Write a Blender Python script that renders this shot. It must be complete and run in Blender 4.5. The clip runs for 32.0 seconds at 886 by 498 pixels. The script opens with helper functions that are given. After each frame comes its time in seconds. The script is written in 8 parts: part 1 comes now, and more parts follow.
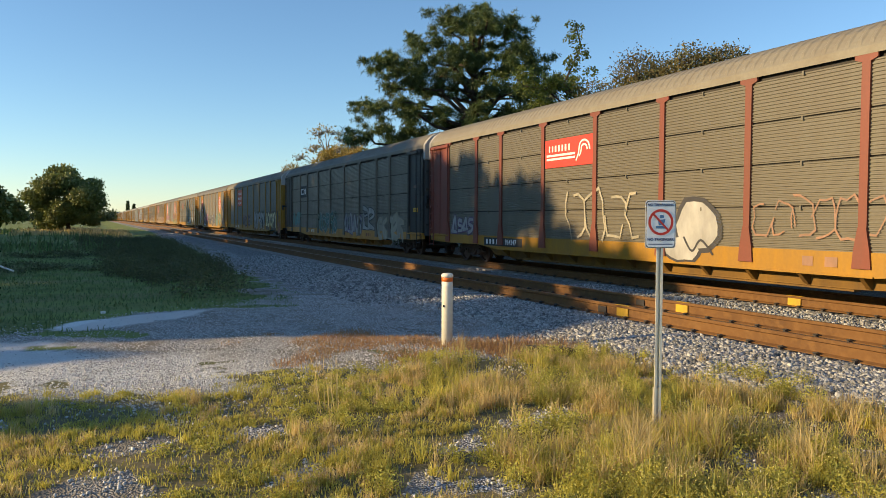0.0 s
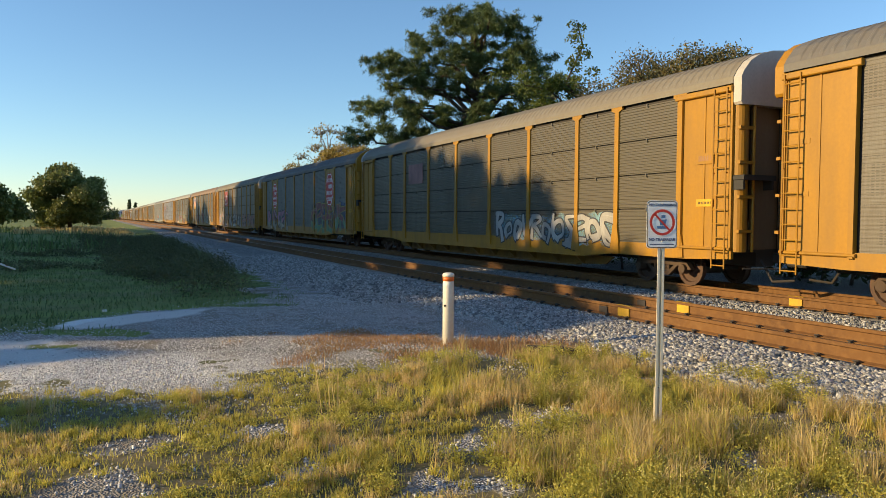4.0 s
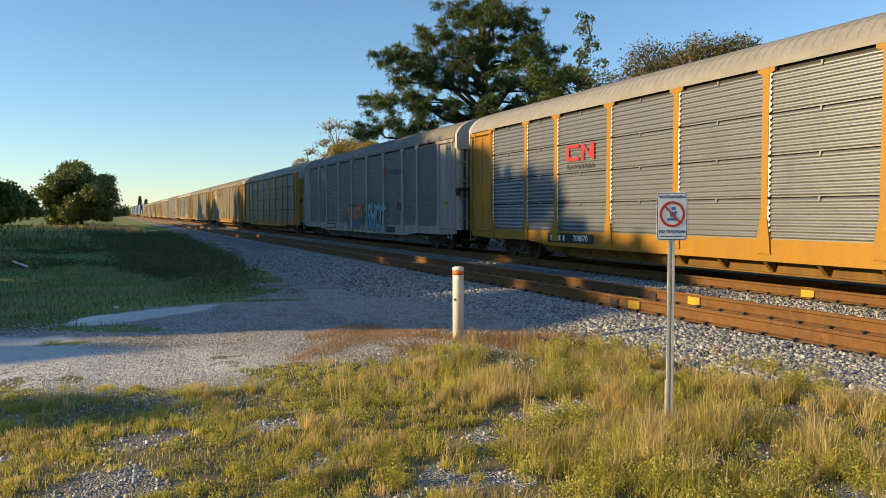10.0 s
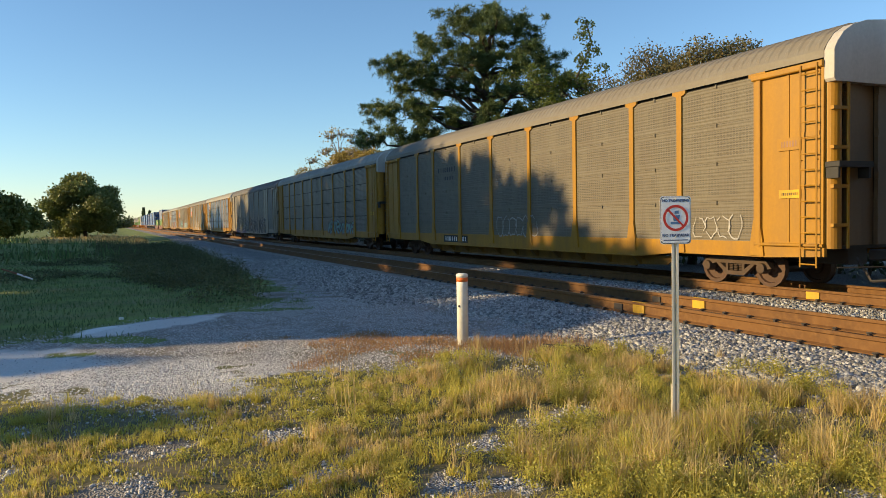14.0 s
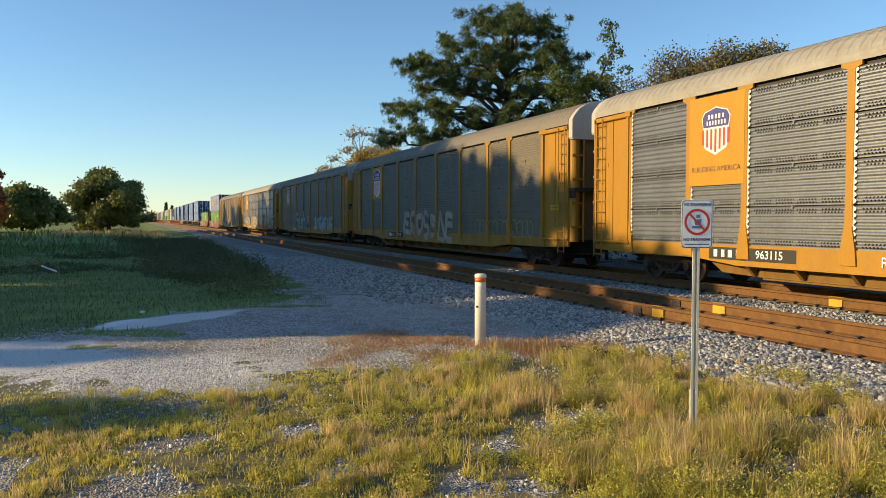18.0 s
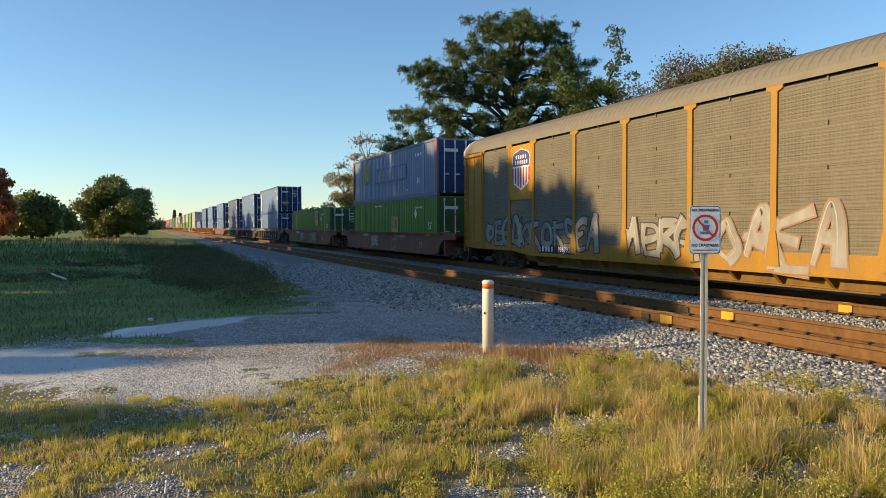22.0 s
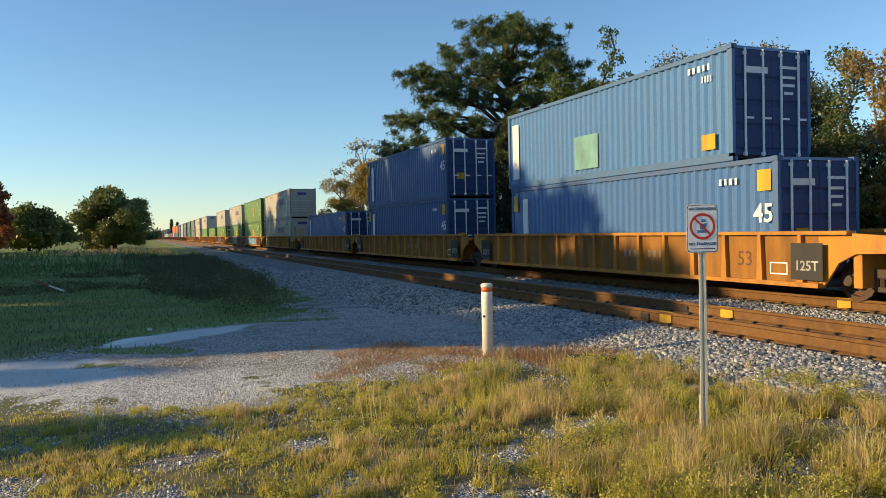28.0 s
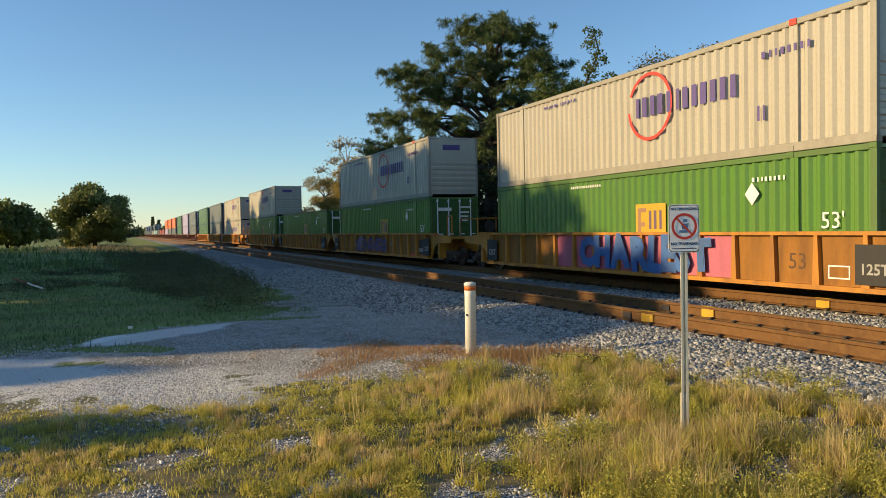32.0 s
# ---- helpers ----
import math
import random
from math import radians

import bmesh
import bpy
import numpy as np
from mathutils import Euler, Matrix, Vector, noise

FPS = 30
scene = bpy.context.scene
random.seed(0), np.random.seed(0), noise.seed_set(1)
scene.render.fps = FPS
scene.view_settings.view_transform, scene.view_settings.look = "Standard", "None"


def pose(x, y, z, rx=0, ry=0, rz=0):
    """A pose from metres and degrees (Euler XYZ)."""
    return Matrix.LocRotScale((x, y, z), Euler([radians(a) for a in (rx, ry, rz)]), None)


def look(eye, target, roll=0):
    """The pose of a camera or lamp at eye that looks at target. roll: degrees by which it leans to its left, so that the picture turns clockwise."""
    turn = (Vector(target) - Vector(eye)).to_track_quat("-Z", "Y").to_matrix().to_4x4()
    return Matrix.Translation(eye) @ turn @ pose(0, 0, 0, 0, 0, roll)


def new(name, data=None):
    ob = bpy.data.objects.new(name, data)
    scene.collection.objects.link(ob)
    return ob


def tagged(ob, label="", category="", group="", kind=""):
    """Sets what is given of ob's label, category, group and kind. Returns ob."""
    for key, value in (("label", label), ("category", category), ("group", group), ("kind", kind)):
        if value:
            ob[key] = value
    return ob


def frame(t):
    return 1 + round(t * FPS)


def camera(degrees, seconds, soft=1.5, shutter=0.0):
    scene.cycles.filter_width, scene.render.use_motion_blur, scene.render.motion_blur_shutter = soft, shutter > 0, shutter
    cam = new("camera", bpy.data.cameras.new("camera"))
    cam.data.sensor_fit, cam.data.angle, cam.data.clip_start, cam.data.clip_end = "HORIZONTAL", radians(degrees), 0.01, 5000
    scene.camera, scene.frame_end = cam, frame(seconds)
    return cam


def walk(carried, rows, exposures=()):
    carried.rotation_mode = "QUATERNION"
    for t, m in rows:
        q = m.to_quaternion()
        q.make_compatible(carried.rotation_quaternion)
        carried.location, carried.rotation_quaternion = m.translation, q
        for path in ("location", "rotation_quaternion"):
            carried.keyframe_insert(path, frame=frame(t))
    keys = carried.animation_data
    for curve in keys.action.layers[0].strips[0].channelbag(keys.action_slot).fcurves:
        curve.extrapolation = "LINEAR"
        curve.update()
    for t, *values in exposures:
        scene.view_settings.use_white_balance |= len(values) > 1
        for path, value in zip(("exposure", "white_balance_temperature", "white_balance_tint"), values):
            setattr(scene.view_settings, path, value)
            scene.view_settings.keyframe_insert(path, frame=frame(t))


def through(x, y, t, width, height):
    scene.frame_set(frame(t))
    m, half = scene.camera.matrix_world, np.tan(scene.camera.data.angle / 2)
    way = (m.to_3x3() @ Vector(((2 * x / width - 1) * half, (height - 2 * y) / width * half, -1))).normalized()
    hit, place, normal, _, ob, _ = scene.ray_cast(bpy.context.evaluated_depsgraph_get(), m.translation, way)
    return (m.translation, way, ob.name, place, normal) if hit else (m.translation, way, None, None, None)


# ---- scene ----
import functools

# Plan: the tracks run along +y. x = 0, y = 0 is where the camera stands, z = 0 the ground by the near track.
EYE = (0.0, 0.0, 1.95)
RAIL_TOP, RAIL_HIGH = 0.27, 0.245
NEAR_TRACK, TRAIN_TRACK = 10.175, 14.93
SPEED, CLIP = 25.65, 32.0

cam = camera(61.08, CLIP, soft=0.6)
# seconds, heading east of +y, tilt up, lean to the right (degrees): a hand-held camera that stands in one place
AIM = [
    (0, 24.76, -2.26, -0.21), (0.5, 24.67, -2.36, -0.22), (1, 24.51, -2.42, -0.23), (1.5, 24.39, -2.43, -0.25),
    (2, 24.26, -2.39, -0.36), (2.5, 24.21, -2.30, -0.44), (3, 24.24, -2.23, -0.47), (3.5, 24.43, -2.21, -0.48),
    (5.5, 25.15, -2.61, -0.03), (6, 24.91, -2.65, 0.19), (6.5, 24.64, -2.61, 0.31), (7, 24.54, -2.57, 0.29),
    (7.5, 24.59, -2.59, 0.19), (8, 24.66, -2.53, 0.11), (8.5, 24.66, -2.50, 0.02), (9, 24.48, -2.48, 0.03),
    (9.5, 24.21, -2.58, 0.09), (10, 23.94, -2.76, 0.15), (10.5, 23.73, -2.79, 0.31), (11, 23.71, -2.82, 0.42),
    (11.5, 23.67, -2.78, 0.55), (12, 23.62, -2.70, 0.65), (12.5, 23.56, -2.60, 0.79), (13, 23.54, -2.45, 0.89),
    (13.5, 23.61, -2.32, 0.93), (14, 23.68, -2.23, 0.95), (14.5, 23.77, -2.22, 0.87), (16.5, 22.96, -2.41, -0.00),
    (17, 22.51, -2.35, -0.04), (17.5, 22.27, -2.30, -0.02), (18, 22.23, -2.23, -0.04), (18.5, 22.27, -2.02, -0.06),
    (19, 22.31, -1.81, -0.08), (19.5, 22.29, -1.61, -0.08), (20, 22.21, -1.48, -0.10), (20.5, 22.08, -1.46, -0.13),
    (21, 21.93, -1.52, -0.09), (21.5, 21.78, -1.63, 0.01), (22, 21.67, -1.73, 0.15), (22.5, 21.58, -1.78, 0.33),
    (23, 21.58, -1.79, 0.58), (23.5, 21.70, -1.79, 0.79), (24, 21.97, -1.75, 0.94), (24.5, 22.29, -1.71, 0.97),
    (25, 22.56, -1.69, 0.91), (25.5, 22.70, -1.74, 0.90), (27.5, 22.07, -1.63, 1.22), (28, 21.83, -1.43, 1.32),
    (28.5, 21.72, -1.27, 1.44), (29, 21.79, -1.20, 1.46), (29.5, 21.96, -1.20, 1.42), (30, 22.19, -1.25, 1.25),
    (30.5, 22.50, -1.27, 1.11), (31, 22.82, -1.33, 1.02), (31.5, 23.03, -1.42, 0.96), (32, 23.09, -1.55, 1.05)]


def aim(heading, tilt, lean):
    h, e = radians(heading), radians(tilt)
    way = Vector((math.sin(h) * math.cos(e), math.cos(h) * math.cos(e), math.sin(e)))
    return look(EYE, Vector(EYE) + way * 10, -lean)


walk(cam, [(t, aim(h, e, r)) for t, h, e, r in AIM], exposures=[(0.0, 0.62, 6620, 7), (25.0, 0.62, 6620, 7), (29.0, 0.50, 6620, 7), (CLIP, 0.44, 6620, 7)])

# ---- light: a low, warm sun from the left, square to the line, clear sky ----
SUN_HEADING, SUN_HEIGHT = -77.0, 16.0
world = bpy.data.worlds.new("sky")
scene.world = world
world.use_nodes = True
wn = world.node_tree.nodes
sky = wn.new("ShaderNodeTexSky")
sky.sky_type, sky.sun_disc = "NISHITA", False
sky.sun_elevation, sky.sun_rotation = radians(SUN_HEIGHT), radians(SUN_HEADING)
sky.altitude, sky.air_density, sky.dust_density, sky.ozone_density = 0.0, 1.0, 0.0, 4.1
world.node_tree.links.new(sky.outputs[0], wn["Background"].inputs[0])
wn["Background"].inputs[1].default_value = 0.128
sun = new("sun", bpy.data.lights.new("sun", "SUN"))
sun.data.energy, sun.data.angle, sun.data.color = 4.65, radians(0.6), (1.0, 0.73, 0.38)
sd = Vector((math.sin(radians(SUN_HEADING)) * math.cos(radians(SUN_HEIGHT)),
             math.cos(radians(SUN_HEADING)) * math.cos(radians(SUN_HEIGHT)), math.sin(radians(SUN_HEIGHT))))
sun.matrix_world = look(sd * 200, (0, 0, 0))


# ---- materials ----
def node_mat(name):
    m = bpy.data.materials.new(name)
    m.use_nodes = True
    nt = m.node_tree
    return m, nt, nt.nodes["Principled BSDF"]


def local_coords(nt, stretch=(1, 1, 1)):
    """Object coordinates, shifted by a random amount for each object."""
    tc, oi, mp = nt.nodes.new("ShaderNodeTexCoord"), nt.nodes.new("ShaderNodeObjectInfo"), nt.nodes.new("ShaderNodeMapping")
    mul = nt.nodes.new("ShaderNodeMath")
    mul.operation, mul.inputs[1].default_value = "MULTIPLY", 53.0
    nt.links.new(oi.outputs["Random"], mul.inputs[0])
    nt.links.new(tc.outputs["Object"], mp.inputs["Vector"])
    nt.links.new(mul.outputs[0], mp.inputs["Location"])
    mp.inputs["Scale"].default_value = stretch
    return mp.outputs[0]


def noise_node(nt, vec, scale, detail=4.0, rough=0.6):
    n = nt.nodes.new("ShaderNodeTexNoise")
    n.inputs["Scale"].default_value, n.inputs["Detail"].default_value, n.inputs["Roughness"].default_value = scale, detail, rough
    nt.links.new(vec, n.inputs["Vector"])
    return n.outputs[0]


def ramp(nt, fac, lo, hi):
    r = nt.nodes.new("ShaderNodeMapRange")
    r.inputs["From Min"].default_value, r.inputs["From Max"].default_value = lo, hi
    nt.links.new(fac, r.inputs["Value"])
    return r.outputs[0]


def mix(nt, fac, a, b, mode="MIX"):
    n = nt.nodes.new("ShaderNodeMix")
    n.data_type, n.blend_type = "RGBA", mode
    for sock, v in ((n.inputs[0], fac), (n.inputs[6], a), (n.inputs[7], b)):
        if isinstance(v, bpy.types.NodeSocket):
            nt.links.new(v, sock)
        else:
            sock.default_value = v if isinstance(v, (int, float)) else (*v, 1)
    return n.outputs[2]


def bump(nt, bsdf, height, strength, dist=0.01):
    b = nt.nodes.new("ShaderNodeBump")
    b.inputs["Strength"].default_value, b.inputs["Distance"].default_value = strength, dist
    nt.links.new(height, b.inputs["Height"])
    nt.links.new(b.outputs[0], bsdf.inputs["Normal"])


PAINTS = {}


def paint(colour, dirt=0.35, rough=0.55, metal=0.0, dirt_colour=(0.10, 0.075, 0.05), streak=True):
    """Weathered paint or bare metal: grime in streaks and blotches, fine grain."""
    key = (colour, dirt, rough, metal, dirt_colour, streak)
    if key in PAINTS:
        return PAINTS[key]
    m, nt, b = node_mat("paint")
    v = local_coords(nt, (1, 1, 0.18) if streak else (1, 1, 1))
    big, fine = noise_node(nt, v, 2.2, 5), noise_node(nt, local_coords(nt), 14, 4)
    tone = mix(nt, ramp(nt, fine, 0.3, 0.7), tuple(c * 0.93 for c in colour), tuple(min(1, c * 1.06) for c in colour))
    f = nt.nodes.new("ShaderNodeMath")
    f.operation, f.inputs[1].default_value = "MULTIPLY", dirt
    nt.links.new(ramp(nt, big, 0.35, 0.75), f.inputs[0])
    nt.links.new(mix(nt, f.outputs[0], tone, dirt_colour), b.inputs["Base Color"])
    rr = nt.nodes.new("ShaderNodeMapRange")
    rr.inputs["To Min"].default_value, rr.inputs["To Max"].default_value = rough - 0.08, min(1, rough + 0.2)
    nt.links.new(big, rr.inputs["Value"])
    nt.links.new(rr.outputs[0], b.inputs["Roughness"])
    b.inputs["Metallic"].default_value, b.inputs["Specular IOR Level"].default_value = metal, 0.5
    bump(nt, b, fine, 0.12, 0.004)
    PAINTS[key] = m
    return m


def spray(colour):
    """Faded spray paint: thin and patchy, so that the sheet shows through."""
    m, nt, b = node_mat("spray_paint")
    v = local_coords(nt, (1, 1, 0.5))
    big, fine = noise_node(nt, v, 1.7, 5), noise_node(nt, v, 24, 3)
    nt.links.new(mix(nt, ramp(nt, big, 0.3, 0.75), colour, tuple(0.6 * c + 0.05 for c in colour)), b.inputs["Base Color"])
    b.inputs["Roughness"].default_value = 0.6
    a = nt.nodes.new("ShaderNodeMapRange")
    a.inputs["From Min"].default_value, a.inputs["From Max"].default_value = 0.25, 0.65
    a.inputs["To Min"].default_value, a.inputs["To Max"].default_value = 1.0, 0.72
    nt.links.new(big, a.inputs["Value"])
    nt.links.new(a.outputs[0], b.inputs["Alpha"])
    return m


def mist(material):
    """A thin haze of the same spray paint."""
    key = ("mist", material.name)
    if key not in PAINTS:
        m = material.copy()
        for n in m.node_tree.nodes:
            if n.type == "MAP_RANGE" and n.outputs[0].links and n.outputs[0].links[0].to_socket.name == "Alpha":
                n.inputs["To Min"].default_value, n.inputs["To Max"].default_value = 0.62, 0.12
        PAINTS[key] = m
    return PAINTS[key]


def perforated(colour, dirt=0.3, metal=0.0, rough=0.6):
    """Sheet steel with rows of small punched slots."""
    key = ("perf", colour, dirt, metal)
    if key in PAINTS:
        return PAINTS[key]
    m, nt, b = node_mat("perforated_sheet")
    tc = nt.nodes.new("ShaderNodeTexCoord")
    br = nt.nodes.new("ShaderNodeTexBrick")
    sep, comb = nt.nodes.new("ShaderNodeSeparateXYZ"), nt.nodes.new("ShaderNodeCombineXYZ")
    nt.links.new(tc.outputs["Object"], sep.inputs[0])
    nt.links.new(sep.outputs[1], comb.inputs[0])
    nt.links.new(sep.outputs[2], comb.inputs[1])
    nt.links.new(comb.outputs[0], br.inputs["Vector"])
    br.inputs["Scale"].default_value, br.offset = 1.0, 0.0
    br.inputs["Mortar Size"].default_value, br.inputs["Mortar Smooth"].default_value = 0.017, 0.1
    br.inputs["Brick Width"].default_value, br.inputs["Row Height"].default_value = 0.10, 0.052
    br.inputs["Color1"].default_value = br.inputs["Color2"].default_value = (0, 0, 0, 1)
    br.inputs["Mortar"].default_value = (1, 1, 1, 1)
    v = local_coords(nt, (1, 1, 0.2))
    big, patch, fine = noise_node(nt, v, 1.6, 5), noise_node(nt, local_coords(nt, (1, 2.2, 0.5)), 1.1, 2), noise_node(nt, v, 30, 3)
    tone = mix(nt, ramp(nt, fine, 0.3, 0.7), tuple(c * 0.88 for c in colour), tuple(c * 1.12 for c in colour))
    f = nt.nodes.new("ShaderNodeMath")
    f.operation, f.inputs[1].default_value = "MULTIPLY", dirt
    nt.links.new(ramp(nt, big, 0.35, 0.75), f.inputs[0])
    tone = mix(nt, f.outputs[0], tone, (0.11, 0.08, 0.05))
    g = nt.nodes.new("ShaderNodeMath")
    g.operation, g.inputs[1].default_value = "MULTIPLY", 0.55
    h = nt.nodes.new("ShaderNodeMath")
    h.operation = "MULTIPLY"
    inv = nt.nodes.new("ShaderNodeMath")
    inv.operation, inv.inputs[0].default_value = "SUBTRACT", 1.0
    nt.links.new(br.outputs["Color"], inv.inputs[1])
    nt.links.new(inv.outputs[0], g.inputs[0])
    nt.links.new(g.outputs[0], h.inputs[0])
    level = nt.nodes.new("ShaderNodeMath")
    level.operation, level.inputs[1].default_value, level.inputs[2].default_value = "COMPARE", 0.47, 0.33
    nt.links.new(sep.outputs[2], level.inputs[0])
    wear = nt.nodes.new("ShaderNodeMath")
    wear.operation = "MULTIPLY"
    nt.links.new(ramp(nt, patch, 0.36, 0.56), wear.inputs[0])
    nt.links.new(level.outputs[0], wear.inputs[1])
    nt.links.new(wear.outputs[0], h.inputs[1])
    nt.links.new(mix(nt, h.outputs[0], tone, (0.03, 0.028, 0.025)), b.inputs["Base Color"])
    b.inputs["Roughness"].default_value, b.inputs["Metallic"].default_value = rough, metal
    bump(nt, b, fine, 0.1, 0.004)
    PAINTS[key] = m
    return m


def dotted(colour, high, metal=0.3, dirt=0.25):
    """Galvanised sheet with double rows of punched dots along its upper and lower edge."""
    key = ("dots", colour, metal, dirt)
    if key in PAINTS:
        return PAINTS[key]
    m, nt, b = node_mat("dotted_sheet")

    def calc(op, p, q=0.0):
        n = nt.nodes.new("ShaderNodeMath")
        n.operation = op
        for sock, val in ((n.inputs[0], p), (n.inputs[1], q)):
            if isinstance(val, bpy.types.NodeSocket):
                nt.links.new(val, sock)
            else:
                sock.default_value = val
        return n.outputs[0]
    tc, sep = nt.nodes.new("ShaderNodeTexCoord"), nt.nodes.new("ShaderNodeSeparateXYZ")
    nt.links.new(tc.outputs["Object"], sep.inputs[0])
    y, z = sep.outputs[1], sep.outputs[2]
    edge = calc("MINIMUM", z, calc("SUBTRACT", high, z))
    row = calc("DIVIDE", calc("SUBTRACT", edge, 0.03), 0.062)
    inside = calc("MULTIPLY", calc("GREATER_THAN", row, 0.0), calc("LESS_THAN", row, 2.0))
    col = calc("ADD", calc("DIVIDE", y, 0.082), calc("MULTIPLY", calc("FLOOR", row), 0.5))
    du, dv = calc("SUBTRACT", calc("FRACT", col), 0.5), calc("MULTIPLY", calc("SUBTRACT", calc("FRACT", row), 0.5), 0.85)
    near = calc("LESS_THAN", calc("ADD", calc("MULTIPLY", du, du), calc("MULTIPLY", dv, dv)), 0.085)
    group = calc("LESS_THAN", calc("FRACT", calc("DIVIDE", y, 0.62)), 0.82)
    hole = calc("MULTIPLY", calc("MULTIPLY", near, inside), group)
    v = local_coords(nt, (1, 1, 0.25))
    big, fine = noise_node(nt, v, 1.8, 5), noise_node(nt, v, 24, 3)
    tone = mix(nt, ramp(nt, fine, 0.3, 0.7), tuple(c * 0.85 for c in colour), tuple(c * 1.15 for c in colour))
    tone = mix(nt, calc("MULTIPLY", ramp(nt, big, 0.35, 0.75), dirt), tone, (0.12, 0.10, 0.075))
    nt.links.new(mix(nt, hole, tone, (0.02, 0.02, 0.02)), b.inputs["Base Color"])
    b.inputs["Roughness"].default_value, b.inputs["Metallic"].default_value = 0.38, metal
    bump(nt, b, fine, 0.1, 0.004)
    PAINTS[key] = m
    return m


def grainy(name, a, b_, scale, rough=0.9, strength=0.4, dist=0.02, by_island=False, c=None):
    """Stone, soil or bark: two tones by noise at two scales, with relief."""
    m, nt, b = node_mat(name)
    v = local_coords(nt)
    n1, n2 = noise_node(nt, v, scale, 5), noise_node(nt, v, scale * 7, 3)
    if by_island:
        geo = nt.nodes.new("ShaderNodeNewGeometry")
        col = mix(nt, geo.outputs["Random Per Island"], a, b_)
        col = mix(nt, ramp(nt, n2, 0.35, 0.75), col, tuple(x * 0.7 for x in a))
    else:
        col = mix(nt, ramp(nt, n1, 0.35, 0.65), a, b_)
        col = mix(nt, ramp(nt, n2, 0.45, 0.7), col, c or tuple(x * 0.6 for x in a))
    nt.links.new(col, b.inputs["Base Color"])
    b.inputs["Roughness"].default_value = rough
    bump(nt, b, n2, strength, dist)
    return m


def leafy(name, a, b_, rough=0.6, through=0.25, patch=0.6):
    """Leaves or grass: the tone changes from leaf to leaf and in broad patches; some light passes through."""
    m, nt, b = node_mat(name)
    geo = nt.nodes.new("ShaderNodeNewGeometry")
    n = noise_node(nt, local_coords(nt), patch, 3)
    col = mix(nt, geo.outputs["Random Per Island"], a, b_)
    col = mix(nt, ramp(nt, n, 0.35, 0.7), col, tuple(0.55 * (x + y) / 2 for x, y in zip(a, b_)))
    nt.links.new(col, b.inputs["Base Color"])
    b.inputs["Roughness"].default_value = rough
    tr, sh = nt.nodes.new("ShaderNodeBsdfTranslucent"), nt.nodes.new("ShaderNodeMixShader")
    nt.links.new(col, tr.inputs[0])
    sh.inputs[0].default_value = through
    nt.links.new(b.outputs[0], sh.inputs[1])
    nt.links.new(tr.outputs[0], sh.inputs[2])
    nt.links.new(sh.outputs[0], nt.nodes["Material Output"].inputs[0])
    return m


RUST = grainy("rusty_steel", (0.155, 0.068, 0.015), (0.11, 0.048, 0.012), 1.2, 0.8, 0.15, 0.003, c=(0.18, 0.085, 0.022))
RAIL_HEAD = paint((0.20, 0.13, 0.08), 0.5, 0.4, 0.8, (0.16, 0.07, 0.03))
DARK_STEEL = paint((0.035, 0.03, 0.027), 0.5, 0.7, 0.0, (0.06, 0.045, 0.035))
TRUCK_BROWN = paint((0.075, 0.045, 0.027), 0.6, 0.75, 0.0, (0.05, 0.035, 0.025), False)
WHEEL_STEEL = paint((0.10, 0.055, 0.035), 0.5, 0.6, 0.4, (0.05, 0.035, 0.03), False)
CONCRETE = grainy("tie_concrete", (0.42, 0.40, 0.37), (0.30, 0.28, 0.26), 2.5, 0.9, 0.3, 0.005)
BLACK = paint((0.02, 0.02, 0.02), 0.2, 0.6)
WHITE = paint((0.78, 0.77, 0.74), 0.2, 0.5)
YELLOW_MARK = paint((0.66, 0.38, 0.012), 0.5, 0.6)


# ---- mesh helpers ----
def mesh_of(name, verts, faces, smooth=False):
    me = bpy.data.meshes.new(name)
    me.from_pydata([tuple(v) for v in verts], [], faces)
    me.update()
    if smooth:
        me.polygons.foreach_set("use_smooth", [True] * len(me.polygons))
    return me


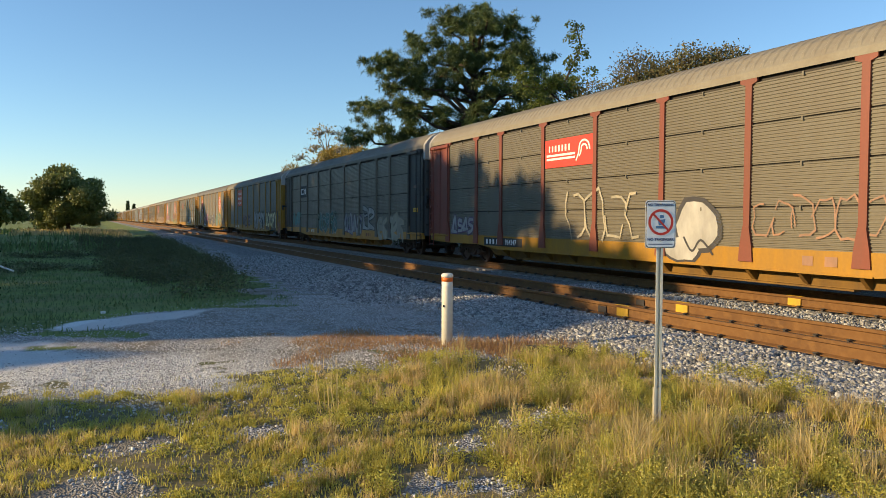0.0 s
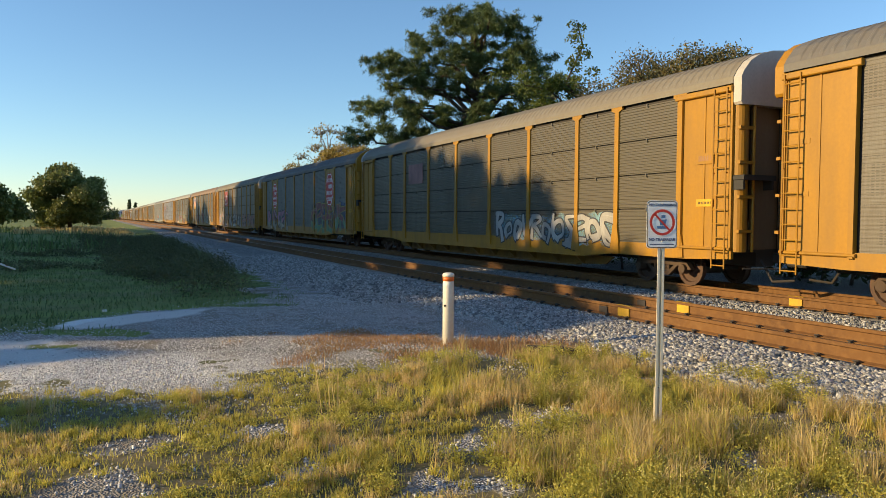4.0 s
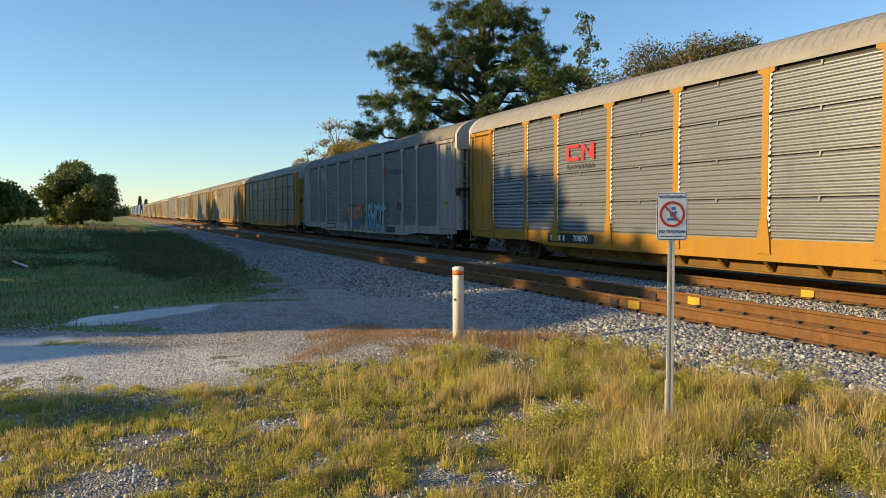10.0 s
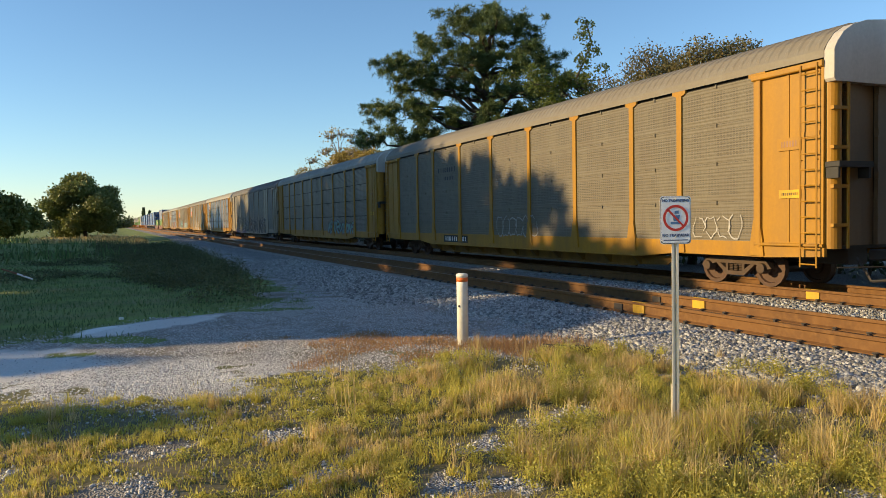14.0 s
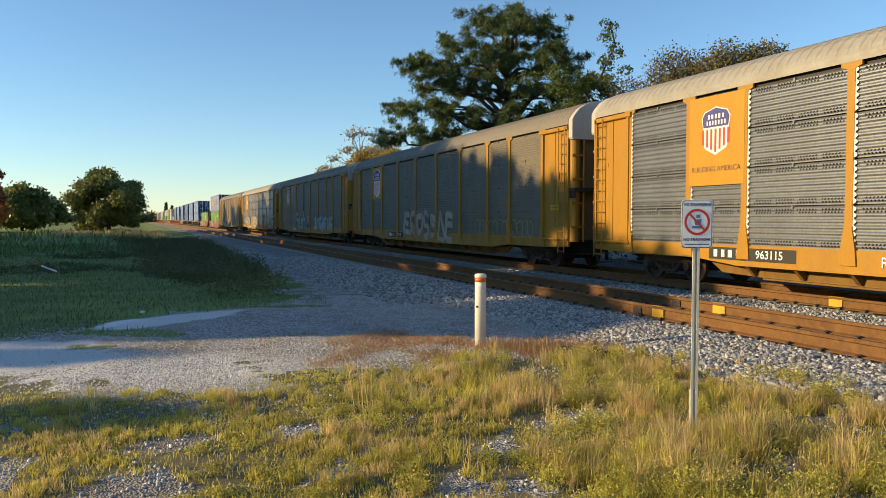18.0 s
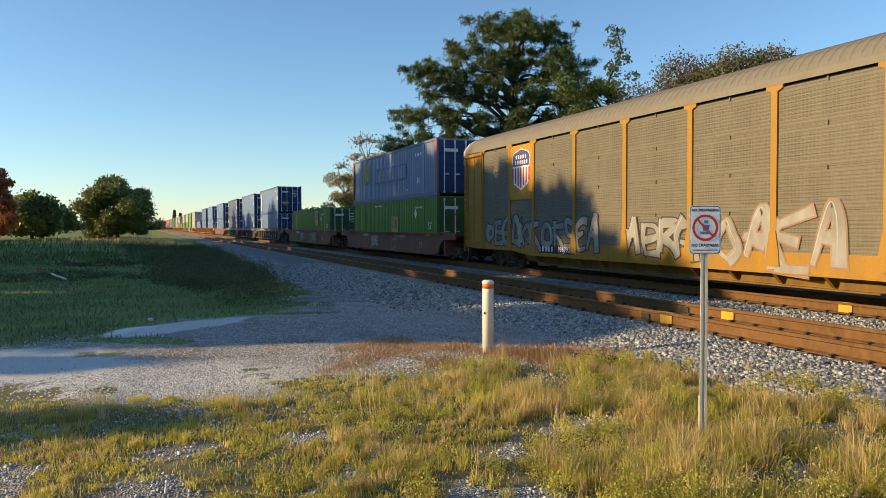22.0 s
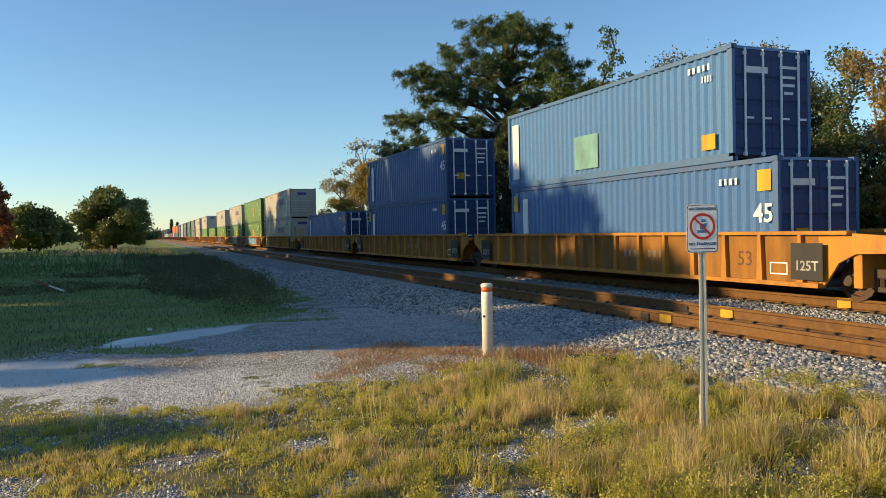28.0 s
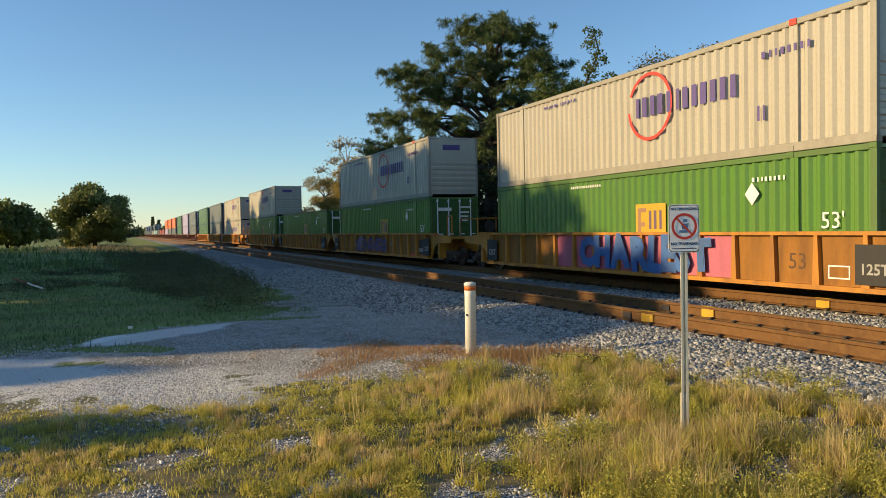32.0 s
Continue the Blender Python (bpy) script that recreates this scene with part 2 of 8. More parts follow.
class Shape:
    """Collects boxes, prisms and the like into one mesh."""

    def __init__(self):
        self.v, self.f = [], []

    def add(self, verts, faces, m=None):
        n = len(self.v)
        self.v += [tuple(m @ Vector(p)) for p in verts] if m else [tuple(p) for p in verts]
        self.f += [tuple(i + n for i in f) for f in faces]
        return self

    def box(self, x0, x1, y0, y1, z0, z1, c=0.0, m=None):
        """A box with its four long edges (along y) cut off by c."""
        if c <= 0:
            v = [(x, y, z) for y in (y0, y1) for x, z in ((x0, z0), (x1, z0), (x1, z1), (x0, z1))]
            n = 4
        else:
            prof = [(x0 + c, z0), (x1 - c, z0), (x1, z0 + c), (x1, z1 - c), (x1 - c, z1), (x0 + c, z1), (x0, z1 - c), (x0, z0 + c)]
            v = [(x, y, z) for y in (y0, y1) for x, z in prof]
            n = 8
        f = [tuple(range(n)), tuple(range(2 * n - 1, n - 1, -1))] + [(i, n + i, n + (i + 1) % n, (i + 1) % n) for i in range(n)]
        return self.add(v, f, m)

    def prism(self, prof, y0, y1, m=None):
        """A closed outline in x, z, drawn out along y."""
        n = len(prof)
        v = [(x, y, z) for y in (y0, y1) for x, z in prof]
        f = [tuple(range(n)), tuple(range(2 * n - 1, n - 1, -1))] + [(i, n + i, n + (i + 1) % n, (i + 1) % n) for i in range(n)]
        return self.add(v, f, m)

    def slab(self, prof, x0, x1, m=None):
        """A closed outline in y, z, drawn out along x."""
        n = len(prof)
        v = [(x, y, z) for x in (x0, x1) for y, z in prof]
        f = [tuple(range(n))[::-1], tuple(range(n, 2 * n))] + [(i, (i + 1) % n, n + (i + 1) % n, n + i) for i in range(n)]
        return self.add(v, f, m)

    def tube(self, a, b, r, n=8, r2=None):
        a, b = Vector(a), Vector(b)
        q = (b - a).to_track_quat("Z", "Y").to_matrix()
        v = []
        for p, rr in ((a, r), (b, r if r2 is None else r2)):
            v += [p + q @ Vector((rr * math.cos(t * 2 * math.pi / n), rr * math.sin(t * 2 * math.pi / n), 0)) for t in range(n)]
        f = [(i, (i + 1) % n, n + (i + 1) % n, n + i) for i in range(n)] + [tuple(range(n))[::-1], tuple(range(n, 2 * n))]
        return self.add(v, f)

    def lathe(self, rings, axis="x", n=20, at=(0, 0, 0)):
        """Rings of (along, radius) turned round an axis."""
        v = []
        for s, r in rings:
            for i in range(n):
                a = i * 2 * math.pi / n
                c, d = r * math.cos(a), r * math.sin(a)
                p = (s, c, d) if axis == "x" else (c, d, s)
                v.append((p[0] + at[0], p[1] + at[1], p[2] + at[2]))
        f = [(k * n + i, k * n + (i + 1) % n, (k + 1) * n + (i + 1) % n, (k + 1) * n + i) for k in range(len(rings) - 1) for i in range(n)]
        f += [tuple(range(n))[::-1], tuple(range((len(rings) - 1) * n, len(rings) * n))]
        return self.add(v, f)

    def mesh(self, name, smooth=False):
        me = mesh_of(name, self.v, self.f, smooth)
        bm = bmesh.new()
        bm.from_mesh(me)
        bmesh.ops.recalc_face_normals(bm, faces=bm.faces)
        bm.to_mesh(me)
        bm.free()
        return me


MESHES = {}


def once(key, maker, material):
    """The mesh made by maker, built once for each pair of key and material."""
    if (key, material.name) not in MESHES:
        if key not in MESHES:
            MESHES[key] = maker()
        me = MESHES[key].copy()
        me.materials.clear()
        me.materials.append(material)
        MESHES[(key, material.name)] = me
    return MESHES[(key, material.name)]


def piece(name, me, parent, at=(0, 0, 0), label="", turn=None):
    ob = new(name, me)
    ob.parent = parent
    ob.matrix_basis = Matrix.Translation(at) @ (turn or Matrix.Identity(4))
    if label:
        tagged(ob, label)
    return ob


def thing(name, at, label, category, group="", kind=""):
    ob = new(name)
    ob.empty_display_size = 0.3
    ob.matrix_basis = at if isinstance(at, Matrix) else Matrix.Translation(at)
    return tagged(ob, label, category, group, kind)


def single(name, me, label, category, group="", kind="", at=(0, 0, 0)):
    ob = new(name, me)
    ob.location = at
    return tagged(ob, label, category, group, kind)


def text_mesh(body, size, bold=0.0):
    """Writing as a thin mesh, in the built-in font, 2 mm thick, in x, y."""
    key = ("text", body, round(size, 3), bold)
    if key not in MESHES:
        cu = bpy.data.curves.new("writing", "FONT")
        cu.body, cu.size, cu.extrude, cu.offset, cu.resolution_u = body, size, 0.001, bold, 2
        cu.align_x, cu.align_y = "CENTER", "CENTER"
        tmp = new("writing", cu)
        dg = bpy.context.evaluated_depsgraph_get()
        MESHES[key] = bpy.data.meshes.new_from_object(tmp.evaluated_get(dg))
        bpy.data.objects.remove(tmp)
    return key


# writing on the side that faces -x: its x runs along -y, its y along z
SIDE = Matrix(((0, 0, -1, 0), (-1, 0, 0, 0), (0, 1, 0, 0), (0, 0, 0, 1)))
END = Matrix(((1, 0, 0, 0), (0, 0, -1, 0), (0, 1, 0, 0), (0, 0, 0, 1)))


def write(body, size, material, parent, at, name="writing", bold=0.0, turn=SIDE, label=""):
    key = text_mesh(body, size, bold)
    return piece(name, once(key, None, material), parent, at, label, turn)


# ---- ground ----
def rise(v):
    return 1 / (1 + math.exp(-max(-40.0, min(40.0, v))))


def oval(x, y, cx, cy, rx, ry, turn=0.0):
    """1 in the middle of a turned oval, 0 on its rim, negative outside."""
    c, d = math.cos(radians(turn)), math.sin(radians(turn))
    u, v = (x - cx) * c + (y - cy) * d, (y - cy) * c - (x - cx) * d
    return 1 - (u / rx) ** 2 - (v / ry) ** 2


@functools.lru_cache(maxsize=None)
def cover_cell(i, j):
    return cover_at(i * 0.05, j * 0.05)


def cover(x, y):
    """The cover at a place: by cells of 5 cm near the road, where it is asked for often."""
    return cover_cell(round(x * 20), round(y * 20)) if -4 < x < 9 and 2 < y < 20 else cover_at(x, y)


def cover_at(x, y):
    """Shares of (gravel, white sand, red-brown weeds, bright gravel) in the ground's cover; the rest is green turf."""
    n = noise.noise((x * 0.35, y * 0.35, 0.0)) * 0.9 + noise.noise((x * 1.3, y * 1.3, 4.0)) * 0.45
    fine = noise.noise((x * 3.1, y * 3.1, 6.0))
    edge = 8.95 + 1.9 * math.exp(-((x + 2.0) / 1.2) ** 2) - 1.5 * math.exp(-((x - 0.75) / 0.55) ** 2) + 0.35 * rise((x - 2.2) * 3) + n * 0.55 + fine * 0.45
    front = rise((y - edge) * 3.5)
    fray = noise.noise((x * 0.6, y * 0.5, 21.0)) * 1.2 + noise.noise((x * 2.1, y * 1.8, 22.0)) * 0.7
    if y < 17.4:
        left = -1.75 - 3.4 * rise((13.4 - y) * 2.5) + max(0.0, y - 13.6) * 0.76 + n * 0.5 + fray * 0.5
    else:
        left = 2.6 + 2.1 * rise((y - 18.2) * 1.6) + 0.03 * (y - 18) + n * 0.6 + fray * 0.6
    gravel = front * rise((x - left) * 3.0)
    gravel = max(gravel, rise((oval(x, y, 4.2, 21.2, 0.55, 1.3, 10) + n * 0.4) * 6))
    if x > 7.0:
        gravel = max(gravel, rise((x - 7.35 - n * 0.25) * 8))
    spots = max(0.0, min(1.0, (noise.noise((x * 1.5, y * 1.5, 9.0)) + 0.35 * fine - 0.2) * 5)) * 0.8
    spots = max(spots, rise((oval(x, y, -0.1, 5.9, 0.35, 0.45) + fine) * 5), rise((oval(x, y, 0.2, 7.0, 0.45, 0.2) + fine) * 5), rise((oval(x, y, 1.35, 7.0, 0.3, 0.25) + fine) * 5))
    if y < 9:
        gravel = max(gravel, spots)
    sand = max(oval(x, y, -2.1, 12.6, 2.3, 1.5, 0), oval(x, y, 0.75, 16.1, 2.0, 0.62, 42)) + n * 0.55 + fine * 0.3
    isle = max(oval(x, y, -0.15, 14.15, 1.15, 0.42, -28), oval(x, y, -0.7, 12.85, 0.4, 0.22, -20), oval(x, y, 3.3, 17.3, 1.1, 0.35, -20)) + fine * 0.6
    if isle > 0.1:
        sand, gravel = 0.0, gravel * 0.12
    if 7.2 < y < 11.0 and x < 5.2:
        gravel *= 0.3 + 0.7 * rise((noise.noise((x * 1.1, y * 1.1, 13.0)) + 0.5 * fine + 0.16 * (y - 8.9)) * 8)
    weeds = max(0.0, max(oval(x, y, 4.0, 11.3, 1.5, 1.6, 30), oval(x, y, 5.6, 9.8, 1.4, 0.7, -30)) * 0.8 + 0.15 + 1.5 * noise.noise((x * 1.1, y * 1.1, 17.0)) + n * 0.4)
    clip = lambda v: max(0.0, min(1.0, v))
    white = oval(x, y, -0.6, 10.9, 3.0, 1.7, -25) + 0.25 + n * 1.0
    return clip(gravel), clip(sand * 4), clip(weeds * 1.1), clip(white)


def height(x, y):
    """The ground's height: turf, a shallow dip, then the ballast bed of the two tracks."""
    n = noise.noise((x * 0.25, y * 0.25, 2.0)) * 0.06 + noise.noise((x * 1.1, y * 1.1, 7.0)) * 0.025
    h = n * min(1.0, max(0.2, 1 - abs(y) / 300)) - 0.05
    if -8 < x < 9:
        h -= 0.06 * math.exp(-((x - 6.7) / 1.2) ** 2)
    far = min(1.0, max(0.0, (y - 16) / 30))
    h -= 0.35 * far * math.exp(-((x - 2.5) / 3.0) ** 2)
    bed = -0.022
    if 9.5 < x < 10.85 or 14.2 < x < 15.7:
        bed = -0.05
    if x < 8.75:
        k = min(1.0, max(0.0, (x - 7.1 + far * 1.6) / (1.65 + far * 1.6)))
    elif x > 17.2:
        k = min(1.0, max(0.0, (19.5 - x) / 2.3))
    else:
        k = 1.0
    k = k * k * (3 - 2 * k) if k < 1 else 1.0
    return h * (1 - k) + bed * k


def graded(lo, hi, dense_lo, dense_hi, step, grow=1.18):
    out, p, d = [], dense_lo, step
    while p > lo:
        out.append(p)
        p, d = p - d, d * grow
    out = [lo] + out[::-1]
    p = dense_lo + step
    while p < dense_hi:
        out.append(p)
        p += step
    d = step
    while p < hi:
        out.append(p)
        p, d = p + d, d * grow
    return out + [hi]


def ground():
    xs, ys = graded(-2500, 2500, -5, 10, 0.14), graded(-900, 4500, 3, 24, 0.16)
    verts = [(x, y, height(x, y)) for y in ys for x in xs]
    w = len(xs)
    faces = [(j * w + i, j * w + i + 1, (j + 1) * w + i + 1, (j + 1) * w + i) for j in range(len(ys) - 1) for i in range(w - 1)]
    me = mesh_of("ground", verts, faces, True)
    layer = me.color_attributes.new("cover", "FLOAT_COLOR", "POINT")
    layer.data.foreach_set("color", [c for v in verts for c in cover(v[0], v[1])])
    m, nt, b = node_mat("ground")
    tc = nt.nodes.new("ShaderNodeTexCoord")
    v = tc.outputs["Object"]
    at, sep = nt.nodes.new("ShaderNodeAttribute"), nt.nodes.new("ShaderNodeSeparateColor")
    at.attribute_name = "cover"
    nt.links.new(at.outputs["Color"], sep.inputs[0])
    broad, mid, fine = noise_node(nt, v, 0.35, 4), noise_node(nt, v, 3.5, 4), noise_node(nt, v, 30, 3)
    vor = nt.nodes.new("ShaderNodeTexVoronoi")
    vor.inputs["Scale"].default_value = 48
    nt.links.new(v, vor.inputs["Vector"])
    turf = mix(nt, ramp(nt, mid, 0.35, 0.65), (0.11, 0.16, 0.035), (0.20, 0.23, 0.06))
    turf = mix(nt, ramp(nt, broad, 0.4, 0.7), turf, (0.30, 0.26, 0.12))
    turf = mix(nt, ramp(nt, fine, 0.4, 0.7), turf, (0.08, 0.11, 0.03))
    place = nt.nodes.new("ShaderNodeSeparateXYZ")
    nt.links.new(v, place.inputs[0])
    soil = mix(nt, ramp(nt, mid, 0.35, 0.65), (0.20, 0.16, 0.09), (0.11, 0.105, 0.045))
    soil = mix(nt, ramp(nt, fine, 0.55, 0.75), soil, (0.34, 0.31, 0.26))
    band = nt.nodes.new("ShaderNodeMapping")
    band.inputs["Scale"].default_value = (0.10, 0.34, 1)
    nt.links.new(v, band.inputs["Vector"])
    turf = mix(nt, ramp(nt, noise_node(nt, band.outputs[0], 1.6, 5, 0.65), 0.42, 0.62), turf, (0.19, 0.25, 0.06))
    turf = mix(nt, ramp(nt, place.outputs[1], 13.0, 8.5), turf, soil)
    sepv = nt.nodes.new("ShaderNodeSeparateColor")
    nt.links.new(vor.outputs["Color"], sepv.inputs[0])
    stone = mix(nt, sepv.outputs[0], (0.42, 0.42, 0.42), (0.93, 0.92, 0.90))
    stone = mix(nt, ramp(nt, vor.outputs["Distance"], 0.35, 0.65), stone, (0.13, 0.125, 0.12))
    stone = mix(nt, ramp(nt, mid, 0.5, 0.75), stone, (0.42, 0.38, 0.31))
    stone = mix(nt, ramp(nt, noise_node(nt, v, 1.1, 4), 0.44, 0.62), stone, (0.25, 0.225, 0.185))
    bright = nt.nodes.new("ShaderNodeMath")
    bright.operation = "MULTIPLY"
    nt.links.new(at.outputs["Alpha"], bright.inputs[0])
    nt.links.new(ramp(nt, sepv.outputs[0], 0.05, 0.3), bright.inputs[1])
    stone = mix(nt, bright.outputs[0], stone, (0.88, 0.86, 0.82))
    sand = mix(nt, ramp(nt, fine, 0.3, 0.7), (0.86, 0.84, 0.80), (0.70, 0.68, 0.64))
    weeds = mix(nt, ramp(nt, mid, 0.35, 0.65), (0.22, 0.10, 0.06), (0.30, 0.24, 0.13))
    edge = nt.nodes.new("ShaderNodeMath")
    edge.operation = "ADD"
    nt.links.new(sep.outputs[0], edge.inputs[0])
    shift = nt.nodes.new("ShaderNodeMapRange")
    shift.inputs["To Min"].default_value, shift.inputs["To Max"].default_value = -0.55, 0.55
    nt.links.new(mid, shift.inputs["Value"])
    nt.links.new(shift.outputs[0], edge.inputs[1])
    stone = mix(nt, ramp(nt, place.outputs[0], 6.9, 7.6), stone, mix(nt, sepv.outputs[0], (0.10, 0.098, 0.095), (0.42, 0.41, 0.39)))
    col = mix(nt, ramp(nt, edge.outputs[0], 0.4, 0.6), turf, stone)
    wf = nt.nodes.new("ShaderNodeMath")
    wf.operation = "MULTIPLY"
    nt.links.new(sep.outputs[2], wf.inputs[0])
    nt.links.new(ramp(nt, mid, 0.4, 0.6), wf.inputs[1])
    col = mix(nt, wf.outputs[0], col, weeds)
    col = mix(nt, sep.outputs[1], col, sand)
    nt.links.new(col, b.inputs["Base Color"])
    b.inputs["Roughness"].default_value = 0.95
    b.inputs["Specular IOR Level"].default_value = 0.2
    relief = nt.nodes.new("ShaderNodeMath")
    relief.operation = "MULTIPLY"
    nt.links.new(vor.outputs["Distance"], relief.inputs[0])
    nt.links.new(ramp(nt, edge.outputs[0], 0.4, 0.6), relief.inputs[1])
    bump(nt, b, relief.outputs[0], 1.0, 0.03)
    me.materials.append(m)
    single("ground", me, "rough ground of turf, pale gravel and ballast beside the railway", "ground", kind="structure")


ground()


# ---- the two tracks ----
def rail_mesh(y0, y1):
    prof = [(-0.075, 0), (0.075, 0), (0.075, 0.012), (0.012, 0.035), (0.010, 0.155), (0.038, 0.17), (0.038, 0.207), (0.030, 0.215),
            (-0.030, 0.215), (-0.038, 0.207), (-0.038, 0.17), (-0.010, 0.155), (-0.012, 0.035), (-0.075, 0.012)]
    me = Shape().prism([(x * 1.05, z * RAIL_HIGH / 0.215) for x, z in prof], y0, y1).mesh("rail")
    me.materials.append(RUST)
    me.materials.append(RAIL_HEAD)
    for p in me.polygons:
        if p.normal.z > 0.9 and p.center.z > 0.2:
            p.material_index = 1
    return me


def track(centre, label, tie_near, tie_far):
    base = RAIL_TOP - RAIL_HIGH
    tr = thing("railway_track", (centre, 0, base), label, "railway track", "pair of railway tracks", "structure")
    for side in (-0.755, 0.755):
        piece("rail", rail_mesh(-600, 2600), tr, (side, 0, 0), "long welded steel rail with brown rust")
    tie = once("tie", lambda: Shape().box(-1.3, 1.3, -0.13, 0.13, -0.2, -0.015, 0.0).mesh("tie"), CONCRETE)
    y = tie_near
    while y < tie_far:
        piece("tie", tie, tr, (random.uniform(-0.02, 0.02), y, 0))
        y += 0.61
    far = Shape()
    while y < 500:
        far.box(-1.3, 1.3, y - 0.13, y + 0.13, -0.2, -0.015)
        y += 0.61
    fm = far.mesh("ties")
    fm.materials.append(CONCRETE)
    tagged(piece("far_ties", fm, tr), kind="stuff")
    return tr


near_track = track(NEAR_TRACK, "near railway track with rusty rails on pale concrete ties", 5.0, 60.0)
train_track = track(TRAIN_TRACK, "railway track under the train, rusty rails in grey ballast", 5.0, 40.0)


def rail_fittings():
    clip = once("clip", lambda: Shape().tube((-0.02, -0.05, 0.02), (-0.09, -0.03, 0.05), 0.012, 6).tube((-0.09, -0.03, 0.05), (-0.09, 0.05, 0.035), 0.012, 6)
                .tube((-0.09, 0.05, 0.035), (-0.03, 0.06, 0.03), 0.012, 6).box(-0.12, -0.06, -0.02, 0.02, -0.02, 0.03).mesh("clip"), DARK_STEEL)
    for tr, rails in ((near_track, (-0.755, 0.755)), (train_track, (-0.755,))):
        for rx in rails:
            y = 5.0
            while y < 24:
                piece("rail_clip", clip, tr, (rx - 0.03, y, 0.0))
                y += 0.61
    bar = once("mark", lambda: Shape().box(-0.012, 0.016, -0.17, 0.17, 0.03, 0.19).mesh("mark"), YELLOW_MARK)
    top = once("mark_top", lambda: Shape().box(-0.045, 0.045, -0.2, 0.2, 0.0, 0.004).mesh("mark_top"), YELLOW_MARK)
    for tr, rx in ((near_track, -0.755), (near_track, 0.755), (train_track, -0.755)):
        piece("paint_mark", bar, tr, (rx - 0.030, 11.9, 0.0), "yellow paint mark across the rail")
        piece("paint_mark", top, tr, (rx, 11.9, RAIL_HIGH - 0.002), "yellow paint mark across the rail")
    joint = once("joint", lambda: Shape().box(-0.03, 0.0, -0.13, 0.13, 0.035, 0.165, 0.01).mesh("joint"), DARK_STEEL)
    piece("joint_bar", joint, near_track, (-0.765, 12.55, 0), "dark joint bar bolted to the rail")
    piece("joint_bar", joint, near_track, (0.745, 13.2, 0), "dark joint bar bolted to the rail")


rail_fittings()
# ---- the train: every car rolls towards -y at one speed; s is where its middle stands at 0 s ----
MOVERS = []


def rolling(ob, s, z=RAIL_TOP):
    ob.matrix_basis = Matrix.Translation((TRAIN_TRACK, s, z))
    MOVERS.append((ob, s, z))
    return ob


def wheel_mesh():
    return Shape().lathe([(-0.07, 0.05), (-0.07, 0.17), (-0.02, 0.19), (-0.02, 0.34), (-0.07, 0.36), (-0.07, 0.42), (0.055, 0.425), (0.06, 0.45), (0.085, 0.45),
                          (0.085, 0.36), (0.03, 0.34), (0.03, 0.19), (0.08, 0.17), (0.08, 0.05)], "x", 16).mesh("wheel")


def side_frame_mesh():
    """The cast side frame of a truck: a bowed top member, a lower member and two windows, with axle boxes."""
    s = Shape()
    s.slab([(-1.12, 0.42), (-0.95, 0.60), (-0.45, 0.68), (0.45, 0.68), (0.95, 0.60), (1.12, 0.42), (0.98, 0.40), (0.62, 0.50), (-0.62, 0.50), (-0.98, 0.40)], -0.07, 0.07)
    s.slab([(-0.62, 0.50), (-0.28, 0.22), (0.28, 0.22), (0.62, 0.50), (0.48, 0.50), (0.22, 0.32), (-0.22, 0.32), (-0.48, 0.50)], -0.06, 0.06)
    s.box(-0.06, 0.06, -0.30, -0.22, 0.28, 0.55).box(-0.06, 0.06, 0.22, 0.30, 0.28, 0.55)
    for y in (-0.86, 0.86):
        s.lathe([(-0.16, 0.09), (-0.15, 0.12), (0.0, 0.13), (0.06, 0.13)], "x", 12, (0, y, 0.42))
    return s.mesh("side_frame")


def spring_mesh():
    s = Shape()
    for y in (-0.15, 0.0, 0.15):
        for k in range(4):
            s.lathe([(0.33 + k * 0.04, 0.055), (0.345 + k * 0.04, 0.065), (0.36 + k * 0.04, 0.055)], "z", 6, (0, y, 0))
    return s.mesh("spring")


def truck(parent, y, paint_side=None):
    body = piece("truck", once("bolster", lambda: Shape().box(-1.0, 1.0, -0.2, 0.2, 0.42, 0.66, 0.04).box(-0.8, 0.8, -1.0, 1.0, 0.38, 0.46)
                               .box(-0.9, 0.9, -0.4, -0.32, 0.25, 0.4).box(-0.9, 0.9, 0.32, 0.4, 0.25, 0.4).mesh("bolster"), DARK_STEEL), parent, (0, y, 0))
    for x in (-0.755, 0.755):
        for dy in (-0.86, 0.86):
            piece("wheel", once("wheel", wheel_mesh, WHEEL_STEEL), body, (x, dy, 0.42), "steel wheel with a bright worn rim", pose(0, 0, 0, 0, 0, 0 if x > 0 else 180))
    for x in (-1.0, 1.0):
        piece("side_frame", once("side_frame", side_frame_mesh, paint_side or TRUCK_BROWN), body, (x, 0, 0), "", pose(0, 0, 0, 0, 0, 0 if x < 0 else 180))
        piece("spring", once("spring", spring_mesh, TRUCK_BROWN), body, (x, 0, 0))
    return body


POSTS = (11.65, 9.1, 7.15, 4.3, 1.45, -1.45, -4.3, -7.15, -9.1, -11.65)
HALF, FLOOR, EAVE = 13.4, 1.05, 4.88
# where the far end of each car stands at 0 s
FAR_END = (30.3, 58.0, 86.6, 114.3, 142.5, 170.6, 199.1, 227.2, 255.7, 283.8, 312.2, 340.75, 368.5, 396.9, 425.4, 453.2, 481.8, 510.2, 538.4, 566.7, 595.2)


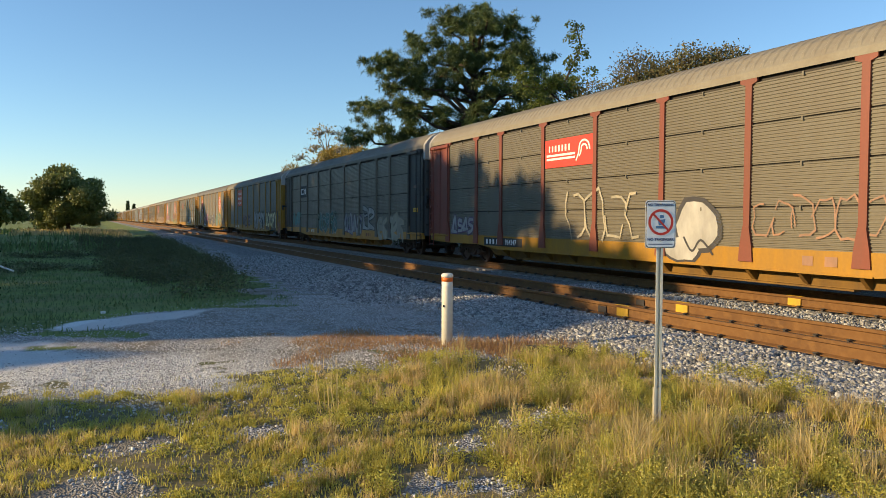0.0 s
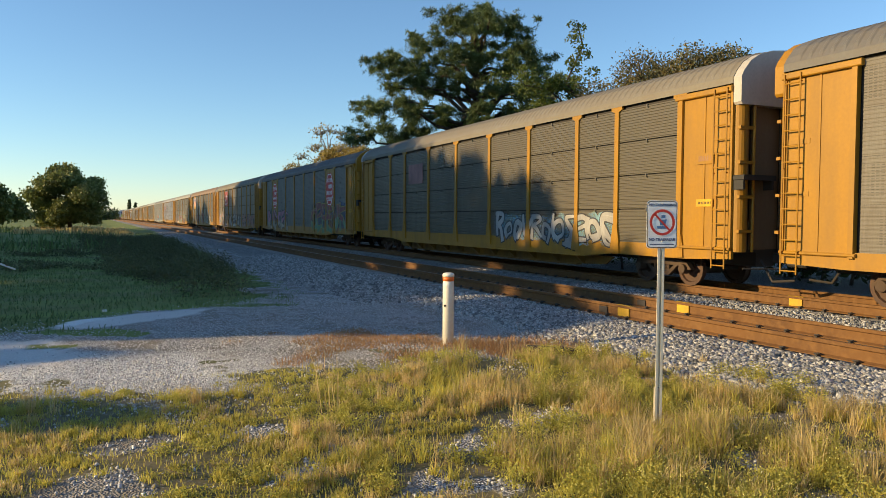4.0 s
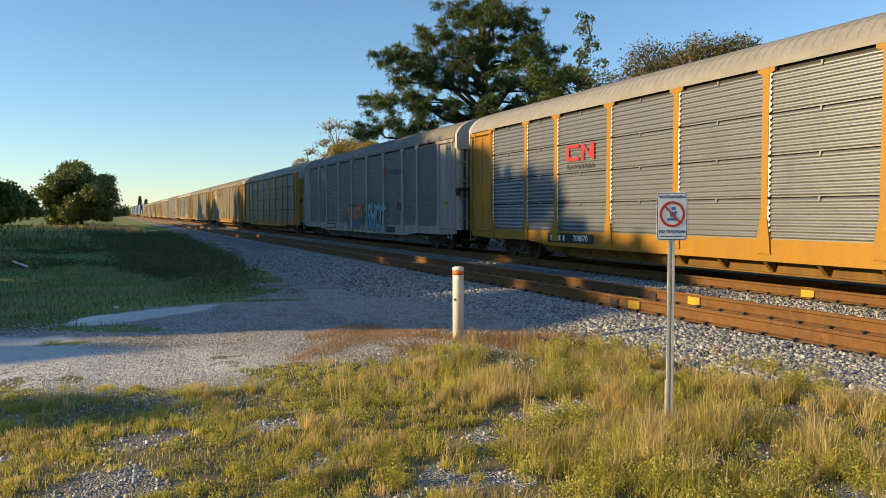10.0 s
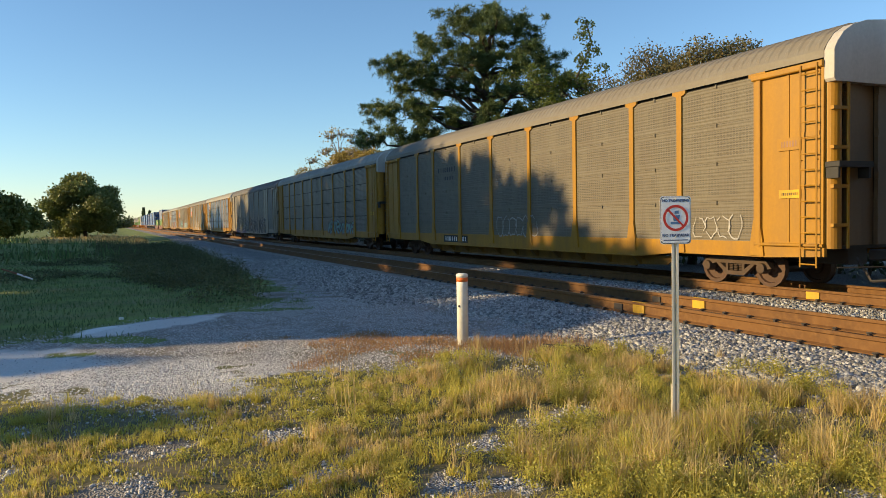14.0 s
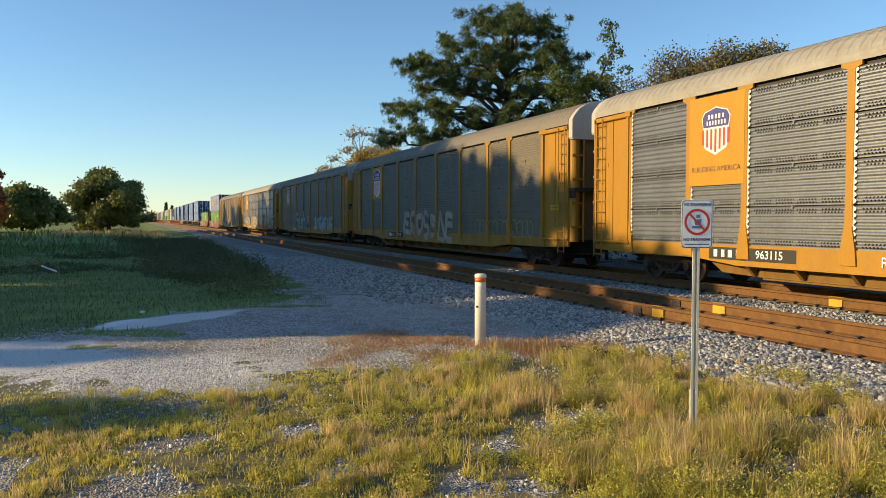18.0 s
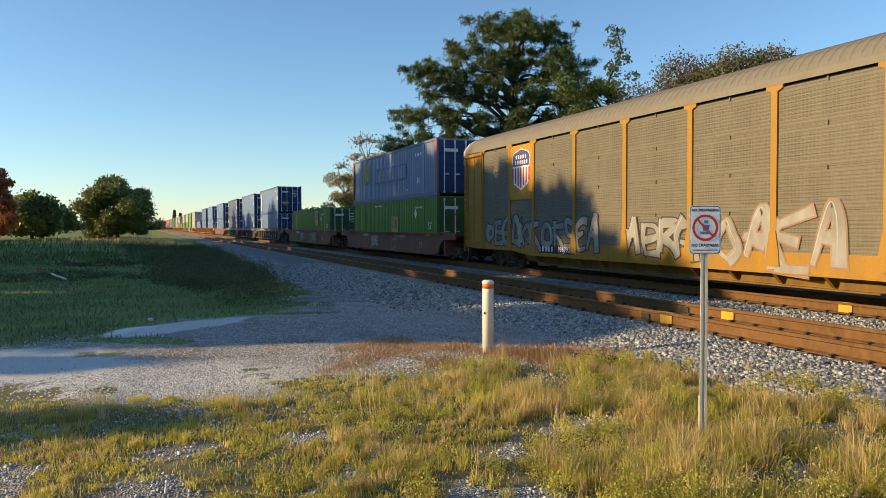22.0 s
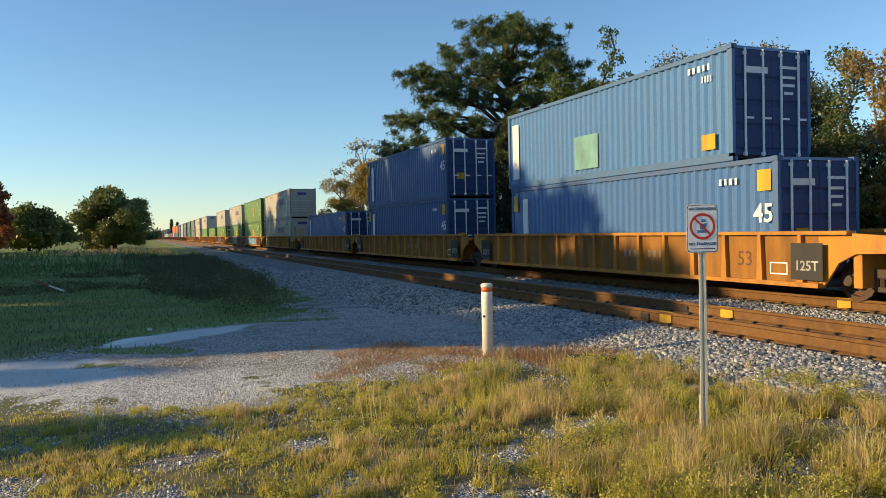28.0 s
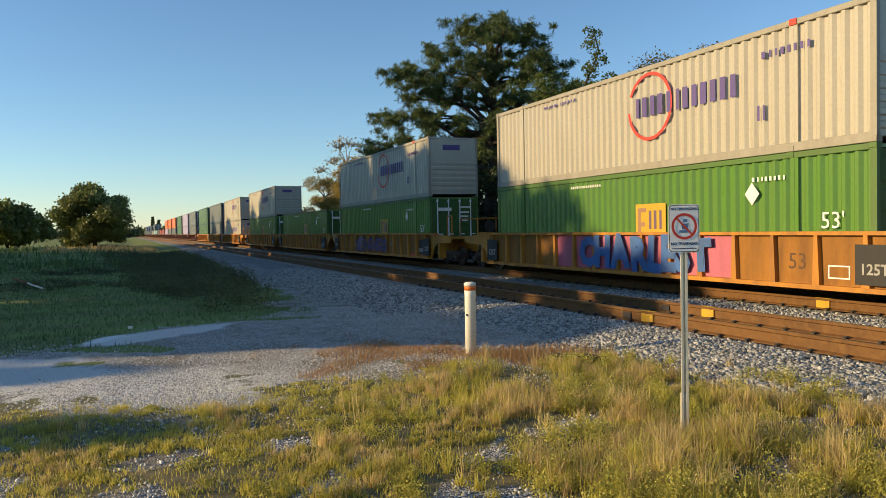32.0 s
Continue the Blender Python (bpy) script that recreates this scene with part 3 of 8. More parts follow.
def ribbed(width, height_, ribs, depth, flat=0.35):
    """A sheet with level ribs, standing in y, z, facing -x."""
    v, n = [], ribs * 4
    prof = []
    for i in range(ribs):
        z0, h = i * height_ / ribs, height_ / ribs
        prof += [(0, z0), (0, z0 + h * flat), (-depth, z0 + h * 0.5), (-depth, z0 + h * (0.5 + flat))]
    prof.append((0, height_))
    s = Shape()
    for y in (-width / 2, width / 2):
        v += [(x, y, z) for x, z in prof]
    m = len(prof)
    s.add(v, [(i, i + 1, m + i + 1, m + i) for i in range(m - 1)])
    s.box(-depth - 0.03, 0.0, -0.022, 0.022, height_ - 0.06, height_ + 0.03)
    back = [(0.02, y, z) for y in (-width / 2, width / 2) for z in (0, height_)]
    s.add(back, [(0, 1, 3, 2)])
    return s.mesh("sheet")


def scallop_mesh(height_, n):
    """The upright edge of a waved sheet: a strip with rounded teeth that point into the bay."""
    d = height_ / n
    prof = [(0.02, 0.0)]
    for k in range(n):
        prof += [(-0.012, k * d + 0.1 * d), (-0.055, k * d + 0.3 * d), (-0.065, k * d + 0.5 * d), (-0.055, k * d + 0.7 * d), (-0.012, k * d + 0.9 * d)]
    prof += [(0.02, height_)]
    return Shape().slab(prof, -0.012, 0.0).mesh("scallop")


def roof_mesh():
    prof = [(-1.56, 4.86), (-1.56, 5.02), (-1.47, 5.16), (-1.28, 5.38), (-1.0, 5.54), (-0.6, 5.66), (0, 5.72), (0.6, 5.66), (1.0, 5.54), (1.28, 5.38), (1.47, 5.16), (1.56, 5.02), (1.56, 4.86)]
    v, f, n = [], [], len(prof)
    ys = []
    k = 0
    while True:
        y = -HALF + k * 0.26
        if y > HALF - 0.3:
            break
        ys += [(y, 0.0), (y + 0.13, 0.0), (y + 0.17, 0.022), (y + 0.22, 0.022)]
        k += 1
    ys.append((HALF, 0.0))
    for y, d in ys:
        for i, (x, z) in enumerate(prof):
            lift = d if 1 < i < n - 2 else 0
            v.append((x * (1 + lift * 0.3), y, z + lift))
    for j in range(len(ys) - 1):
        f += [(j * n + i, (j + 1) * n + i, (j + 1) * n + i + 1, j * n + i + 1) for i in range(n - 1)]
    f += [tuple(range(n)), tuple(range(len(v) - 1, len(v) - 1 - n, -1))]
    return Shape().add(v, f).mesh("roof")


def post_mesh():
    s = Shape()
    s.slab([(-0.09, FLOOR - 0.02), (0.09, FLOOR - 0.02), (0.09, EAVE - 0.16), (0.24, EAVE - 0.1), (0.24, EAVE), (-0.24, EAVE), (-0.24, EAVE - 0.1), (-0.09, EAVE - 0.16)], -0.055, 0.0)
    s.slab([(-0.2, FLOOR - 0.3), (0.2, FLOOR - 0.3), (0.17, FLOOR + 0.05), (0.09, FLOOR + 0.5), (-0.09, FLOOR + 0.5), (-0.17, FLOOR + 0.05)], -0.072, -0.0)
    return s.mesh("post")


def side_door_mesh():
    """The flat end bay of the side: a plate with two folded edges and a rail over the top."""
    w = HALF - 11.65
    return Shape().box(-0.02, 0.03, -w / 2, w / 2, FLOOR, EAVE - 0.1).mesh("side_door")


def side_door(car, m, sgn):
    """The end bay with its posts, fold, top rail and louvres."""
    w = HALF - 11.65
    d = piece("side_door", once("side_door", side_door_mesh, m), car, (-1.5, sgn * (HALF + 11.65) / 2, 0), "", pose(0, 0, 0, 0, 0, 0) if sgn > 0 else Matrix.Diagonal((1, -1, 1, 1)))
    piece("door_post", once("door_post", lambda: Shape().box(-0.09, -0.02, 0, 0.12, FLOOR - 0.1, EAVE - 0.2).mesh("door_post"), m), d, (0, -w / 2, 0))
    piece("door_post", once("door_post2", lambda: Shape().box(-0.06, -0.02, -0.08, 0, FLOOR, EAVE - 0.2).mesh("door_post"), m), d, (0, w / 2, 0))
    piece("door_fold", once("door_fold", lambda: Shape().box(-0.038, -0.02, -0.05, 0.0, FLOOR, EAVE - 0.2).mesh("door_fold"), m), d)
    piece("top_rail", once("top_rail", lambda: Shape().box(-0.12, -0.02, -w / 2 - 0.1, w / 2, EAVE - 0.2, EAVE - 0.06, 0.02).mesh("top_rail"), m), d)
    for z in (2.2, 3.3):
        piece("louvre", once("louvre", lambda: Shape().slab([(0.2, 0), (0.75, 0), (0.75, 0.10), (0.2, 0.10)], -0.032, -0.02).mesh("louvre"), m), d, (0, 0, z))


def ladder_mesh():
    s = Shape()
    for y in (-0.2, 0.2):
        s.tube((-0.06, y, 0.55), (-0.06, y, EAVE - 0.1), 0.02, 6)
        for z in (1.0, 2.8, 4.6):
            s.tube((-0.06, y, z), (0.0, y, z), 0.015, 5)
    for k in range(13):
        s.tube((-0.06, -0.2, 0.62 + k * 0.33), (-0.06, 0.2, 0.62 + k * 0.33), 0.016, 6)
    return s.mesh("ladder")


def end_door_mesh():
    """The folding door that closes the end: four tall leaves in a zigzag with hinges."""
    s = Shape()
    xs = [-1.42, -0.95, -0.48, 0.0, 0.48, 0.95, 1.42]
    for i in range(6):
        y = -0.10 if i % 2 else 0.0
        s.box(xs[i] + 0.012, xs[i + 1] - 0.012, y - 0.05, y + 0.05, FLOOR - 0.05, 4.95)
        for z in (1.5, 2.4, 3.3, 4.2):
            s.box(xs[i] - 0.03, xs[i] + 0.03, y - 0.09, y + 0.02, z, z + 0.16)
    return s.mesh("end_door")


def end_cap_mesh():
    """The white hood over the end doors: the roof's outline, carried down over the doors' heads."""
    prof = [(-1.50, 4.36), (-1.545, 4.42), (-1.545, 5.0), (-1.46, 5.15), (-1.27, 5.37), (-1.0, 5.53), (-0.6, 5.65), (0, 5.71), (0.6, 5.65), (1.0, 5.53), (1.27, 5.37), (1.46, 5.15), (1.545, 5.0), (1.545, 4.42), (1.50, 4.36)]
    return Shape().prism(prof, -0.24, 0.0).mesh("end_cap")


def corner_post_mesh():
    """The rounded edge of the radial end door, with its hinge pipe."""
    s = Shape().lathe([(FLOOR - 0.1, 0.19), (4.36, 0.19)], "z", 20, (-1.30, 0.0, 0))
    s.tube((-1.05, -0.19, FLOOR - 0.1), (-1.05, -0.19, 4.36), 0.035, 8)
    for z in (1.4, 2.2, 3.0, 3.8):
        s.box(-1.50, -1.02, -0.215, -0.12, z, z + 0.07)
    return s.mesh("corner_post", False)


def coupler_mesh():
    s = Shape().box(-0.12, 0.12, -0.95, 0.0, 0.66, 0.9, 0.04).box(-0.2, 0.22, -1.0, -0.75, 0.6, 0.95, 0.05)
    s.tube((-0.5, 0.0, 0.75), (-0.5, -0.35, 0.25), 0.03, 6).tube((-0.5, -0.35, 0.25), (-0.3, -0.8, 0.3), 0.03, 6)
    s.tube((-1.2, -0.1, 0.55), (-0.2, -0.5, 0.55), 0.018, 6)
    return s.mesh("coupler")


def underframe_mesh():
    s = Shape().box(-1.46, 1.46, -HALF + 0.1, HALF - 0.1, 0.92, 1.05)
    s.box(-0.3, 0.3, -HALF + 0.4, HALF - 0.4, 0.55, 0.95, 0.04)
    for k in range(-6, 7):
        s.box(-1.4, 1.4, k * 1.4 - 0.06, k * 1.4 + 0.06, 0.68, 0.95)
    s.box(-1.0, -0.4, -2.2, -1.0, 0.35, 0.75, 0.06).box(-0.9, -0.5, 1.2, 3.0, 0.4, 0.7, 0.08)
    s.tube((-1.1, -8, 0.6), (-1.1, 8, 0.6), 0.03, 6)
    return s.mesh("underframe")


def side_sill_mesh():
    """The long side sill: deep between the trucks, shallow over them, with gussets under it."""
    s = Shape().slab([(-HALF, 0.78), (-11.9, 0.72), (-8.9, 0.72), (-7.4, 0.58), (7.4, 0.58), (8.9, 0.72), (11.9, 0.72), (HALF, 0.78), (HALF, FLOOR + 0.02), (-HALF, FLOOR + 0.02)], -1.53, -1.45)
    s.slab([(-7.4, 0.58), (7.4, 0.58), (7.4, 0.61), (-7.4, 0.61)], -1.57, -1.45)
    s.box(-1.6, -1.45, -HALF, -11.6, 0.98, 1.05, 0.02).box(-1.6, -1.45, 11.6, HALF, 0.98, 1.05, 0.02)
    return s.mesh("side_sill")


def lower_beam_mesh():
    """The beam set back under the sill, with slanting brackets that carry the sill."""
    s = Shape().slab([(-8.2, 0.36), (-6.6, 0.30), (6.6, 0.30), (8.2, 0.36), (8.6, 0.60), (-8.6, 0.60)], -1.18, -1.12)
    s.slab([(-6.8, 0.27), (6.8, 0.27), (6.8, 0.31), (-6.8, 0.31)], -1.26, -1.06)
    for k in range(-5, 6):
        y = k * 1.42
        s.prism([(-1.52, 0.60), (-1.16, 0.60), (-1.16, 0.34), (-1.24, 0.34)], y - 0.05, y + 0.05)
    return s.mesh("lower_beam")


def core_mesh():
    return Shape().box(-1.44, 1.44, -HALF + 0.15, HALF - 0.15, FLOOR, EAVE + 0.05).mesh("inner_wall")


def blob(cx, cz, w, h, rng, n=14, rough=0.16, square=3.2):
    """A rounded, uneven outline, as of a sprayed letter."""
    out = []
    lean = rng.uniform(-0.18, 0.18)
    for i in range(n):
        a = i * 2 * math.pi / n
        c, d = math.cos(a), math.sin(a)
        r = (abs(c) ** square + abs(d) ** square) ** (-1 / square) * (1 + rng.uniform(-rough, rough))
        out.append((cx + (c * w + lean * d * h) * r / 2, cz + d * h * r / 2))
    return out


def sprayed(name, polys, material, parent, x):
    v, f = [], []
    layer = min(0.0006, 0.003 / max(1, len(polys)))
    for k, poly in enumerate(polys):
        n = len(v)
        v += [(x - k * layer, y, z) for y, z in poly]
        f.append(tuple(range(n, n + len(poly))))
    me = mesh_of(name, v, f)
    me.materials.append(material)
    return piece(name, me, parent)


# fat curved strokes of sprayed shapes, as points in a unit box (across from the far side, up)
BENDS = (((0.9, 0.9), (0.45, 1.0), (0.1, 0.6), (0.3, 0.1), (0.85, 0.05)), ((0.85, 0.85), (0.35, 0.95), (0.3, 0.6), (0.75, 0.45), (0.7, 0.08), (0.1, 0.05)),
         ((0.15, 0.0), (0.12, 0.5), (0.2, 1.0)), ((0.1, 0.95), (0.7, 1.0), (0.85, 0.7), (0.2, 0.5)), ((0.2, 0.5), (0.6, 0.35), (0.95, -0.08)), ((0.1, 0.5), (0.8, 0.55)),
         ((0.05, 0.95), (0.35, 0.2), (0.55, 0.05), (0.75, 0.4), (0.9, 1.0)), ((0.15, 0.05), (0.45, 0.95), (0.6, 0.9), (0.85, 0.0)), ((0.1, 0.9), (0.95, 0.97)), ((0.05, 0.06), (0.95, 0.02)),
         ((0.5, 0.05), (0.1, 0.3), (0.3, 0.75), (0.75, 0.7), (0.85, 0.3), (0.5, 0.05)))
SHAPES = ((0, 5), (1,), (2, 3, 4), (2, 3, 9), (2, 8, 5, 9), (6,), (7, 5), (10,), (2, 4, 8), (7, 9), (1, 9), (0, 4), (2, 10))


def bend(y, z, w, h, line, thick, grow, flare):
    """One fat stroke along a smooth line, as a strip of quads in y, z; grow widens it all round."""
    pts = [Vector((y + w * (0.5 - a), z + h * (b - 0.5))) for a, b in line]
    pts = [pts[0] + (pts[0] - pts[1]) * 0.001] + pts + [pts[-1] + (pts[-1] - pts[-2]) * 0.001]
    way = []
    for i in range(1, len(pts) - 2):
        p0, p1, p2, p3 = pts[i - 1:i + 3]
        for k in range(5):
            t = k / 5
            way.append(0.5 * (2 * p1 + (p2 - p0) * t + (2 * p0 - 5 * p1 + 4 * p2 - p3) * t * t + (3 * p1 - p0 - 3 * p2 + p3) * t ** 3))
    way.append(pts[-2])
    way = [way[0] - (way[1] - way[0]).normalized() * grow] + way[1:-1] + [way[-1] + (way[-1] - way[-2]).normalized() * grow]
    rim = []
    for i, p in enumerate(way):
        d = (way[min(i + 1, len(way) - 1)] - way[max(i - 1, 0)]).normalized()
        f = thick * (0.85 + flare * (i / (len(way) - 1) - 0.5)) + grow
        rim.append((p + Vector((-d.y, d.x)) * f, p - Vector((-d.y, d.x)) * f))
    return [[tuple(a), tuple(b), tuple(d), tuple(c)] for (a, b), (c, d) in zip(rim, rim[1:])]


def graffiti(parent, y0, y1, z0, z1, fill, line, seed, second=None, base=-1.535, step=0.0, low=None):
    """A sprayed piece: a tight row of fat curved shapes over their outline, two-toned, with a haze of overspray behind."""
    rng = random.Random(seed)
    h, n = z1 - z0, max(2, round(abs(y1 - y0) / (0.66 * (z1 - z0))))
    w = abs(y1 - y0) / n
    if second not in (None, INK):
        glow = [blob(min(y0, y1) + (i + 0.5) * w, (z0 + z1) / 2 + rng.uniform(-0.05, 0.1) * h, w * 1.25, h * rng.uniform(0.75, 1.0), rng, 14, 0.2) for i in range(n)]
        tagged(sprayed("graffiti_ground", glow, mist(second), parent, base - step), kind="stuff")
    for i in range(n):
        cy, cz = min(y0, y1) + (i + 0.5) * w, (z0 + z1) / 2 + rng.uniform(-0.05, 0.05) * h
        lw, lh, thick, flare = w * rng.uniform(0.95, 1.2), h * rng.uniform(0.70, 0.90), h * rng.uniform(0.075, 0.125), rng.uniform(-1.0, 1.0)
        lines = [[(a + rng.uniform(-0.14, 0.14), b + rng.uniform(-0.12, 0.12)) for a, b in BENDS[k]] for k in rng.choice(SHAPES)]
        letter = sprayed("graffiti_letter", [q for ln in lines for q in bend(cy, cz, lw, lh, ln, thick, 0.042, flare)], line, parent, base - 0.004 - step)
        body = [q for ln in lines for q in bend(cy, cz, lw, lh, ln, thick, 0.0, flare)]
        split = cz - 0.05 * h
        upper = [q for q in body if low is None or sum(p[1] for p in q) / 4 > split]
        lower = [q for q in body if q not in upper]
        if upper:
            sprayed("letter_fill", upper, fill, letter, base - 0.008 - step)
        if lower:
            sprayed("letter_base", lower, low, letter, base - 0.008 - step)
        if thick > 0.09:
            glint = [q for ln in lines[:1] for q in bend(cy + thick * 0.3, cz + thick * 0.35, lw, lh, ln, thick * 0.1, 0.0, 0.0)]
            sprayed("letter_glint", glint, line if fill in (INK, VIOLET) else CHALK, letter, base - 0.012 - step)


def outline_tag(parent, y0, y1, z0, z1, line, seed, base=-1.54):
    """A tag drawn in line alone: loops and strokes of one spray can."""
    rng, polys = random.Random(seed), []
    n = max(2, round(abs(y1 - y0) / (0.6 * (z1 - z0))))
    w = (y1 - y0) / n
    for i in range(n):
        ring = blob(y0 + (i + 0.5) * w, (z0 + z1) / 2, abs(w) * 1.05, (z1 - z0) * rng.uniform(0.8, 1.05), rng, 12, 0.2)
        c = (sum(p[0] for p in ring) / 12, sum(p[1] for p in ring) / 12)
        for a, b in zip(ring, ring[1:] + ring[:1]):
            if rng.random() < 0.85:
                polys.append([a, b, (b[0] + (c[0] - b[0]) * 0.12, b[1] + (c[1] - b[1]) * 0.12), (a[0] + (c[0] - a[0]) * 0.12, a[1] + (c[1] - a[1]) * 0.12)])
    tagged(sprayed("graffiti_line", polys, line, parent, base), kind="stuff")


def plate(parent, name, y0, y1, z0, z1, material, x=-1.535, thick=0.006, label=""):
    key = ("plate", round(y1 - y0, 3), round(z1 - z0, 3), thick)
    me = once(key, lambda: Shape().box(-thick, 0, -(y1 - y0) / 2, (y1 - y0) / 2, -(z1 - z0) / 2, (z1 - z0) / 2).mesh("plate"), material)
    return piece(name, me, parent, (x, (y0 + y1) / 2, (z0 + z1) / 2), label)


def bars(parent, y0, y1, z0, z1, n, material, x=-1.545, name="lettering_bar", seed=3):
    """Lettering as a row of plain upright bars."""
    rng, polys = random.Random(seed), []
    w = (y1 - y0) / n
    for i in range(n):
        a, b = y0 + w * (i + 0.18), y0 + w * (i + 0.18 + rng.uniform(0.35, 0.65))
        polys.append([(a, z0), (b, z0), (b, z1), (a, z1)])
    return tagged(sprayed(name, polys, material, parent, x), kind="stuff")


def shield(parent, y, z, w, h, x=-1.545):
    """A railway shield: blue top, red and white stripes, white rim."""
    def outline(k):
        return [(y + a * w * k / 2, z + b * h * k / 2) for a, b in ((-0.8, 0.82), (-0.4, 0.9), (0, 1), (0.4, 0.9), (0.8, 0.82), (1, 0.55), (0.9, 0.2), (0.95, -0.3), (0.75, -0.72), (0, -1), (-0.75, -0.72), (-0.95, -0.3), (-0.9, 0.2), (-1, 0.55))]
    logo = sprayed("shield_sign", [outline(1.0)], SIGN_WHITE, parent, x)
    sprayed("shield_top", [[(y + a * w / 2, z + b * h / 2) for a, b in ((-0.76, 0.78), (-0.4, 0.86), (0, 0.95), (0.4, 0.86), (0.76, 0.78), (0.94, 0.55), (0.86, 0.16), (-0.86, 0.16), (-0.94, 0.55))]], SIGN_BLUE, logo, x - 0.004)
    sprayed("shield_stripes", [[(y + (k * 0.29 - 0.07) * w / 2, z + 0.08 * h / 2), (y + (k * 0.29 + 0.07) * w / 2, z + 0.08 * h / 2),
                                (y + (k * 0.29 + 0.07) * w / 2, z - (0.88 - abs(k) * 0.11) * h / 2), (y + (k * 0.29 - 0.07) * w / 2, z - (0.88 - abs(k) * 0.11) * h / 2)] for k in range(-3, 4)], SIGN_RED, logo, x - 0.004)
    bars(logo, y - 0.3 * w, y + 0.3 * w, z + 0.5 * h / 2, z + 0.68 * h / 2, 5, SIGN_WHITE, x - 0.007)
    bars(logo, y - 0.36 * w, y + 0.36 * w, z + 0.24 * h / 2, z + 0.42 * h / 2, 7, SIGN_WHITE, x - 0.007)


def octagon_sign(parent, y, z, r, x=-1.545):
    def ring(k):
        return [(y + k * r * math.cos(radians(22.5 + 45 * i)), z + 1.2 * k * r * math.sin(radians(22.5 + 45 * i))) for i in range(8)]
    logo = sprayed("octagon_sign", [ring(1.0)], SIGN_RED, parent, x)
    sprayed("sign_border", [ring(0.93)], SIGN_WHITE, logo, x - 0.003)
    sprayed("sign_field", [ring(0.87)], SIGN_RED, logo, x - 0.006)
    for k, n in enumerate((6, 4, 8, 5)):
        top = z + r * (0.75 - k * 0.42)
        bars(logo, y - 0.62 * r, y + 0.62 * r * (n / 8 + 0.15), top - 0.26 * r, top, n, SIGN_WHITE, x - 0.009, seed=k)


YEL = (0.47, 0.225, 0.003)
SIGN_RED, SIGN_WHITE, SIGN_BLUE = paint((0.62, 0.045, 0.03), 0.15), paint((0.8, 0.78, 0.74), 0.1), paint((0.05, 0.055, 0.22), 0.1)


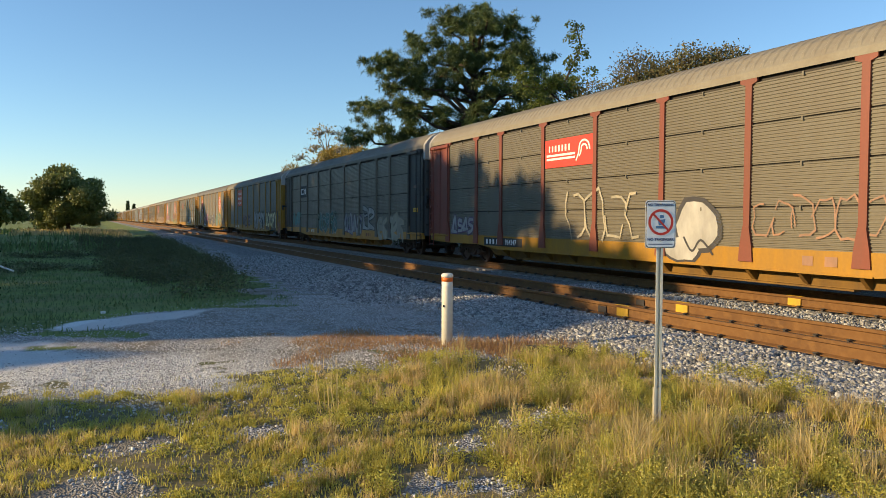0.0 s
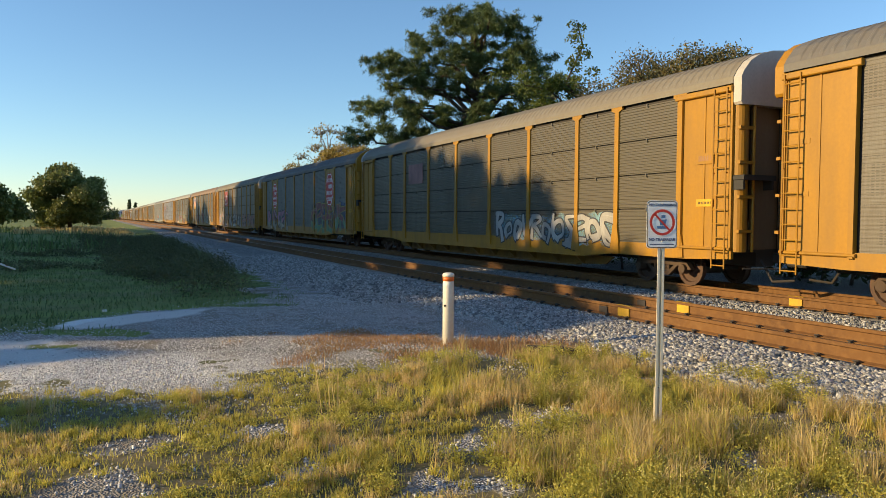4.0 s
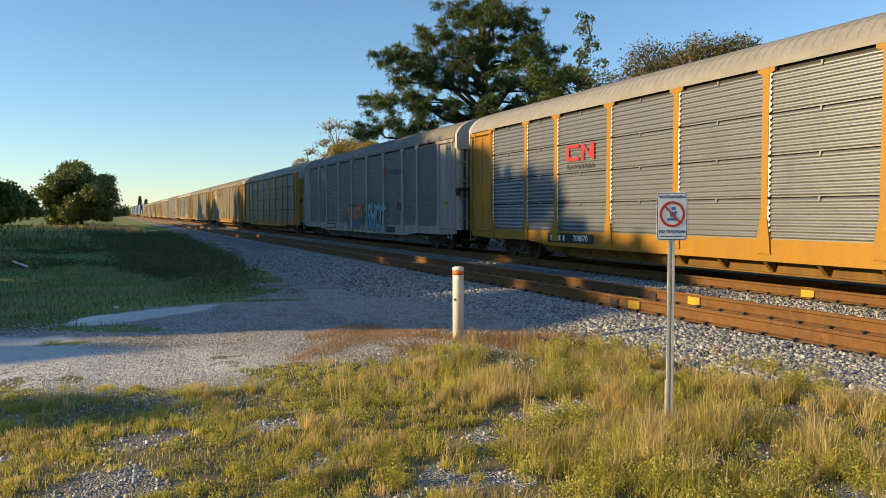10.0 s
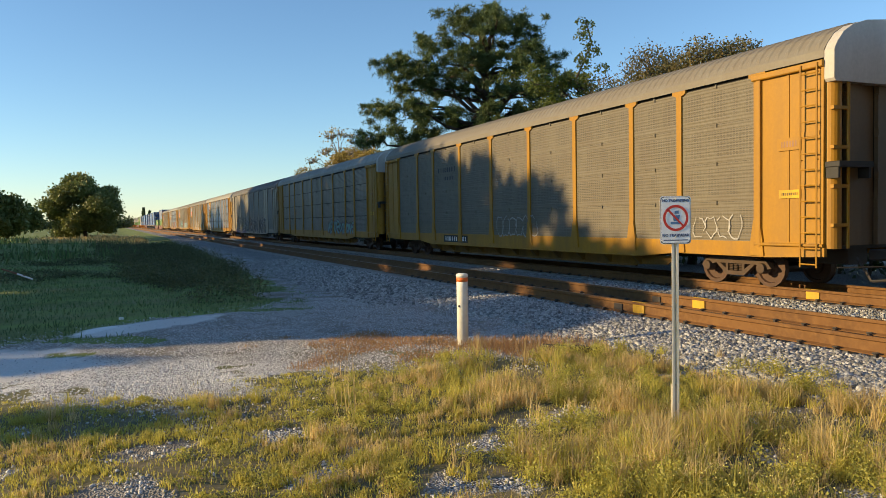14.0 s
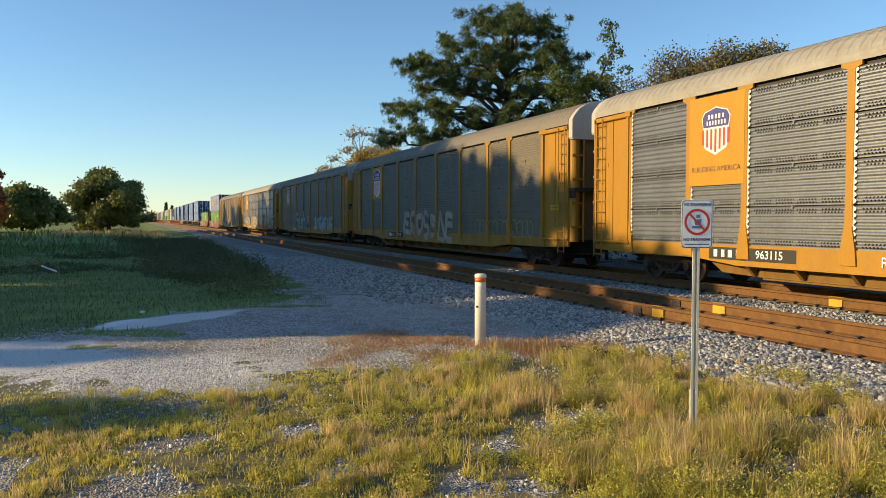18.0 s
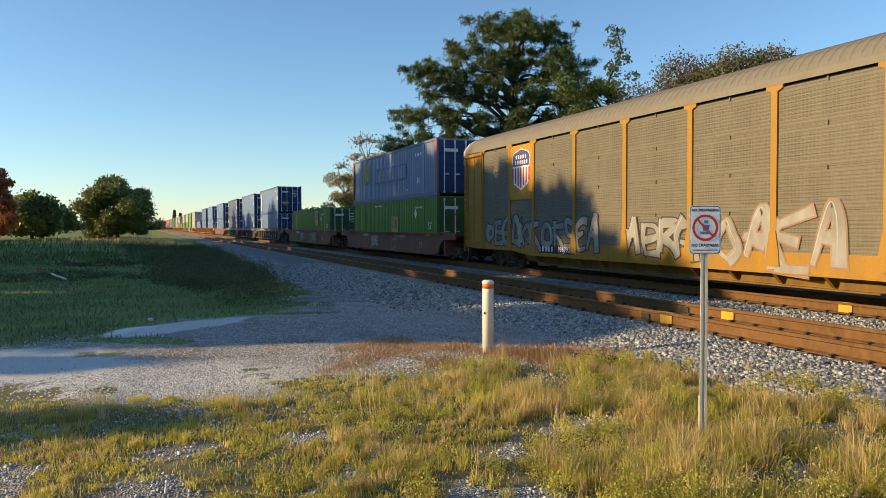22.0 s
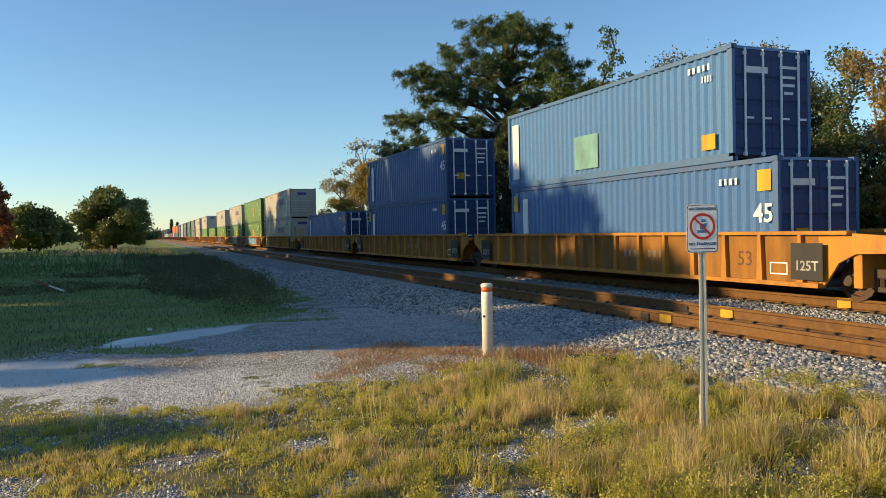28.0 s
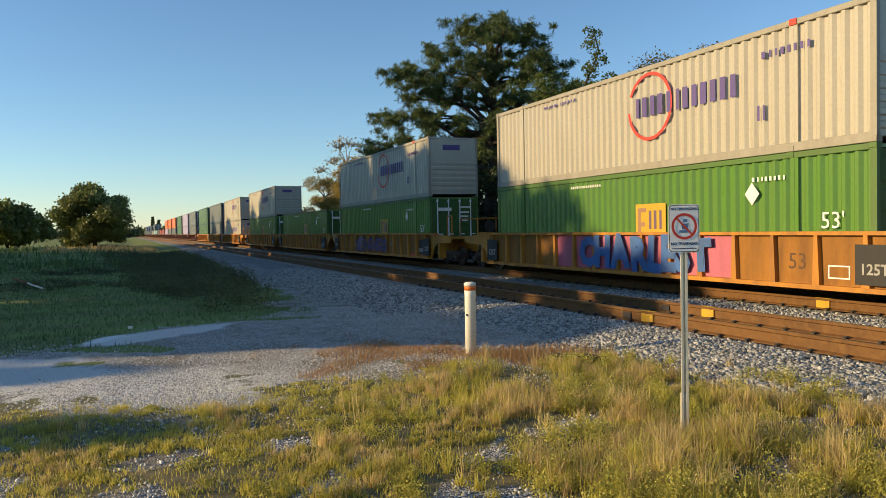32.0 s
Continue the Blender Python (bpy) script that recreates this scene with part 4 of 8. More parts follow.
def autorack(k, style, post, panel, roof, sill=None, door=None, cap=(0.62, 0.58, 0.52), label="", metal=0.0, dirt=0.35):
    """A covered car carrier: sheet panels between posts on a flat frame, a ribbed round roof, folding end doors, two trucks."""
    s = FAR_END[k] - HALF
    car = rolling(thing("autorack_car", (0, 0, 0), label, "railway car", "cars of the freight train"), s)
    post, panel, roof, sill, door, cap = (tuple(0.78 * v for v in c) if c else None for c in (post, panel, roof, sill, door, cap))
    m_post, m_roof = paint(post, dirt, 0.5), paint(roof, 0.4, 0.6, 0.0, (0.16, 0.12, 0.08), False)
    m_sill, m_door = paint(sill or post, dirt + 0.1, 0.5), paint(door or post, dirt, 0.5)
    perf = style in ("perf", "wide")
    m_panel = perforated(tuple(k * p for k, p in zip((1.35, 1.3, 1.2), panel)), dirt) if perf else paint(panel, dirt, 0.36 if metal else 0.40, metal)
    # solid dark core added inside so that no light passes through the car
    piece("inner_wall", once("core", core_mesh, DARK_STEEL), car)
    piece("underframe", once("underframe", underframe_mesh, DARK_STEEL), car)
    piece("side_sill", once("side_sill", side_sill_mesh, m_sill), car)
    piece("side_sill", once("side_sill", side_sill_mesh, m_sill), car, (0, 0, 0), "", pose(0, 0, 0, 0, 0, 180))
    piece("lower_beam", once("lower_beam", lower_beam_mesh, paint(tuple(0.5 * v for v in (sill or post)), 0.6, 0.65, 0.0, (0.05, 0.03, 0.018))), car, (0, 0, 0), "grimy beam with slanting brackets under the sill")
    piece("roof", once("roof", roof_mesh, m_roof), car)
    for i in range(9):
        a, b = POSTS[i + 1] + 0.09, POSTS[i] - 0.09
        mid, w = (a + b) / 2, b - a
        if style == "wide" and i in (1, 7):
            piece("panel", once(("flat", round(w, 2)), lambda: Shape().box(0, 0.03, -w / 2, w / 2, 0, EAVE - FLOOR - 0.08).box(-0.02, 0, -0.03, 0.03, 0, EAVE - FLOOR - 0.1).mesh("panel"), m_post), car, (-1.53, mid, FLOOR))
        elif perf:
            hh = (EAVE - FLOOR - 0.1) / 4
            for r in range(4):
                piece("panel", once(("tall", round(w, 2)), lambda: ribbed(w, hh - 0.006, 11, 0.007), m_panel), car, (-1.505, mid, FLOOR + 0.02 + r * hh))
        else:
            hh = (EAVE - FLOOR - 0.1) / 4
            for r in range(4):
                if style == "rib":
                    me = once(("rib", round(w, 2)), lambda: ribbed(w, hh - 0.035, 12, 0.022), m_panel)
                else:
                    me = once(("wave", round(w, 2)), lambda: ribbed(w, hh - 0.035, 7, 0.030, 0.22), dotted(panel, hh - 0.035, metal, dirt) if k > 12 else m_panel)
                    # the sun on the sheet's wavy edge is put into its white colour
                    piece("scalloped_edge", once("scallop", lambda: scallop_mesh(hh - 0.035, 7), WHITE), car, (-1.53, b - 0.01, FLOOR + 0.02 + r * hh), "scalloped sheet edge, white for the sun it catches")
                piece("panel", me, car, (-1.495, mid, FLOOR + 0.02 + r * hh))
    for y in POSTS:
        if style == "wide" and abs(y) == 11.65:
            continue
        piece("post", once("post", post_mesh, m_post), car, (-1.5, y, 0))
    for sgn in (1, -1):
        side_door(car, m_door, sgn)
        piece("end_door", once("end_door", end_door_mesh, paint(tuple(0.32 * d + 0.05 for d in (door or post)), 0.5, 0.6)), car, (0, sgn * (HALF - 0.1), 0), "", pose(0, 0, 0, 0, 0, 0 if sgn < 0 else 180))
        piece("end_cap", once("end_cap", end_cap_mesh, paint(cap, 0.2, 0.5)), car, (0, sgn * (HALF - 0.005), 0), "", pose(0, 0, 0, 0, 0, 0 if sgn < 0 else 180))
        piece("ladder", once("ladder", ladder_mesh, m_door), car, (-1.58, sgn * (HALF - 0.3), 0))
        piece("coupler", once("coupler", coupler_mesh, DARK_STEEL), car, (0, sgn * (HALF - 0.05), 0), "", pose(0, 0, 0, 0, 0, 0 if sgn < 0 else 180))
        truck(car, sgn * 10.5)
        piece("corner_post", once("corner_post", corner_post_mesh, m_door), car, (0, sgn * (HALF - 0.02), 0), "", pose(0, 0, 0) if sgn < 0 else Matrix.Diagonal((1, -1, 1, 1)))
    yd = -(HALF + 11.65) / 2
    plate(car, "notice", yd - 0.3, yd + 0.3, 3.05, 3.32, m_door, -1.545, 0.008, "raised notice plate on the end bay")
    bars(car, yd - 0.22, yd + 0.22, 3.12, 3.25, 6, BROWNISH, -1.555)
    plate(car, "label", yd - 0.3, yd + 0.26, 2.02, 2.2, YELLOW_MARK, -1.545, 0.006, "yellow label with dark print")
    bars(car, yd - 0.24, yd + 0.2, 2.08, 2.14, 9, BLACK, -1.553)
    piece("brake_platform", once("brake_platform", lambda: Shape().box(-1.52, -0.5, -0.34, 0.0, 2.62, 2.74, 0.015).box(-1.5, -1.44, -0.3, 0.0, 2.4, 2.62).box(-0.6, -0.54, -0.3, 0.0, 2.4, 2.62).mesh("brake_platform"), BLACK), car, (0, -HALF + 0.0, 0), "black steel step plate at the car's end")
    return car


BEIGE, GREY, GALV = (0.148, 0.134, 0.102), (0.155, 0.147, 0.13), (0.38, 0.405, 0.43)
TAN_ROOF, GREY_ROOF, PALE_ROOF = (0.25, 0.225, 0.175), (0.17, 0.165, 0.155), (0.42, 0.40, 0.34)
CREAM, PINK, TEAL = spray((0.47, 0.41, 0.29)), spray((0.36, 0.17, 0.16)), spray((0.20, 0.42, 0.38))
CHALK, INK, BLUE, LEMON = spray((0.48, 0.46, 0.42)), spray((0.03, 0.028, 0.035)), spray((0.05, 0.16, 0.45)), spray((0.50, 0.41, 0.05))
ORANGE, VIOLET, BRICK, GREEN = spray((0.65, 0.20, 0.05)), spray((0.16, 0.08, 0.20)), spray((0.30, 0.06, 0.04)), spray((0.18, 0.36, 0.18))
SKYBLUE, BROWNISH, ROSE = spray((0.30, 0.55, 0.65)), spray((0.38, 0.20, 0.12)), spray((0.55, 0.20, 0.30))
FADED, GREY_SPRAY, GOLD, SEA = spray((0.36, 0.34, 0.30)), spray((0.20, 0.19, 0.16)), spray((0.56, 0.36, 0.07)), spray((0.06, 0.17, 0.16))


def number_row(car, y0, y1, digits="", plate_colour=None, z=0.86, ink=None):
    """The car's number on its sill, its owner's letters as plain bars, on a dark plate where it has one."""
    if plate_colour:
        plate(car, "number_plate", y0, y1, z - 0.15, z + 0.15, plate_colour, -1.534)
    if digits:
        bars(car, y1 - 0.1 - (y1 - y0) * 0.36, y1 - 0.1, z - 0.09, z + 0.09, 4, ink or SIGN_WHITE, -1.546)
        write(digits, 0.27, ink or SIGN_WHITE, car, (-1.546, y0 + (y1 - y0) * 0.28, z), "car_number", 0.004)
    else:
        bars(car, y0 + 0.1, y1 - 0.1, z - 0.09, z + 0.09, 10, ink or SIGN_WHITE, -1.546)


def lower_part(body, size, bold):
    """The lower part of a sprayed letter, cut off along a line at a third of its height."""
    key = ("low", body, round(size, 3), bold)
    if key not in MESHES:
        me = MESHES[text_mesh(body, size, bold)].copy()
        bm = bmesh.new()
        bm.from_mesh(me)
        bmesh.ops.bisect_plane(bm, geom=bm.verts[:] + bm.edges[:] + bm.faces[:], plane_co=(0, -size * 0.02, 0), plane_no=(0.12, 1, 0), clear_outer=True)
        bm.to_mesh(me)
        bm.free()
        MESHES[key] = me
    return key


def word(parent, body, size, y, z, fill, line, haze=None, narrow=1.0, base=-1.535, low=None):
    """A sprayed word: fat letters over their outline."""
    if haze:
        r = random.Random(len(body))
        n = len(body)
        tagged(sprayed("graffiti_ground", [blob(y + (i - n / 2 + 0.5) * size * 0.55, z, size * 0.8, size * 1.0, r, 14, 0.2) for i in range(n)], mist(haze), parent, base), kind="stuff")
    r = random.Random(body)
    spans = []
    for ch in body:
        xs = [v.co.x for v in MESHES[text_mesh(ch, size, size * 0.07)].vertices]
        spans.append((max(xs) - min(xs)) * narrow)
    gap = -size * 0.035
    at = y + (sum(spans) + gap * (len(body) - 1)) / 2
    for ch, w in zip(body, spans):
        tilt = SIDE @ pose(0, 0, 0, 0, 0, r.uniform(-8, 8)) @ Matrix.Diagonal((narrow, r.uniform(0.92, 1.14), 1, 1))
        here = (base - 0.003, at - w / 2, z + r.uniform(-0.04, 0.04) * size)
        letter = write(ch, size, line, parent, here, "graffiti_letter", size * 0.07, tilt)
        write(ch, size, fill, letter, (0, 0, 0.005), "letter_fill", size * 0.038, Matrix.Identity(4))
        if low:
            piece("letter_base", once(lower_part(ch, size, size * 0.038), None, low), letter, (0, 0, 0.0075))
        at -= w + gap


def autoracks():
    yellow = dict(post=YEL)
    c = autorack(0, "rib", (0.26, 0.055, 0.03), (0.20, 0.18, 0.137), (0.30, 0.27, 0.21), YEL, (0.26, 0.05, 0.03), label="beige ribbed car carrier with rust-red posts and graffiti")
    plate(c, "logo_panel", 1.5, 4.15, 3.35, 4.25, SIGN_RED, -1.54, label="red sign panel with white shapes")
    bars(c, 2.7, 4.0, 3.85, 4.05, 7, SIGN_WHITE, -1.55)
    for k, r in ((0.0, 0.30), (0.13, 0.17)):
        sprayed("logo_shape", bend(2.9, 3.62 + k * 0.9, 2.3, 1.0, ((0.0, 0.5), (0.7, 0.5)), 0.04, 0.0, 0.0), SIGN_WHITE, c, -1.551)
        sprayed("logo_shape", bend(1.98, 3.80, r * 2, r * 2, ((-0.2, 0.0), (0.02, 0.35), (0.15, 0.85), (0.5, 1.0), (0.85, 0.85), (1.0, 0.5)), 0.035, 0.0, 0.0), SIGN_WHITE, c, -1.5515)
    outline_tag(c, -1.0, 2.9, 1.05, 2.6, CREAM, 1)
    for w, m_, x_ in ((0.92, INK, -1.536), (0.76, CHALK, -1.540)):
        sprayed("graffiti_letter", [blob(-2.75, 1.55, 1.75 * w, 1.5 * w, random.Random(2), 16, 0.10, 2.4), blob(-2.2, 0.95, 1.5 * w, 0.75 * w, random.Random(5), 14, 0.12, 2.2)], m_, c, x_)
    sprayed("letter_glint", bend(-2.8, 1.2, 1.0, 0.7, ((0.0, 0.6), (0.3, 0.1), (0.6, 0.5), (1.0, 0.0)), 0.035, 0.0, 0.0), INK, c, -1.5445)
    graffiti(c, 9.3, 11.2, 1.1, 1.8, CHALK, VIOLET, 3)
    outline_tag(c, -7.6, -4.5, 1.3, 2.2, BROWNISH, 4)
    number_row(c, 5.6, 8.4, "964347", BLACK)
    bars(c, -7.3, -5.6, 0.75, 0.95, 3, BROWNISH)
    c = autorack(1, "rib", (0.17, 0.13, 0.09), (0.205, 0.185, 0.145), TAN_ROOF, (0.66, 0.30, 0.03), (0.03, 0.03, 0.03), label="grey-brown ribbed car carrier with black end doors and graffiti")
    plate(c, "logo_panel", 7.3, 8.9, 3.2, 4.0, BLACK, -1.54)
    sprayed("logo_shape", [[(8.8, 3.4), (8.8, 3.8), (8.1, 3.8), (8.1, 3.72), (8.65, 3.72), (8.65, 3.48), (8.1, 3.48), (8.1, 3.4)], [(8.0, 3.4), (8.0, 3.8), (7.87, 3.8), (7.6, 3.52), (7.6, 3.8), (7.45, 3.8), (7.45, 3.4), (7.58, 3.4), (7.86, 3.68), (7.86, 3.4)]], SIGN_WHITE, c, -1.55)
    graffiti(c, 8.9, 11.2, 1.2, 2.1, TEAL, TEAL, 5)
    graffiti(c, 0.0, 4.7, 0.85, 2.1, SEA, CHALK, 6, GREEN)
    graffiti(c, -4.8, -1.5, 0.8, 2.0, CHALK, VIOLET, 7, CHALK)
    graffiti(c, -6.8, -5.0, 1.1, 2.3, CHALK, INK, 8)
    graffiti(c, -11.0, -7.4, 0.6, 1.8, CREAM, CREAM, 9)
    number_row(c, 4.9, 7.6, "975138")
    bars(c, -6.3, -5.4, 0.75, 0.92, 3, BRICK)
    c = autorack(2, "perf", YEL, BEIGE, TAN_ROOF, label="beige perforated car carrier with yellow posts and bold graffiti letters")
    plate(c, "logo_panel", 4.4, 7.0, 2.95, 4.6, paint((0.66, 0.09, 0.03), 0.15), -1.54, label="red sign panel with white lettering")
    for z in (4.2, 3.72):
        bars(c, 4.7, 6.6, z - 0.12, z + 0.12, 8, SIGN_WHITE, -1.55)
    write("RAILWAY", 0.36, SIGN_WHITE, c, (-1.549, 5.7, 3.25))
    graffiti(c, 0.2, 4.2, 0.9, 2.0, INK, PINK, 10)
    word(c, "BUGSY", 1.75, -4.35, 1.45, spray((0.36, 0.36, 0.34)), CHALK, spray((0.24, 0.26, 0.26)), 0.84, low=spray((0.30, 0.25, 0.17)))
    graffiti(c, -12.9, -12.1, 0.6, 1.5, PINK, PINK, 12)
    sprayed("graffiti_ground", [blob(-9.6, 1.52, 5.2, 1.62, random.Random(4), 16, 0.05, 8)], spray((0.13, 0.09, 0.05)), c, -1.536)
    word(c, "LOOPY", 1.62, -9.55, 1.52, paint((0.62, 0.54, 0.28), 0.1), paint((0.10, 0.07, 0.03), 0.2), None, 0.76, -1.54)
    number_row(c, 5.9, 8.4, "997224")
    c = autorack(3, "wide", YEL, GREY, GREY_ROOF, label="yellow car carrier with grey perforated panels and long graffiti", cap=YEL)
    octagon_sign(c, -8.1, 3.4, 0.82)
    octagon_sign(c, 8.1, 3.4, 0.82)
    graffiti(c, 2.2, 6.8, 0.85, 2.2, ROSE, INK, 13, CHALK, low=VIOLET)
    graffiti(c, -4.2, 1.9, 0.8, 2.25, INK, CHALK, 14, BLUE)
    graffiti(c, -9.3, -4.3, 0.75, 2.2, SEA, CHALK, 15, GREEN)
    graffiti(c, -12.0, -9.7, 1.05, 1.75, GREY_SPRAY, CHALK, 16)
    number_row(c, 4.0, 6.5, plate_colour=BLACK)
    c = autorack(4, "rib", YEL, BEIGE, TAN_ROOF, label="beige ribbed car carrier with yellow posts and end doors")
    graffiti(c, -9, -2, 0.9, 1.9, CHALK, INK, 17, SKYBLUE)
    plate(c, "logo_panel", 4.9, 6.6, 3.3, 4.2, PINK, -1.54)
    c = autorack(5, "wide", YEL, GREY, GREY_ROOF, label="yellow car carrier with a red octagon sign and bright graffiti", cap=YEL)
    octagon_sign(c, 8.1, 3.5, 0.95)
    octagon_sign(c, -8.1, 3.5, 0.95)
    graffiti(c, 3.6, 11.0, 0.72, 2.35, ROSE, INK, 18, CREAM, low=CREAM)
    graffiti(c, -11.5, -3.7, 0.8, 2.7, BRICK, LEMON, 19, BLUE, low=GREEN)
    outline_tag(c, -2.5, 1.0, 1.2, 1.7, INK, 20)
    c = autorack(6, "rib", YEL, (0.19, 0.16, 0.12), TAN_ROOF, label="brown-grey ribbed car carrier with yellow posts and wide graffiti", dirt=0.45)
    plate(c, "logo_panel", 4.4, 7.0, 2.95, 4.6, paint((0.42, 0.08, 0.06), 0.35), -1.54, label="faded red sign panel with white lettering")
    bars(c, 4.8, 6.6, 4.0, 4.2, 7, SIGN_WHITE, -1.55)
    bars(c, 5.8, 6.6, 3.55, 3.75, 3, SIGN_WHITE, -1.55)
    write("RAILWAY", 0.36, SIGN_WHITE, c, (-1.549, 5.7, 3.2))
    graffiti(c, 6.4, 11.2, 0.7, 2.1, PINK, CHALK, 21, SKYBLUE)
    graffiti(c, 2.6, 6.2, 0.65, 2.15, BROWNISH, CREAM, 121, PINK)
    graffiti(c, -4.0, 2.8, 0.75, 2.0, CHALK, INK, 22, BROWNISH)
    graffiti(c, -11.0, -4.2, 0.75, 2.0, PINK, CREAM, 23, BRICK)
    number_row(c, 4.9, 7.4, "542512", BLACK)
    c = autorack(7, "rib", YEL, BEIGE, (0.30, 0.20, 0.13), label="beige ribbed car carrier with a rust-brown roof and shield sign", dirt=0.45)
    plate(c, "logo_panel", 7.15, 9.05, 3.0, EAVE - 0.1, paint(YEL, 0.2), -1.54)
    shield(c, 8.1, 3.95, 1.5, 1.5, -1.55)
    write("We will", 0.62, paint((0.07, 0.05, 0.03), 0.2), c, (-1.549, 10.2, 4.05))
    write("deliver", 0.62, paint((0.07, 0.05, 0.03), 0.2), c, (-1.549, 10.2, 3.1))
    word(c, "OPE", 1.15, 4.5, 1.5, PINK, BRICK, None, 0.85)
    graffiti(c, -1.9, 0.3, 0.72, 2.5, BRICK, CREAM, 25, CREAM)
    outline_tag(c, 1.0, 2.4, 1.2, 1.9, CHALK, 125)
    graffiti(c, -9.0, -3.0, 0.8, 1.8, CHALK, INK, 26, GREEN)
    number_row(c, 3.9, 6.4, "150452")
    write("R1", 0.3, SIGN_WHITE, c, (-1.549, 2.9, 0.84))
    c = autorack(8, "rib", YEL, (0.165, 0.155, 0.125), PALE_ROOF, label="grey ribbed car carrier with yellow posts and pastel graffiti")
    sprayed("logo_shape", [[(6.4, 3.3), (6.4, 3.8), (5.7, 3.8), (5.7, 3.7), (6.25, 3.7), (6.25, 3.4), (5.7, 3.4), (5.7, 3.3)], [(5.6, 3.3), (5.6, 3.8), (5.47, 3.8), (5.15, 3.46), (5.15, 3.8), (5.0, 3.8), (5.0, 3.3), (5.12, 3.3), (5.45, 3.64), (5.45, 3.3)]], INK, c, -1.545)
    word(c, "SBIE", 1.6, 9.0, 1.45, INK, CHALK, BLUE, 0.95)
    graffiti(c, -0.5, 4.0, 0.75, 2.1, PINK, BRICK, 28, TEAL, low=TEAL)
    graffiti(c, -5.5, -2.0, 0.65, 2.6, TEAL, ORANGE, 29, PINK, low=INK)
    number_row(c, 4.7, 7.2)
    bars(c, -3.3, -2.0, 0.74, 0.92, 3, BRICK)
    c = autorack(9, "wave", YEL, GALV, (0.36, 0.35, 0.33), label="bright galvanised car carrier with yellow posts", metal=0.7, dirt=0.2)
    red = paint((0.60, 0.02, 0.03), 0.1)
    sprayed("logo_shape", [[(6.5, 3.3), (6.5, 3.8), (5.8, 3.8), (5.8, 3.7), (6.35, 3.7), (6.35, 3.4), (5.8, 3.4), (5.8, 3.3)], [(5.7, 3.3), (5.7, 3.8), (5.57, 3.8), (5.2, 3.46), (5.2, 3.8), (5.0, 3.8), (5.0, 3.3), (5.12, 3.3), (5.55, 3.64), (5.55, 3.3)]], red, c, -1.555)
    bars(c, 5.0, 6.5, 3.05, 3.18, 8, INK, -1.555)
    number_row(c, 5.0, 7.6, "708870", BLACK)
    c = autorack(10, "perf", (0.50, 0.47, 0.40), (0.15, 0.15, 0.145), (0.25, 0.24, 0.21), label="grey perforated car carrier with white posts and blue graffiti")
    write("HOURGLASS", 0.36, INK, c, (-1.545, -6.35, 3.76), bold=0.006)
    sprayed("logo_shape", [[(-4.1, 3.5), (-4.3, 3.5), (-5.0, 4.05), (-4.85, 4.1)], [(-4.15, 4.1), (-4.3, 4.1), (-5.1, 3.55), (-4.9, 3.5)]], red, c, -1.545)
    word(c, "SUER", 1.6, 0.75, 1.42, ORANGE, BRICK, GREEN, 0.84, low=BLUE)
    word(c, "SHOT", 1.72, -3.15, 1.45, SKYBLUE, INK, GREEN, 0.70, low=spray((0.12, 0.34, 0.55)))
    word(c, "IT'D", 0.42, -6.75, 1.95, INK, INK, None)
    plate(c, "sill_plate", -6.05, -4.75, 0.66, 0.98, BLACK, -1.536)
    number_row(c, 5.0, 7.4, plate_colour=BLACK)
    c = autorack(11, "rib", YEL, (0.19, 0.185, 0.16), PALE_ROOF, label="pale ribbed car carrier with yellow posts and a dark logo frame")
    bars(c, 5.1, 6.3, 3.45, 3.72, 3, INK, -1.545)
    sprayed("logo_shape", [[(6.6, 3.2), (6.5, 3.2), (6.5, 3.95), (6.6, 3.95)], [(4.85, 3.2), (4.75, 3.2), (4.75, 3.95), (4.85, 3.95)]], INK, c, -1.545)
    number_row(c, 5.0, 7.6, "254526", BLACK)
    bars(c, -3.3, -2.0, 0.74, 0.92, 3, BRICK)
    c = autorack(12, "perf", YEL, BEIGE, TAN_ROOF, label="beige perforated car carrier with yellow posts and a shield sign")
    plate(c, "logo_panel", 7.15, 9.05, 3.0, EAVE - 0.1, paint(YEL, 0.2), -1.54)
    shield(c, 8.1, 3.95, 1.3, 1.5, -1.55)
    write("BUILDING AMERICA", 0.55, paint((0.05, 0.04, 0.03), 0.1), c, (-1.52, 4.2, 4.05))
    word(c, "SNO", 1.45, -10.1, 1.55, spray((0.19, 0.23, 0.15)), INK, None, 0.92)
    outline_tag(c, -9.8, -6.9, 2.3, 3.4, LEMON, 33)
    outline_tag(c, -11.3, -10.4, 3.1, 3.4, LEMON, 133)
    word(c, "SNO", 0.95, 0.8, 1.4, GREY_SPRAY, INK, None, 0.9)
    outline_tag(c, -5.6, -2.4, 1.05, 1.95, INK, 134)
    outline_tag(c, 0.0, 3.0, 0.9, 1.8, PINK, 34)
    graffiti(c, 3.0, 4.8, 0.95, 1.8, GREEN, INK, 35)
    number_row(c, 3.6, 6.2, "700442", BLACK)
    c = autorack(13, "perf", YEL, BEIGE, TAN_ROOF, label="beige perforated car carrier with yellow posts and faint chalk tags")
    bars(c, 4.7, 6.6, 3.75, 3.95, 8, INK, -1.54)
    bars(c, 4.9, 6.0, 3.4, 3.55, 6, INK, -1.54)
    outline_tag(c, -2.0, 1.0, 1.0, 1.8, CHALK, 36)
    outline_tag(c, -11.2, -9.6, 1.1, 1.7, CHALK, 37)
    number_row(c, 3.6, 6.0, plate_colour=BLACK)
